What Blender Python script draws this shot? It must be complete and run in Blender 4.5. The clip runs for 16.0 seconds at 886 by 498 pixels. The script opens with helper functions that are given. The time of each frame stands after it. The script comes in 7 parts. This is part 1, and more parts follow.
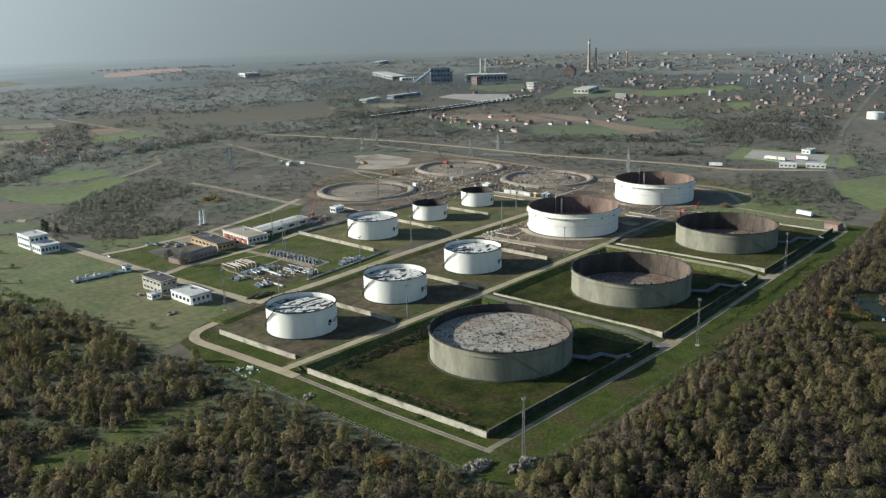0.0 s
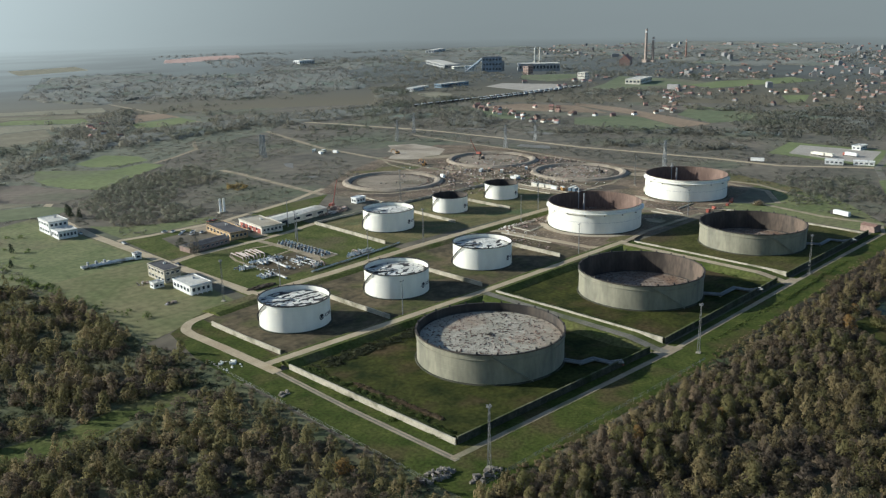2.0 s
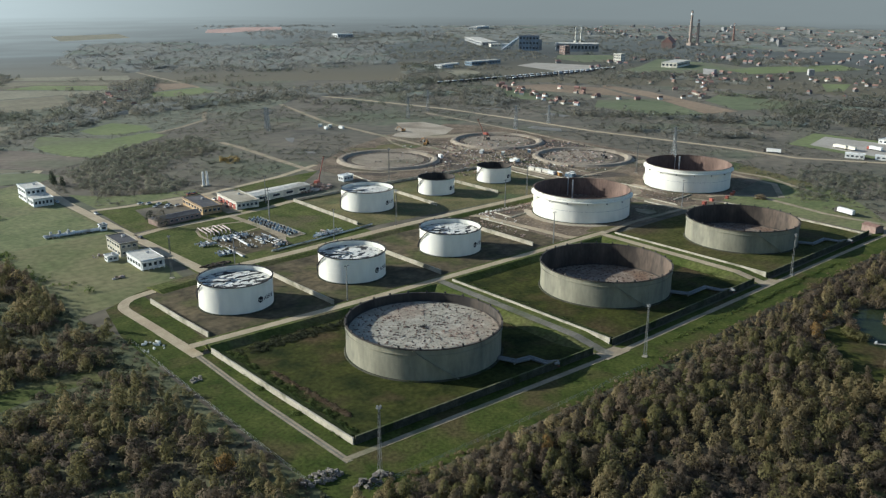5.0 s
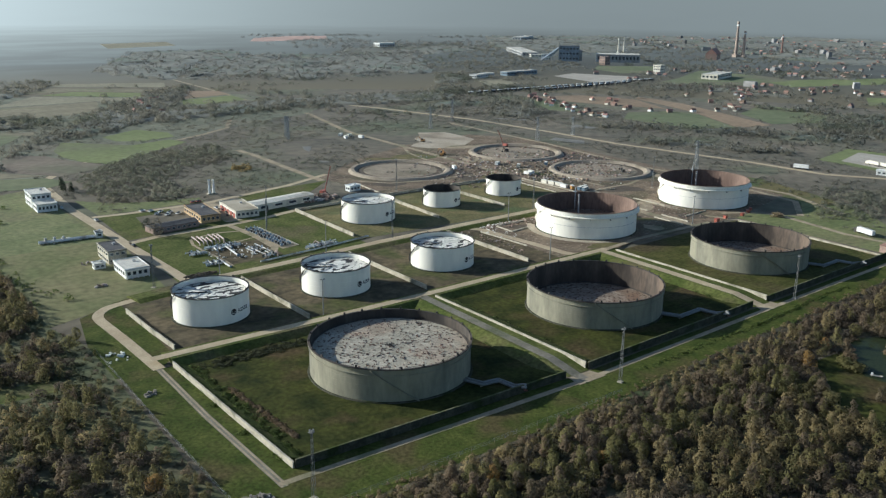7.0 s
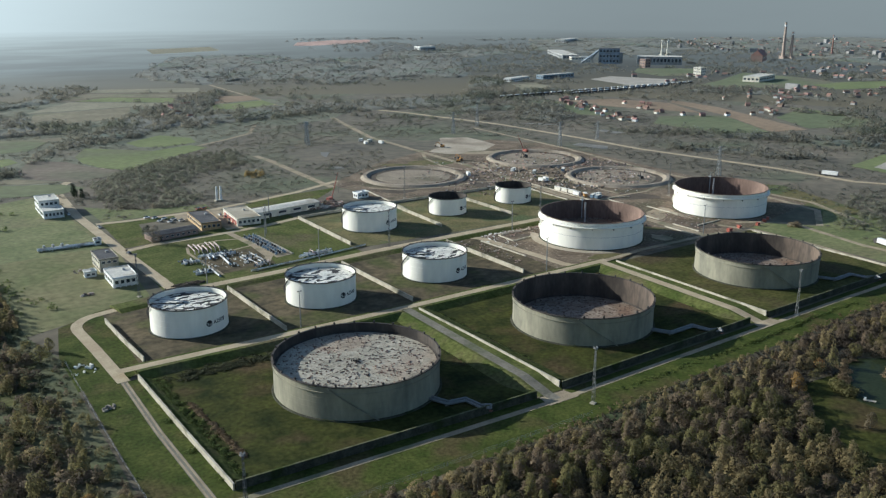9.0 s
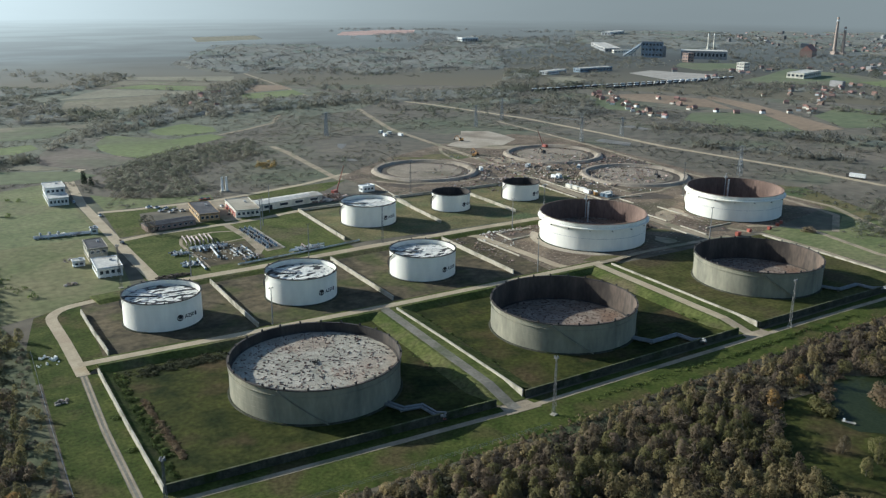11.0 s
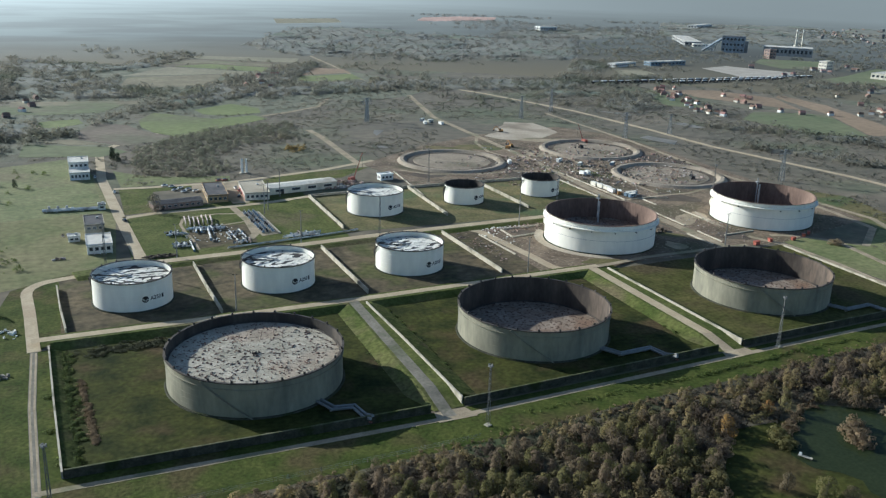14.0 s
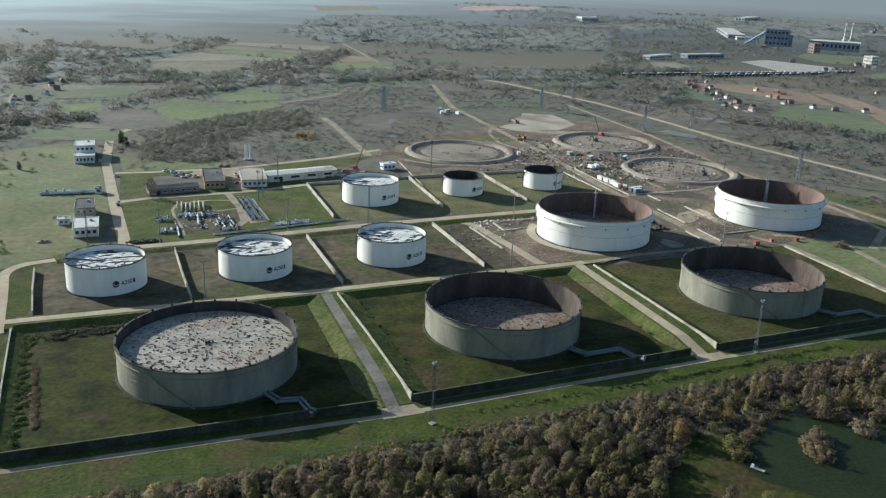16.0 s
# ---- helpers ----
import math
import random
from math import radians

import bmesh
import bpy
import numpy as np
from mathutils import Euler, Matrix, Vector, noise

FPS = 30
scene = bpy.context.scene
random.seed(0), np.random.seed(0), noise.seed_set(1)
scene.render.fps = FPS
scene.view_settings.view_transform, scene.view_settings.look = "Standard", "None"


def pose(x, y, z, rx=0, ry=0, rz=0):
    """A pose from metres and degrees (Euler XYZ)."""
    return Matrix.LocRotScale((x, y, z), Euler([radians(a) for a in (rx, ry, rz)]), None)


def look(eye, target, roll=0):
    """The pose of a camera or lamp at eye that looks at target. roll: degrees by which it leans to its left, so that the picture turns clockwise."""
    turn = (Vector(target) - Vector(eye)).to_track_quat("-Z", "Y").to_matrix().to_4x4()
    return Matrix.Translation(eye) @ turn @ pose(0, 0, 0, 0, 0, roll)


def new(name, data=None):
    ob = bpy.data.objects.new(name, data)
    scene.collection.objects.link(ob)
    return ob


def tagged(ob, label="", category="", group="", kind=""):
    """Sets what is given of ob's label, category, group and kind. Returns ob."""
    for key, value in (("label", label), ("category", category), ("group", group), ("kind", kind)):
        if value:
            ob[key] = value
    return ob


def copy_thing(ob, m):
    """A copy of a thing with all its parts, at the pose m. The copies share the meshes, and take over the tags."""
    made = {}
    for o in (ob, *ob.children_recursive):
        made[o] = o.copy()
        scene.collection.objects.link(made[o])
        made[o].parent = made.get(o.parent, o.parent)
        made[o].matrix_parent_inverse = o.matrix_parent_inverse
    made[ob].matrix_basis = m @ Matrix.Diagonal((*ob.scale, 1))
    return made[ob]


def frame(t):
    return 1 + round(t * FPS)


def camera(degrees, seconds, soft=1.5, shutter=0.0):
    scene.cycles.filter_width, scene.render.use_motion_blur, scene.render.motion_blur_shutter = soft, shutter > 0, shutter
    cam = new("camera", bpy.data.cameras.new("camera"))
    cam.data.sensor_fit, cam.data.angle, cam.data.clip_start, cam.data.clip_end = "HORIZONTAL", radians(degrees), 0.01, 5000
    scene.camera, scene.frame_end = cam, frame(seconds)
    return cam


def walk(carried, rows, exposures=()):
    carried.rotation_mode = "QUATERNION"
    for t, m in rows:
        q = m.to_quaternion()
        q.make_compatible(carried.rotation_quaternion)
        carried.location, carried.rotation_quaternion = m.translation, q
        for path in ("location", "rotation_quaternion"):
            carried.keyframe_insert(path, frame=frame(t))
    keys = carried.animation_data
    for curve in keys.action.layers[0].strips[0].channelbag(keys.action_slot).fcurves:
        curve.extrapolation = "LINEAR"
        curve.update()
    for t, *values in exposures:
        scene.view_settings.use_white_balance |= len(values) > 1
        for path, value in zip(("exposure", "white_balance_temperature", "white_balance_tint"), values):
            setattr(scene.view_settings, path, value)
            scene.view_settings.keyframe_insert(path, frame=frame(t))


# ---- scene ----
cam = camera(53.4, 16.0, soft=1.3)
PATH = [
    (0, (-224.023, -189.495, 148.544), (-222.61, -188.173, 148.037), -1.2),
    (0.5, (-216.137, -192.645, 148.649), (-214.75, -191.299, 148.136), -1.3),
    (1, (-208.227, -195.998, 148.363), (-206.867, -194.626, 147.846), -1.3),
    (1.5, (-200.942, -199.503, 148.282), (-199.607, -198.108, 147.761), -1.2),
    (2, (-192.395, -202.756, 148.07), (-191.085, -201.341, 147.541), -1.0),
    (2.5, (-184.079, -205.04, 147.762), (-182.788, -203.611, 147.224), -0.8),
    (3, (-175.716, -207.941, 147.394), (-174.439, -206.502, 146.845), -0.5),
    (3.5, (-167.809, -210.441, 146.964), (-166.545, -208.996, 146.402), -0.2),
    (4, (-159.509, -213.401, 146.762), (-158.26, -211.949, 146.189), 0.1),
    (6.5, (-117.87, -226.021, 145.305), (-116.711, -224.491, 144.742), 0.6),
    (7, (-109.316, -228.431, 145.3), (-108.182, -226.88, 144.743), 0.6),
    (7.5, (-101.45, -230.952, 145.72), (-100.34, -229.383, 145.167), 0.4),
    (8, (-92.786, -232.935, 145.996), (-91.701, -231.347, 145.446), 0.2),
    (8.5, (-84.746, -234.732, 146.26), (-83.684, -233.13, 145.71), 0.1),
    (9, (-75.673, -236.678, 146.363), (-74.634, -235.06, 145.811), 0.0),
    (11.5, (-33.026, -245.437, 147.386), (-32.114, -243.753, 146.808), 0.7),
    (12, (-24.079, -247.097, 147.329), (-23.197, -245.399, 146.745), 0.9),
    (12.5, (-15.68, -249.025, 147.244), (-14.826, -247.314, 146.657), 1.1),
    (13, (-6.584, -250.667, 147.298), (-5.763, -248.942, 146.706), 1.4),
    (13.5, (1.669, -252.086, 147.421), (2.462, -250.35, 146.824), 1.7),
    (14, (10.146, -253.896, 147.777), (10.911, -252.149, 147.175), 1.8),
    (14.5, (18.146, -255.694, 148.099), (18.883, -253.937, 147.491), 1.8),
    (15, (27.053, -257.319, 148.248), (27.763, -255.553, 147.631), 1.9),
    (15.5, (34.984, -258.08, 147.862), (35.672, -256.308, 147.24), 2.0),
    (16, (43.664, -258.998, 147.768), (44.329, -257.219, 147.141), 2.3),
]
walk(cam, [(t, look(eye, target, roll)) for t, eye, target, roll in PATH], [(0.0, 0.53, 5660, 5), (8.0, 0.55, 5560, 5), (16.0, 0.67, 5420, 5)])

# ---- light ----
SUN_AZ, SUN_EL = -51.0, 20.0          # the way in which shadows fall, and the sun's height
world = bpy.data.worlds.new("sky_world")
scene.world = world
world.use_nodes = True
wn, wl = world.node_tree.nodes, world.node_tree.links
sky = wn.new("ShaderNodeTexSky")
sky.sky_type, sky.sun_disc = "NISHITA", False
sky.sun_elevation, sky.sun_rotation = radians(SUN_EL), radians(-39.0)
sky.altitude, sky.air_density, sky.dust_density, sky.ozone_density = 150, 1.0, 1.0, 1.0
wl.new(sky.outputs[0], wn["Background"].inputs[0])
wn["Background"].inputs[1].default_value = 0.078
sun = new("sun", bpy.data.lights.new("sun", "SUN"))
sun.data.energy, sun.data.angle, sun.data.color = 4.8, radians(0.6), (1.0, 0.905, 0.755)
a_, e_ = radians(SUN_AZ), radians(SUN_EL)
SUN_WAY = Vector((math.cos(e_) * math.cos(a_), math.cos(e_) * math.sin(a_), -math.sin(e_)))
sun.matrix_world = look((-400, 500, 300), Vector((-400, 500, 300)) + SUN_WAY)

# ---- materials ----


def mat(name, a, b, scale=0.3, rough=0.85, metal=0.0, fine=4.0, bump=0.15, c=None, sheen=0.0, spread=(0.35, 0.65),
        island=0.0, rand=0.0, trans=0.0, stretch=(1, 1, 1), speck=None, spec=0.3, vary=0.55):
    """A surface of two colours mixed by a large and a fine noise, with relief; c: a third colour in sparse patches;
    speck: (colour, scale, share) of small spots; island, rand: light and dark steps by piece or by object."""
    m = bpy.data.materials.new(name)
    m.use_nodes = True
    n, l = m.node_tree.nodes, m.node_tree.links
    p = n["Principled BSDF"]
    tc = n.new("ShaderNodeTexCoord")
    mp = n.new("ShaderNodeMapping")
    mp.inputs["Scale"].default_value = stretch
    l.new(tc.outputs["Object"], mp.inputs["Vector"])

    def nz(s, detail=5.0):
        t = n.new("ShaderNodeTexNoise")
        t.inputs["Scale"].default_value, t.inputs["Detail"].default_value = s, detail
        l.new(mp.outputs[0], t.inputs["Vector"])
        return t.outputs["Fac"]

    def ramp(src, lo, hi):
        r = n.new("ShaderNodeMapRange")
        r.inputs["From Min"].default_value, r.inputs["From Max"].default_value = lo, hi
        l.new(src, r.inputs["Value"])
        return r.outputs[0]

    def mix(f, x, y, kind="MIX"):
        k = n.new("ShaderNodeMix")
        k.data_type, k.blend_type = "RGBA", kind
        if isinstance(f, float):
            k.inputs[0].default_value = f
        else:
            l.new(f, k.inputs[0])
        for s, v in ((k.inputs[6], x), (k.inputs[7], y)):
            if isinstance(v, tuple):
                s.default_value = (*v, 1)
            else:
                l.new(v, s)
        return k.outputs[2]

    col = mix(ramp(nz(scale), *spread), a, b)
    if c:
        col = mix(ramp(nz(scale * 0.37 + 0.003, 6.0), 0.52, 0.66), col, c)
    if speck:
        col = mix(ramp(nz(speck[1], 2.0), 1 - speck[2], 1.03 - speck[2]), col, speck[0])
    fn = nz(fine, 6.0)
    col = mix(vary, col, mix(ramp(fn, 0.25, 0.75), (0.55, 0.55, 0.55), (1.4, 1.4, 1.4)), "MULTIPLY")
    if island or rand:
        if island:
            src, amt = n.new("ShaderNodeNewGeometry").outputs["Random Per Island"], island
        else:
            src, amt = n.new("ShaderNodeObjectInfo").outputs["Random"], rand
        r = n.new("ShaderNodeMapRange")
        r.inputs["To Min"].default_value, r.inputs["To Max"].default_value = 1 - amt, 1 + amt
        l.new(src, r.inputs["Value"])
        h = n.new("ShaderNodeHueSaturation")
        l.new(r.outputs[0], h.inputs["Value"])
        hr = n.new("ShaderNodeMapRange")
        hr.inputs["To Min"].default_value, hr.inputs["To Max"].default_value = 0.5 + amt * 0.05, 0.5 - amt * 0.05
        l.new(src, hr.inputs["Value"])
        l.new(hr.outputs[0], h.inputs["Hue"])
        l.new(col, h.inputs["Color"])
        col = h.outputs[0]
    l.new(col, p.inputs["Base Color"])
    p.inputs["Roughness"].default_value, p.inputs["Metallic"].default_value = rough, metal
    p.inputs["Specular IOR Level"].default_value = spec
    # pale blue sheen stands in for distance haze on land seen at low angles
    if sheen:
        p.inputs["Sheen Weight"].default_value, p.inputs["Sheen Roughness"].default_value = sheen, 0.3
        p.inputs["Sheen Tint"].default_value = (0.80, 0.93, 1.0, 1)
    if bump:
        bm_ = n.new("ShaderNodeBump")
        bm_.inputs["Strength"].default_value, bm_.inputs["Distance"].default_value = bump, 0.3
        l.new(fn, bm_.inputs["Height"])
        l.new(bm_.outputs[0], p.inputs["Normal"])
    if trans:
        t = n.new("ShaderNodeBsdfTranslucent")
        l.new(col, t.inputs["Color"])
        s = n.new("ShaderNodeMixShader")
        s.inputs[0].default_value = trans
        l.new(p.outputs[0], s.inputs[1])
        l.new(t.outputs[0], s.inputs[2])
        l.new(s.outputs[0], n["Material Output"].inputs["Surface"])
    return m


M_VERGE = mat("fresh_green_grass", (0.032, 0.050, 0.009), (0.084, 0.095, 0.023), 0.10, 0.95, fine=0.7, vary=1.0, c=(0.080, 0.067, 0.028), bump=0.8, spec=0.08, spread=(0.3, 0.7))
M_PLAIN = mat("rough_plain", (0.094, 0.081, 0.054), (0.146, 0.119, 0.081), 0.012, 0.95, fine=0.09, vary=0.9, c=(0.094, 0.102, 0.052), bump=0.5, spec=0.2, sheen=0.06)
M_GRASS = mat("mown_grass", (0.059, 0.077, 0.018), (0.110, 0.119, 0.036), 0.07, 0.95, fine=0.6, vary=1.0, c=(0.129, 0.109, 0.058), bump=0.5, spec=0.1)
M_BASIN = mat("mossy_basin_grass", (0.018, 0.025, 0.007), (0.064, 0.067, 0.016), 0.09, 0.95, fine=0.5, vary=1.0, c=(0.071, 0.053, 0.025), bump=0.9, spec=0.08, spread=(0.3, 0.7))
M_LAWN = mat("olive_lawn", (0.113, 0.134, 0.046), (0.172, 0.178, 0.073), 0.035, 0.92, fine=0.3, vary=0.8, c=(0.152, 0.137, 0.067), bump=0.5)
M_BANK = mat("lush_bank_grass", (0.037, 0.053, 0.010), (0.091, 0.100, 0.027), 0.15, 0.95, fine=0.6, vary=1.0, c=(0.089, 0.078, 0.034), bump=0.9, spec=0.08)
M_BASINC = mat("patchy_basin_grass", (0.038, 0.046, 0.012), (0.100, 0.094, 0.032), 0.07, 0.95, fine=0.5, vary=1.0, c=(0.074, 0.060, 0.030), bump=0.7, spec=0.08, spread=(0.3, 0.7))
M_GRASSDRY = mat("dry_grass", (0.084, 0.082, 0.024), (0.155, 0.128, 0.054), 0.08, 0.92, fine=0.6, vary=1.0, c=(0.075, 0.098, 0.034), bump=0.5, sheen=0.0)
M_MEADOW = mat("pale_olive_meadow", (0.141, 0.147, 0.064), (0.190, 0.174, 0.087), 0.03, 0.95, fine=0.25, vary=0.7, c=(0.122, 0.142, 0.055), bump=0.5, spec=0.15)
M_BROWNFLOOR = mat("brown_weeds", (0.060, 0.050, 0.030), (0.128, 0.102, 0.060), 0.09, 0.95, fine=0.3, vary=1.0, c=(0.072, 0.078, 0.026), bump=0.5, spec=0.15)
M_DIRT = mat("bare_earth", (0.102, 0.074, 0.048), (0.208, 0.156, 0.104), 0.06, 0.95, fine=0.45, vary=0.95, c=(0.078, 0.070, 0.036), bump=0.6, speck=((0.343, 0.290, 0.223), 0.7, 0.36))
M_SAND = mat("pale_sand", (0.330, 0.280, 0.205), (0.420, 0.360, 0.275), 0.05, 0.95, fine=0.6, c=(0.22, 0.18, 0.13), bump=0.4)
M_ROAD = mat("worn_concrete_road", (0.359, 0.290, 0.186), (0.447, 0.366, 0.243), 0.12, 0.9, fine=1.2, vary=0.4, c=(0.364, 0.285, 0.185), bump=0.2)
M_TRACK = mat("gravel_track", (0.258, 0.208, 0.138), (0.355, 0.290, 0.195), 0.15, 0.95, fine=1.5, c=(0.175, 0.165, 0.095), bump=0.3)
M_ASPHALT = mat("grey_asphalt", (0.140, 0.128, 0.098), (0.205, 0.188, 0.148), 0.12, 0.9, fine=0.8, bump=0.2, c=(0.10, 0.105, 0.06))
M_WALL = mat("weathered_concrete", (0.371, 0.335, 0.257), (0.474, 0.430, 0.337), 0.3, 0.9, fine=1.6, c=(0.216, 0.200, 0.142), bump=0.3)
# front walls' shaded side put into the colour, darker than M_WALL, with moss patches
M_MOSSSHADE = mat("mossy_shaded_concrete", (0.046, 0.047, 0.034), (0.082, 0.080, 0.058), 0.3, 0.95, fine=1.2, c=(0.034, 0.044, 0.018), bump=0.3, spec=0.1)
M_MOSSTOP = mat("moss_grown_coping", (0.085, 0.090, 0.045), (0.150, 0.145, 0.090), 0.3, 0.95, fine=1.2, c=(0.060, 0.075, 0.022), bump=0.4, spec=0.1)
M_WATER = mat("pond_water", (0.022, 0.030, 0.013), (0.029, 0.038, 0.017), 0.05, 0.12, fine=0.8, bump=0.01, spec=0.03)

# ---- mesh building ----


class Build:
    """Collects corners and faces of one mesh."""

    def __init__(self):
        self.v, self.f = [], []

    def box(self, x, y, z, sx, sy, sz, turn=0.0, shrink=0.0):
        """A box standing on z; shrink: how much each side draws in at the top."""
        c, s = math.cos(turn), math.sin(turn)
        i = len(self.v)
        for dz, k in ((0, 0.0), (sz, shrink)):
            for dx, dy in ((-1, -1), (1, -1), (1, 1), (-1, 1)):
                px, py = dx * (sx / 2 - k), dy * (sy / 2 - k)
                self.v.append((x + c * px - s * py, y + s * px + c * py, z + dz))
        self.f += [tuple(i + j for j in q) for q in ((3, 2, 1, 0), (4, 5, 6, 7), (0, 1, 5, 4), (1, 2, 6, 5), (2, 3, 7, 6), (3, 0, 4, 7))]
        return self

    def tube(self, path, r, n=8, closed=False, caps=True):
        """A round bar along a line of points; r may be a list."""
        pts = [Vector(p) for p in path]
        i0 = len(self.v)
        for k, p in enumerate(pts):
            a, b = pts[max(k - 1, 0)], pts[min(k + 1, len(pts) - 1)]
            if closed:
                a, b = pts[k - 1], pts[(k + 1) % len(pts)]
            d = (b - a).normalized()
            u = d.cross(Vector((0, 0, 1)) if abs(d.z) < 0.95 else Vector((1, 0, 0))).normalized()
            w = u.cross(d)
            rr = r[k] if isinstance(r, (list, tuple)) else r
            for j in range(n):
                t = 2 * math.pi * j / n
                self.v.append(tuple(p + (u * math.cos(t) + w * math.sin(t)) * rr))
        m = len(pts)
        for k in range(m if closed else m - 1):
            for j in range(n):
                a, b = i0 + k * n, i0 + (k + 1) % m * n
                self.f.append((a + j, a + (j + 1) % n, b + (j + 1) % n, b + j))
        if caps and not closed:
            self.f.append(tuple(i0 + j for j in reversed(range(n))))
            self.f.append(tuple(i0 + (m - 1) * n + j for j in range(n)))
        return self

    def lathe(self, profile, n=96, x=0.0, y=0.0, closed=True):
        """A line of (r, z) turned round the upright axis; a closed line makes a ring."""
        i0, m = len(self.v), len(profile)
        for j in range(n):
            t = 2 * math.pi * j / n
            for r, z in profile:
                self.v.append((x + r * math.cos(t), y + r * math.sin(t), z))
        for j in range(n):
            for k in range(m if closed else m - 1):
                a, b = i0 + j * m, i0 + (j + 1) % n * m
                self.f.append((a + k, b + k, b + (k + 1) % m, a + (k + 1) % m))
        return self

    def sweep(self, path, section, closed=False, z=None):
        """A section of (aside, up) drawn along a line in the plan, left side positive, with mitred bends."""
        pts = [Vector((p[0], p[1])) for p in path]
        hs = [p[2] if len(p) > 2 else 0.0 for p in path]
        i0, m, k = len(self.v), len(pts), len(section)
        for i, p in enumerate(pts):
            a = pts[i - 1] if i or closed else None
            b = pts[(i + 1) % m] if i < m - 1 or closed else None
            d1 = (p - a).normalized() if a is not None else (b - p).normalized()
            d2 = (b - p).normalized() if b is not None else d1
            n1, n2 = Vector((-d1.y, d1.x)), Vector((-d2.y, d2.x))
            nn = (n1 + n2).normalized()
            s = 1 / max(nn.dot(n1), 0.5)
            for off, up in section:
                self.v.append((p.x + nn.x * off * s, p.y + nn.y * off * s, hs[i] + up))
        for i in range(m if closed else m - 1):
            for j in range(k):
                a, b = i0 + i * k, i0 + (i + 1) % m * k
                self.f.append((a + j, b + j, b + (j + 1) % k, a + (j + 1) % k))
        if not closed:
            self.f.append(tuple(i0 + j for j in reversed(range(k))))
            self.f.append(tuple(i0 + (m - 1) * k + j for j in range(k)))
        return self

    def slab(self, poly, z0, z1):
        """A flat plate over a polygon in the plan."""
        i, n = len(self.v), len(poly)
        self.v += [(x, y, z0) for x, y in poly] + [(x, y, z1) for x, y in poly]
        self.f.append(tuple(i + j for j in reversed(range(n))))
        self.f.append(tuple(i + n + j for j in range(n)))
        self.f += [(i + j, i + (j + 1) % n, i + n + (j + 1) % n, i + n + j) for j in range(n)]
        return self

    def gable(self, x, y, z, sx, sy, h, turn=0.0, over=0.3, t=0.18):
        """A pitched roof with its ridge along sx."""
        c, s = math.cos(turn), math.sin(turn)
        i = len(self.v)
        ex, ey = sx / 2 + over, sy / 2 + over
        for px in (-ex, ex):
            for py, pz in ((-ey, 0), (0, h), (ey, 0), (ey, t), (0, h + t), (-ey, t)):
                self.v.append((x + c * px - s * py, y + s * px + c * py, z + pz))
        for k in range(6):
            self.f.append((i + k, i + (k + 1) % 6, i + 6 + (k + 1) % 6, i + 6 + k))
        self.f += [(i, i + 5, i + 4, i + 1), (i + 1, i + 4, i + 3, i + 2), (i + 6, i + 7, i + 10, i + 11), (i + 7, i + 8, i + 9, i + 10)]
        # closed gable ends
        self.f += [(i, i + 1, i + 2), (i + 6, i + 8, i + 7)]
        return self

    def mesh(self, name, material, smooth=False):
        me = bpy.data.meshes.new(name)
        me.from_pydata(self.v, [], self.f)
        bm = bmesh.new()
        bm.from_mesh(me)
        bmesh.ops.recalc_face_normals(bm, faces=bm.faces)
        bm.to_mesh(me)
        bm.free()
        if smooth:
            me.polygons.foreach_set("use_smooth", [True] * len(me.polygons))
            me.set_sharp_from_angle(angle=radians(35))
        me.materials.append(material)
        return me


def thing(name, label, category, x=0.0, y=0.0, z=0.0, turn=0.0, group=""):
    ob = new(name)
    ob.empty_display_size = 0.5
    ob.matrix_basis = pose(x, y, z, 0, 0, turn)
    return tagged(ob, label, category, group)


def part(name, b, material, parent, label="", smooth=False):
    me = b if isinstance(b, bpy.types.Mesh) else b.mesh(name, material, smooth)
    ob = new(name, me)
    ob.parent = parent
    return tagged(ob, label)


def solid(name, b, material, label, category="", kind="", group="", smooth=False):
    return tagged(new(name, b.mesh(name, material, smooth)), label, category, group, kind)


def struct(name, b, material, label, category="ground"):
    return solid(name, b, material, label, category, "structure")


def arc(x, y, r, a0, a1, n=10):
    return [(x + r * math.cos(radians(a0 + (a1 - a0) * i / n)), y + r * math.sin(radians(a0 + (a1 - a0) * i / n))) for i in range(n + 1)]


def lerp(table, x):
    """Straight lines through the points of a table of (x, y)."""
    for (x0, y0), (x1, y1) in zip(table, table[1:]):
        if x <= x1:
            return y0 + (y1 - y0) * (x - x0) / (x1 - x0)
    return table[-1][1]


# ---- ground ----
b = Build()
R_OUT = 5600
cuts = [-R_OUT, -3000, -1500, -700, -300, 0, 300, 700, 1200, 2000, 3200, R_OUT]
for yy in cuts:
    for xx in cuts:
        b.v.append((xx, yy, 0.0))
nc = len(cuts)
for j in range(nc - 1):
    for i in range(nc - 1):
        b.f.append((j * nc + i, j * nc + i + 1, (j + 1) * nc + i + 1, (j + 1) * nc + i))
struct("ground", b, M_PLAIN, "flat autumn plain of rough brown and green grass")


def patch(name, poly, z, material, label, category="ground"):
    return struct(name, Build().slab(poly, z - 0.05, z), material, label, category)


def way(name, path, width, z, material, label, category="road"):
    return struct(name, Build().sweep(path, [(width / 2, z - 0.08), (width / 2, z), (-width / 2, z), (-width / 2, z - 0.08)]), material, label, category)


def front(x):
    """The line of the front wall."""
    return lerp([(-10, 0), (120, 1), (133, 2), (262, 10), (392, 17)], x)


def mid(x):
    """The middle of the road between the large and the small basins."""
    return lerp([(-10, 106.5), (60, 108), (130, 110), (262, 117), (300, 121)], x)


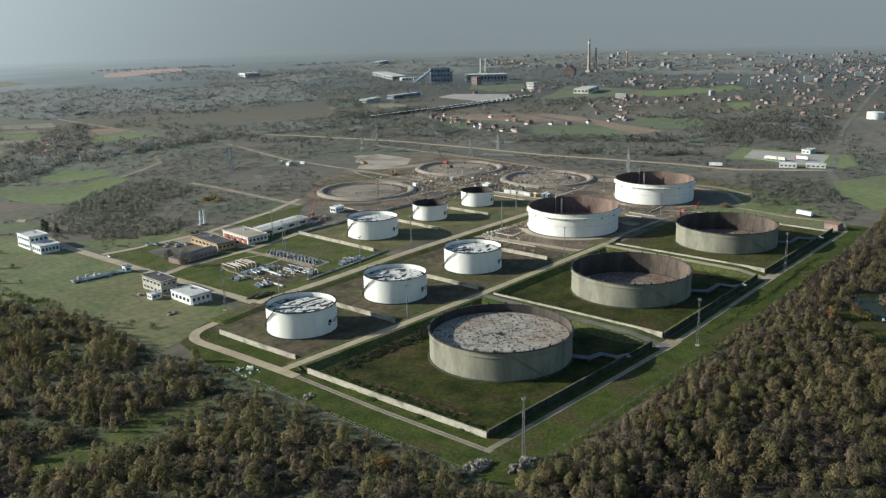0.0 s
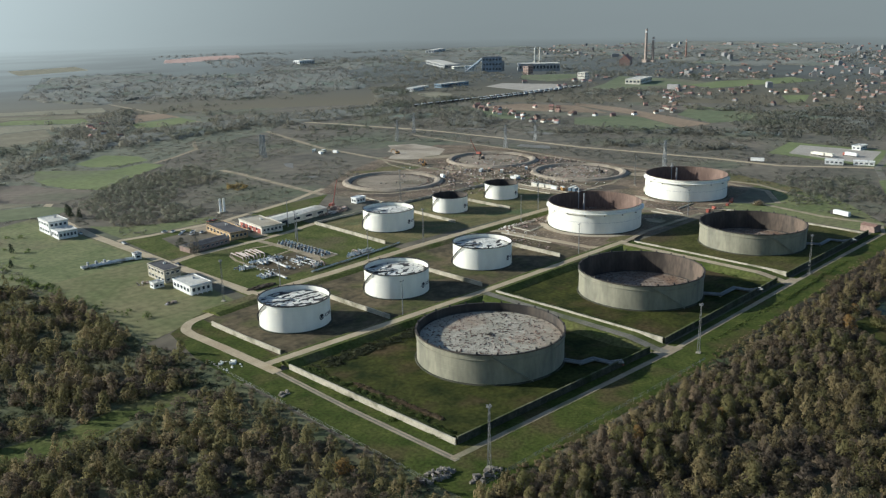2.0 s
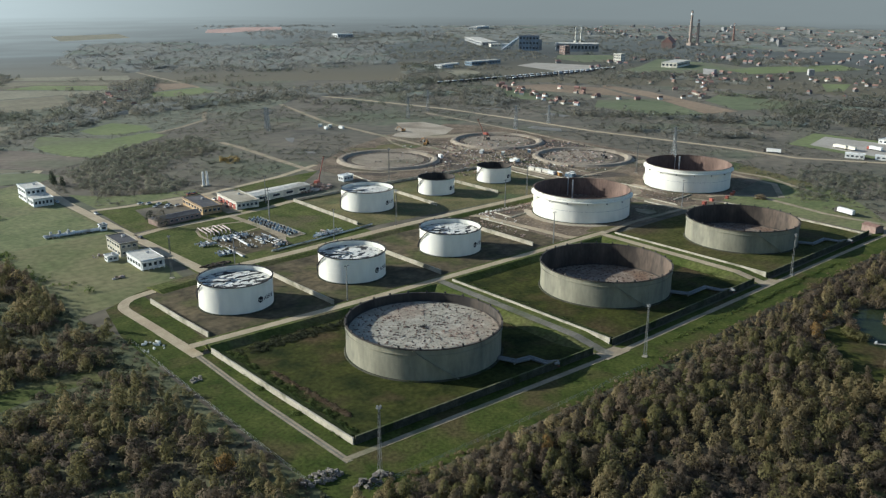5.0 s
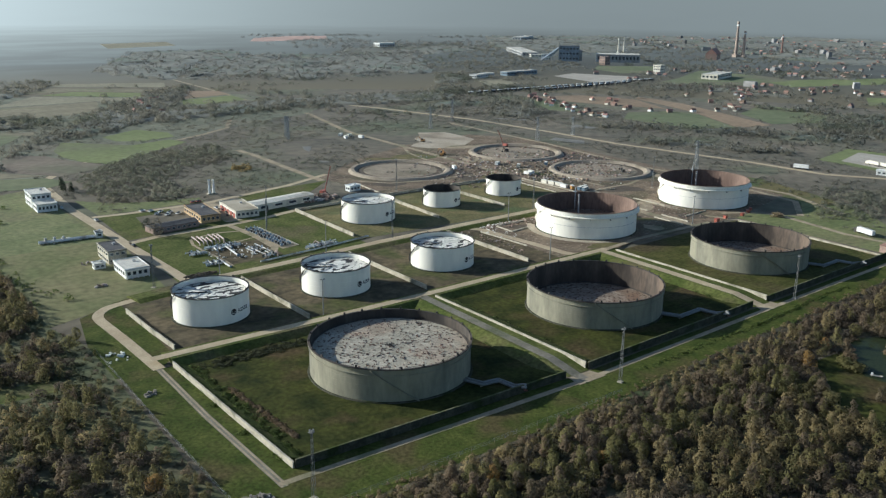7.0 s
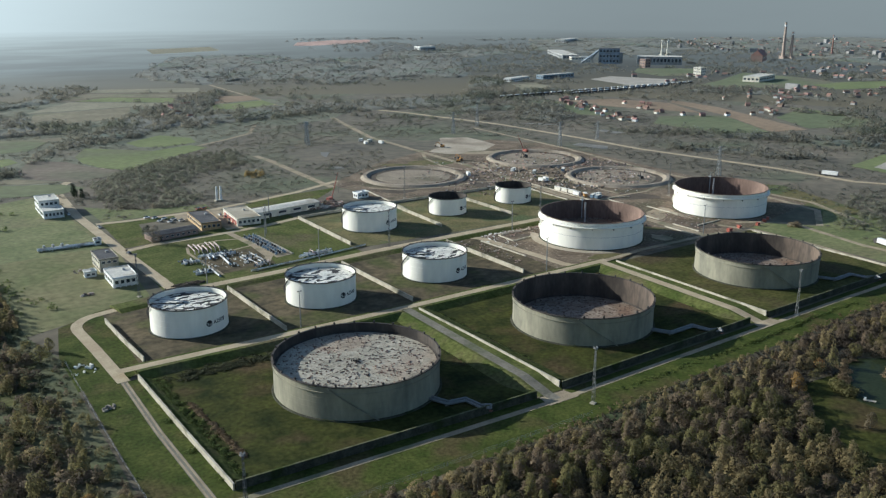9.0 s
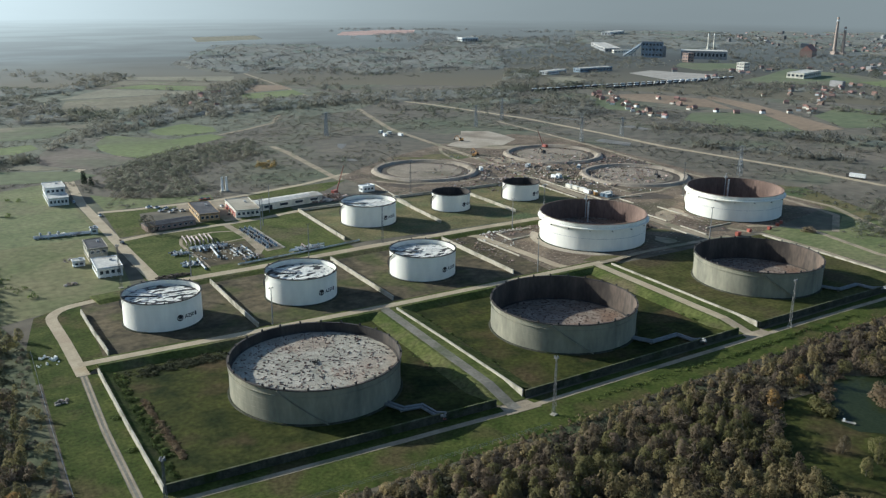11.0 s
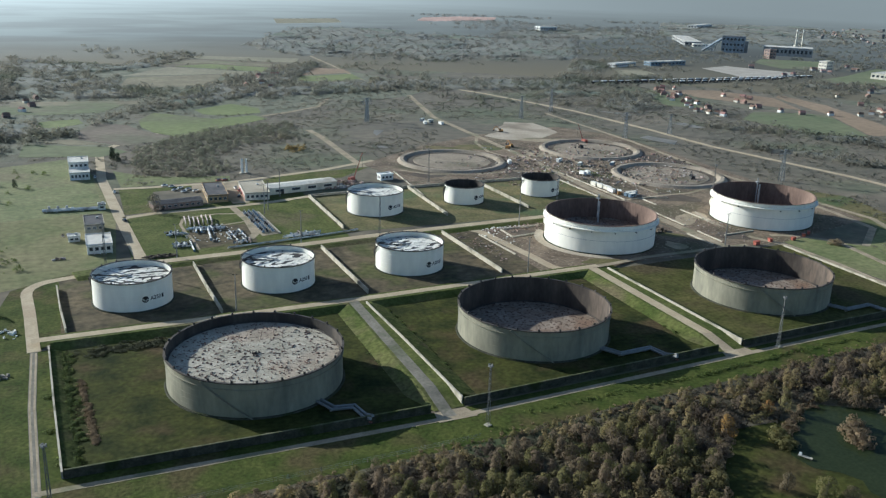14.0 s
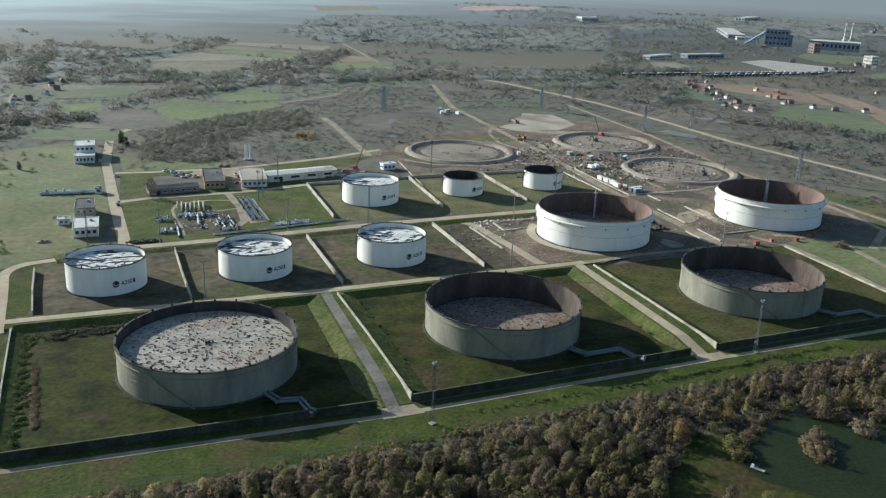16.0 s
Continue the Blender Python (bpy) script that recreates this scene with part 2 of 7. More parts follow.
def back(x):
    """The middle of the road behind the small basins."""
    return lerp([(5, 190), (39, 195), (91, 199), (161, 207), (240, 212.5), (350, 219)], x)


TOP = 2.2   # height of the roads on the dykes above the basin floors

# basin floors
patch("basin_floor_a", [(0, 1), (131, 2), (131, 108), (0, 106)], 0.03, M_BASIN, "mossy green grass floor of a tank basin")
patch("basin_floor_b", [(131.1, 2), (263, 10), (263, 115), (131.1, 108)], 0.03, M_BASIN, "mossy green grass floor of a tank basin")
patch("basin_floor_c", [(263.1, 10), (392, 17), (392, 122), (263.1, 115)], 0.03, M_BASINC, "patchy green and yellow grass floor of a tank basin")
patch("basin_floor_d", [(1, 110), (232, 116), (232, 210), (1, 188)], 0.05, M_BROWNFLOOR, "brown weedy floor of the small tank basins")
patch("basin_floor_e", [(157, 222), (352, 222), (352, 316), (157, 310)], 0.05, M_GRASSDRY, "green and brown grass floor of the small tank basins")
patch("yard_ground", [(232.2, 118), (350, 124), (350, 221), (232.2, 211)], 0.06, M_DIRT, "bare brown earth of the tank yard")
patch("works_ground", [(352.2, 126), (400, 126), (490, 150), (500, 300), (505, 460), (470, 520), (380, 500), (300, 460), (225, 400), (235, 322), (352.2, 318)], 0.06, M_DIRT,
      "bare churned brown earth of a demolition site")
patch("verge", [(-24, -30), (128, -24), (262, -16), (420, 2), (420, 18), (262, 8), (128, 0.5), (0.2, -0.2), (-2.2, 50), (-3.6, 100), (-24, 100)], 0.03, M_VERGE,
      "bright green grass verge outside the wall")
patch("green_yard", [(36, 200), (156, 210), (156, 330), (36, 292)], 0.04, M_GRASS, "green grass between the pipe yards")
patch("meadow", [(-34, 172), (0, 186), (28, 200), (34, 300), (20, 480), (-120, 420), (-45, 300)], 0.04, M_MEADOW, "olive meadow beside the access road")

patch("meadow_north", [(-45, 300), (28, 306), (26, 380), (20, 480), (-120, 420)], 0.045, M_LAWN, "green meadow round the gatehouse")
patch("lawn_north", [(42, 370), (116, 371), (118, 386), (84, 392), (60, 402), (40, 424)], 0.045, M_LAWN, "rough green lawn north of the road")
patch("verge_bend", [(-8, 100), (2, 112), (1, 150), (0, 172), (8, 186), (30, 192), (26, 197), (0, 190), (-20, 176), (-26, 140), (-26, 100)], 0.045, M_VERGE, "green grass verge inside the road bend")
patch("lawn_west", [(39, 297), (56, 300), (61, 352), (114, 359), (114, 364.5), (40, 364)], 0.05, M_GRASS, "green lawn beside the access road")
patch("verge_right", [(398, 17), (426, 20), (470, 62), (500, 100), (478, 128), (440, 102), (420, 128), (398, 128)], 0.05, M_LAWN, "rough green and brown grass beside gravel tracks")
patch("verge_right_upper", [(440, 104), (476, 134), (484, 175), (505, 240), (530, 200), (505, 118), (470, 92)], 0.045, M_GRASSDRY, "rough olive grass strip")
# roads round and between the basins
way("road_front", [(-8, -6)] + [(x, front(x) - 6.2) for x in (60, 125, 195, 262, 330, 400)] + [(424, 22)], 2.6, 0.09, M_TRACK, "narrow pale gravel road along the outer wall")
way("road_side", [(-7, -8), (-9, 50), (-9, 100)], 2.7, 0.08, M_ASPHALT, "two-rutted gravel track beside the basin wall")
for off in (-0.8, 0.8):
    way("road_rut", [(-7 + off, -8), (-9 + off, 50), (-9 + off, 99)], 0.7, 0.10, M_TRACK, "pale worn wheel rut of the track")
way("road_side_upper", [(-9, 99.9), (-11, 140), (-13, 168)] + arc(3, 170, 16, 180, 105, 8)[1:] + [(20, 191), (39, 195.5)], 5.0, 0.13, M_ROAD, "pale concrete road that bends round the basin corner")
way("road_back", [(39.05, 195.5)] + [(x, back(x)) for x in (91, 161, 240, 300, 349)], 6.0, 1.25, M_ROAD, "pale concrete road behind the small tanks")
way("road_access", [(41, 199), (36, 289), (31, 400), (34, 500), (70, 560)], 6.5, 0.12, M_ROAD, "pale concrete access road past the pump houses")
way("road_to_village", [(70, 560), (140, 612), (230, 668), (271, 700), (300, 760)], 5.0, 0.12, M_TRACK, "pale country track between fields")

patch("apron_ab", [(119, -7), (134, -6.5), (132, 0.5), (120, 0.2)], 0.14, M_TRACK, "pale concrete apron where two roads meet", "road")
patch("apron_bc", [(251, 1.5), (267, 3), (265.5, 9.5), (253, 8)], 0.14, M_TRACK, "pale concrete apron where two roads meet", "road")
# dykes carrying the roads, with grassed banks


def dyke(name, path, left, right, top, bank_l, bank_r, label):
    return struct(name, Build().sweep(path, [(-right - bank_r, 0.0), (left + bank_l, 0.0), (left, top), (-right, top)]), M_GRASS, label, "bank")


dyke("bank_mid", [(-3, mid(-3)), (60, mid(60)), (130, mid(130)), (256, mid(256)), (266, mid(266), -1.2), (274, mid(274), -2.15)], 4, 4.5, TOP, 5, 4.2, "grassed earth dyke under the middle road")
way("road_mid", [(-10, 106.4)] + [(x, mid(x)) for x in (0, 60, 130, 262)], 4.5, TOP + 0.06, M_ROAD, "pale concrete road on top of a dyke")
dyke("bank_ab", [(124.5, 1.2, -2.05), (124.5, 16, 0), (124.5, 106, 0)], 3.5, 7.5, TOP, 6, 6, "grassed earth dyke between two large basins")
way("road_ab", [(124.6, -4, -2.1), (124.6, 1.2, -2.0), (124.6, 16, 0), (124.6, 108, 0)], 4.6, TOP + 0.06, M_ASPHALT, "narrow grey road on a dyke between tanks")
dyke("bank_bc", [(256.5, 8.6, -2.05), (256.5, 23, 0), (256.5, 113, 0)], 3.5, 8.5, TOP, 6, 6, "grassed earth dyke between two large basins")
way("road_bc", [(257, 2, -2.1), (257, 8.6, -2.0), (257, 23, 0), (257, 115, 0)], 5.0, TOP + 0.06, M_ROAD, "narrow pale road on a dyke between tanks")
dyke("bank_back", [(8, 188.5), (39, 194), (91, 198), (161, 206), (240, 211.5), (349, 218)], 4, 4, 1.15, 3, 4, "low grassed bank under the back road")


def wall(name, path, h, label="weathered pale concrete basin wall", t=0.55, face=None):
    w = struct(name, Build().sweep(path, [(-t / 2, -0.1), (t / 2, -0.1), (t / 2, h), (-t / 2, h)]), face or M_WALL, label, "wall")
    part("coping", Build().sweep(path, [(-t / 2 - 0.05, h), (t / 2 + 0.05, h), (t / 2 + 0.05, h + 0.15), (-t / 2 - 0.05, h + 0.15)]), M_MOSSTOP if face else M_WALL, w)
    return w


wall("wall_a_side", [(0, 0.2), (-2, 50), (-3.5, 99)], 2.3)
wall("wall_a_front", [(0.6, 0), (60, 0.4), (119, 1)], 3.0, "mossy concrete basin wall, darkened for its unlit side", face=M_MOSSSHADE)
wall("wall_b_side", [(132, 3), (131, 60), (129.5, 104)], 3.0)
wall("wall_b_front", [(132.6, 2.2), (196, 6), (252, 9.6)], 3.0, "mossy concrete basin wall, darkened for its unlit side", face=M_MOSSSHADE)
wall("wall_c_side", [(265.5, 11), (265, 60), (264, 111)], 3.0)
wall("wall_c_front", [(266, 10.4), (330, 14), (390, 17)], 3.0, "mossy concrete basin wall, darkened for its unlit side", face=M_MOSSSHADE)
def inner_bank(name, path, side, h, width, label):
    """A grassed bank heaped against the inside of a basin wall; side: 1 for the left of the path, -1 for the right."""
    sec = [(side * 0.3, 0.0), (side * 0.3, h), (side * 1.1, h - 0.1), (side * width * 0.55, h * 0.52), (side * width, 0.0)]
    return struct(name, Build().sweep(path, sec), M_BANK, label, "bank")


inner_bank("bank_a_front", [(3, 0.1), (60, 0.4), (117, 1)], 1, 2.6, 4.6, "grass bank heaped against the front wall")
inner_bank("bank_b_front", [(136, 2.4), (196, 6), (250, 9.5)], 1, 2.6, 4.6, "grass bank heaped against the front wall")
inner_bank("bank_c_front", [(269, 10.6), (330, 14), (388, 16.9)], 1, 2.6, 4.6, "grass bank heaped against the front wall")
inner_bank("bank_b_side", [(132, 6), (131, 60), (129.5, 102)], -1, 2.7, 8.5, "grass bank heaped against the basin's side wall")
inner_bank("bank_c_side", [(265.5, 14), (265, 60), (264, 109)], -1, 2.7, 7.5, "grass bank heaped against the basin's side wall")
inner_bank("bank_a_side", [(0, 4), (-2, 50), (-3.5, 97)], -1, 1.9, 5.5, "grass bank heaped against the basin's side wall")
wall("wall_c_far", [(391, 18), (391, 70), (391, 119)], 0.9)
wall("wall_small_side", [(3, 116), (1, 145), (0, 172)], 2.2)
wall("wall_small_ab", [(67, 117), (65.5, 150), (64.5, 188)], 2.2)
wall("wall_small_bc", [(136, 121), (135, 155), (134, 196)], 2.2)
wall("wall_small_cd", [(211, 128), (210, 165), (209, 203)], 2.2)
wall("wall_rear_d", [(157, 230), (157, 270), (157, 309)], 2.0)
wall("wall_rear_de", [(228, 238), (229, 280), (230, 314)], 2.0)
wall("wall_rear_ef", [(287, 240), (286, 280), (285, 315)], 2.0)
wall("wall_rear_back", [(158, 309.5), (229, 315), (349, 318)], 1.6)

# ---- tanks ----
M_WHITE = mat("white_tank_paint", (0.806, 0.785, 0.702), (0.857, 0.830, 0.735), 0.15, 0.5, fine=0.5, vary=0.12, c=(0.755, 0.730, 0.630), bump=0.01, stretch=(1, 1, 0.35))
M_GREY = mat("weathered_grey_paint", (0.208, 0.198, 0.147), (0.291, 0.274, 0.201), 0.14, 0.6, fine=0.7, vary=0.35, c=(0.146, 0.142, 0.110), bump=0.04, stretch=(1, 1, 0.35))
M_RUST = mat("rusty_steel", (0.118, 0.080, 0.064), (0.185, 0.128, 0.102), 0.18, 0.85, fine=0.9, c=(0.235, 0.160, 0.125), bump=0.1, stretch=(1, 1, 0.3))
# tank insides: steel and rust tones, darkened to hold the inner shade
M_DARKIN = mat("shaded_steel_inside", (0.036, 0.031, 0.028), (0.070, 0.060, 0.050), 0.15, 0.8, fine=0.9, c=(0.10, 0.08, 0.062), bump=0.08, stretch=(1, 1, 0.3))
M_RUSTIN = mat("rust_shaded_inside", (0.056, 0.045, 0.037), (0.105, 0.082, 0.064), 0.15, 0.85, fine=0.9, c=(0.150, 0.112, 0.084), bump=0.08, stretch=(1, 1, 0.3))
M_ROOFA = mat("bleached_roof_plates", (0.311, 0.288, 0.227), (0.393, 0.362, 0.290), 0.12, 0.9, fine=1.2, c=(0.316, 0.262, 0.199), bump=0.2, rand=0.12, speck=((0.163, 0.115, 0.080), 1.6, 0.37), spec=0.15)
M_ROOFB = mat("rusty_floating_roof", (0.170, 0.132, 0.100), (0.275, 0.222, 0.172), 0.16, 0.9, fine=0.7, c=(0.190, 0.125, 0.085), bump=0.2, speck=((0.08, 0.05, 0.035), 0.6, 0.44))
M_STEEL = mat("galvanised_steel", (0.36, 0.37, 0.37), (0.48, 0.48, 0.47), 0.5, 0.5, metal=0.4, fine=3.0, bump=0.02)
M_DARK = mat("blackened_steel", (0.030, 0.028, 0.026), (0.055, 0.050, 0.045), 0.5, 0.7, fine=3.0, bump=0.05)
M_BLACK = mat("black_paint", (0.018, 0.018, 0.020), (0.028, 0.028, 0.030), 1.0, 0.6, fine=4.0, bump=0.0)
M_SHEET = mat("white_roof_sheets", (0.66, 0.64, 0.56), (0.80, 0.78, 0.70), 0.15, 0.7, fine=0.9, c=(0.45, 0.42, 0.35), bump=0.1)


def tank_base(ob, r, h, outside, inside, courses, n=128):
    """Shell in plate courses, foundation ring."""
    ch = h / courses
    for k in range(courses):
        rr = r - 0.012 * k
        part("shell_course", Build().lathe([(rr, k * ch), (rr, (k + 1) * ch - 0.03), (rr - 0.03, (k + 1) * ch), (rr - 0.10, (k + 1) * ch), (rr - 0.10, k * ch)], n), outside, ob, smooth=True)
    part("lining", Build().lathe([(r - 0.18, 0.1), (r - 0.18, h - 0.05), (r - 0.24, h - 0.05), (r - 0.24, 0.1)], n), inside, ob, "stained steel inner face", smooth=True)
    part("foundation_ring", Build().lathe([(r - 0.3, 0), (r + 0.9, 0), (r + 0.7, 0.45), (r - 0.3, 0.45)], n), M_MOSSSHADE, ob, "dark mossy concrete ring")


def stair(ob, r, h, a0, a1, material):
    """A stair that winds up the shell."""
    n = int(h / 0.24)
    b, rail, stringer = Build(), [], []
    for i in range(n):
        t = radians(a0 + (a1 - a0) * i / n)
        z = 0.3 + (h - 0.3) * i / n
        b.box((r + 0.55) * math.cos(t), (r + 0.55) * math.sin(t), z, 0.9, 0.42, 0.05, t)
        if i % 4 == 0:
            rail.append(((r + 1.0) * math.cos(t), (r + 1.0) * math.sin(t), z + 1.0))
            stringer.append(((r + 1.0) * math.cos(t), (r + 1.0) * math.sin(t), z - 0.1))
    part("stair_treads", b, material, ob)
    part("handrail", Build().tube(rail, 0.06, 5), material, ob)
    part("stringer", Build().tube(stringer, 0.14, 5), material, ob)


def grey_tank(x, y, r, h, roof_z, roof_mat, inner, label, turn, plates=False):
    ob = thing("storage_tank", label, "storage tank", x, y, 0, turn, "large tanks")
    tank_base(ob, r, h, M_GREY, inner, 6)
    part("rim_girder", Build().lathe([(r - 0.3, h - 0.05), (r + 0.55, h - 0.05), (r + 0.55, h + 0.28), (r - 0.3, h + 0.28)], 128), M_DARKIN, ob, "rusty brown top ring", smooth=True)
    part("stiffener_ring", Build().lathe([(r, h - 2.4), (r + 0.32, h - 2.4), (r + 0.32, h - 2.2), (r, h - 2.2)], 128), M_GREY, ob)
    roof = part("floating_roof", Build().lathe([(0.05, roof_z - 0.4), (r - 0.9, roof_z - 0.4), (r - 0.9, roof_z + 0.05), (r - 4, roof_z - 0.05), (0.05, roof_z + 0.12)], 96, closed=False), roof_mat, ob, "stained scaly floating roof")
    part("rim_seal", Build().lathe([(r - 1.1, roof_z - 0.3), (r - 0.3, roof_z - 0.3), (r - 0.3, roof_z + 0.45), (r - 0.95, roof_z + 0.35)], 96), M_DARKIN, roof)
    for k in range(24):
        t = 2 * math.pi * (k + 0.3) / 24
        part("foam_pourer", Build().box((r + 0.05) * math.cos(t), (r + 0.05) * math.sin(t), h + 0.2, 0.5, 0.7, 1.0, t), M_DARK, ob)
    stair(ob, r, h, 256, 224, M_GREY)
    if plates:
        # uneven deck plates over the rusty pontoon
        rg = random.Random(17)
        rr = 1.0
        while rr < r - 2.2:
            step = 3.1
            cnt = max(5, round(2 * math.pi * (rr + step / 2) / 3.6))
            for k in range(cnt):
                a0 = 2 * math.pi * (k + 0.4 * rr + rg.uniform(0, 0.12)) / cnt
                a1 = a0 + 2 * math.pi * rg.uniform(0.96, 1.06) / cnt
                r0, r1 = rr + rg.uniform(-0.35, 0.0), min(rr + step + rg.uniform(0.0, 0.4), r - 1.2)
                z = roof_z + 0.22
                b = Build()
                c4 = [(r0, a0), (r1, a0), (r1, (a0 + a1) / 2), (r1, a1), (r0, a1)]
                hs = [z + rg.uniform(0, 0.16) for _ in c4]
                b.v = [(q * math.cos(t), q * math.sin(t), hh) for (q, t), hh in zip(c4, hs)] + [(q * math.cos(t), q * math.sin(t), hh - 0.2) for (q, t), hh in zip(c4, hs)]
                b.f = [(0, 1, 2, 3, 4), (9, 8, 7, 6, 5)] + [(j, (j + 1) % 5, 5 + (j + 1) % 5, 5 + j) for j in range(5)]
                part("deck_plate", b, M_ROOFA, roof)
            rr += step
        for k in range(14):
            t = 2 * math.pi * (k + rg.uniform(-0.3, 0.3)) / 14
            q0, q1 = rg.uniform(1.5, 12), rg.uniform(8, r - 3)
            if q1 > q0 + 3:
                part("deck_rib", Build().box((q0 + q1) / 2 * math.cos(t), (q0 + q1) / 2 * math.sin(t), roof_z + 0.3, q1 - q0, rg.uniform(0.06, 0.12), 0.06, t), M_ROOFB, roof, "thin rusty radial rib")
        for k in range(16):
            t, q = rg.uniform(0, 6.283), rg.uniform(0.2, 2.4)
            part("deck_post", Build().box(q * math.cos(t), q * math.sin(t), roof_z + 0.2, 0.35, 0.35, 0.8), M_DARK, roof)
        fl = Build()
        for _ in range(620):
            t, q = rg.uniform(0, 6.283), math.sqrt(rg.random()) * (r - 2)
            fl.box(q * math.cos(t), q * math.sin(t), roof_z + 0.3, rg.uniform(0.3, 1.2), rg.uniform(0.2, 0.45), rg.uniform(0.15, 0.4), t + rg.gauss(0, 0.5), 0.04)
        tagged(part("rust_debris", fl, M_RUST, roof, "dark rust flakes"), kind="stuff")
    return ob, roof


def white_big_tank(x, y, r, h, label, turn, deck=1.7):
    ob = thing("storage_tank", label, "storage tank", x, y, 0, turn, "large tanks")
    tank_base(ob, r, h, M_WHITE, M_RUST, 7)
    part("wind_girder", Build().lathe([(r, h - 3.1), (r + 1.5, h - 3.1), (r + 1.55, h - 2.95), (r + 1.5, h - 2.6), (r, h - 2.5)], 128), M_WHITE, ob, "projecting white walkway ring", smooth=True)
    part("rim_girder", Build().lathe([(r - 0.3, h - 0.05), (r + 0.35, h - 0.05), (r + 0.35, h + 0.2), (r - 0.3, h + 0.2)], 128), M_RUST, ob, "rust-edged top ring", smooth=True)
    part("girder_rail", Build().tube([((r + 1.5) * math.cos(i * math.pi / 48), (r + 1.5) * math.sin(i * math.pi / 48), h - 1.5) for i in range(96)], 0.05, 4, closed=True), M_STEEL, ob)
    for k in range(16):
        t = 2 * math.pi * (k + 0.5) / 16
        part("girder_bracket", Build().box((r + 0.7) * math.cos(t), (r + 0.7) * math.sin(t), h - 4.0, 1.2, 0.25, 1.2, t), M_DARK, ob)
    part("shell_seam", Build().lathe([(r, h * 0.47), (r + 0.05, h * 0.47), (r + 0.05, h * 0.47 + 0.16), (r, h * 0.47 + 0.16)], 128), M_STEEL, ob, "grey weld seam", smooth=True)
    roof = part("floating_roof", Build().lathe([(0.05, deck - 0.8), (r - 0.6, deck - 0.8), (r - 0.6, deck + 0.1), (r - 4, deck - 0.1), (0.05, deck)], 96, closed=False), M_ROOFB, ob, "stained floating roof inside")
    part("rolling_ladder", Build().box(r * 0.62, 0, 1.7, 0.5, 1.0, h - 0.5, 0.0), M_STEEL, ob)
    part("gauge_pole", Build().tube([(r - 1.6, 0, 1.5), (r - 1.6, 0, h + 3.2)], 0.35, 8), M_STEEL, ob)
    part("gauge_platform", Build().box(r - 0.9, 0, h + 0.3, 2.6, 2.2, 0.15), M_STEEL, ob)
    stair(ob, r, h, 62, 112, M_WHITE)
    return ob


def white_small_tank(x, y, r, h, label, number, turn, seed, open_top=False, cover=0.8):
    ob = thing("storage_tank", label, "storage tank", x, y, 0, 0, "small tanks")
    rng = random.Random(seed)
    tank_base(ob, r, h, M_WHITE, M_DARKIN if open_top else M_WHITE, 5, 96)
    part("rim_girder", Build().lathe([(r - 0.3, h - 0.05), (r + 0.4, h - 0.05), (r + 0.4, h + 0.3), (r - 0.3, h + 0.3)], 96), M_DARK, ob, "black top ring", smooth=True)
    rz = h - 2.5 if not open_top else 3.0
    roof = part("floating_roof", Build().lathe([(0.05, rz - 0.4), (r - 0.4, rz - 0.4), (r - 0.4, rz), (0.05, rz + 0.3)], 72, closed=False), M_DARKIN if open_top else M_DARK, ob)
    if not open_top:
        # torn white sheets lying over the dark deck
        pitch, row = 4.1, 0
        yy = -r + 1.5
        while yy < r - 1.0:
            xx = -r + (row % 2) * pitch * 0.5 + rng.uniform(0, 1.5)
            while xx < r:
                if math.hypot(xx, yy) < r - 1.0 and rng.random() < cover:
                    ln, wd, tw, k = pitch * rng.uniform(0.5, 0.85), 1.35 * rng.uniform(0.6, 1.15), rng.gauss(0.0, 0.35), rng.randint(7, 9)
                    poly = []
                    for j in range(k):
                        t = 2 * math.pi * j / k
                        q = rng.uniform(0.72, 1.12)
                        px, py = ln * q * math.cos(t), wd * q * math.sin(t)
                        px, py = xx + px * math.cos(tw) - py * math.sin(tw), yy + px * math.sin(tw) + py * math.cos(tw)
                        f = min(1.0, (r - 0.5) / math.hypot(px, py))
                        poly.append((px * f, py * f))
                    z = rz + 0.34 + rng.uniform(0, 0.12) - 0.3 * math.hypot(xx, yy) / r
                    part("roof_sheet", Build().slab(poly, z, z + 0.08), M_SHEET, roof)
                xx += pitch * rng.uniform(0.8, 1.15)
            yy += 2.15
            row += 1
        part("ladder", Build().tube([(-r + 0.6, 0.6, h + 0.2), (-2, 0.2, rz + 0.6)], 0.3, 6), M_DARK, ob)
    for k in range(14):
        t = 2 * math.pi * (k + 0.2) / 14
        part("vent_box", Build().box((r + 0.1) * math.cos(t), (r + 0.1) * math.sin(t), h + 0.2, 0.4, 0.5, 0.8, t), M_DARK, ob)
    stair(ob, r, h, 135, 185, M_DARK)
    if not open_top:
        a = radians(150)
        for k in (-0.45, 0.0, 0.45):
            part("rolling_ladder", Build().tube([((r - 0.5) * math.cos(a) + k * math.sin(a), (r - 0.5) * math.sin(a) - k * math.cos(a), h + 0.4), (k * math.sin(a), -k * math.cos(a), rz + 0.8)], 0.17, 5), M_STEEL, ob, "grey steel roof ladder")
    # round emblem and number, bent onto the shell towards the front
    emblem(ob, r, h, number)
    return ob


def on_shell(me, r, a, z):
    """Bends a flat mesh in its x, z plane onto a round shell at the angle a."""
    for v in me.vertices:
        t = a + v.co.x / r
        rr = r + 0.03 + v.co.z * 0
        v.co = (rr * math.cos(t), rr * math.sin(t), z + v.co.y)


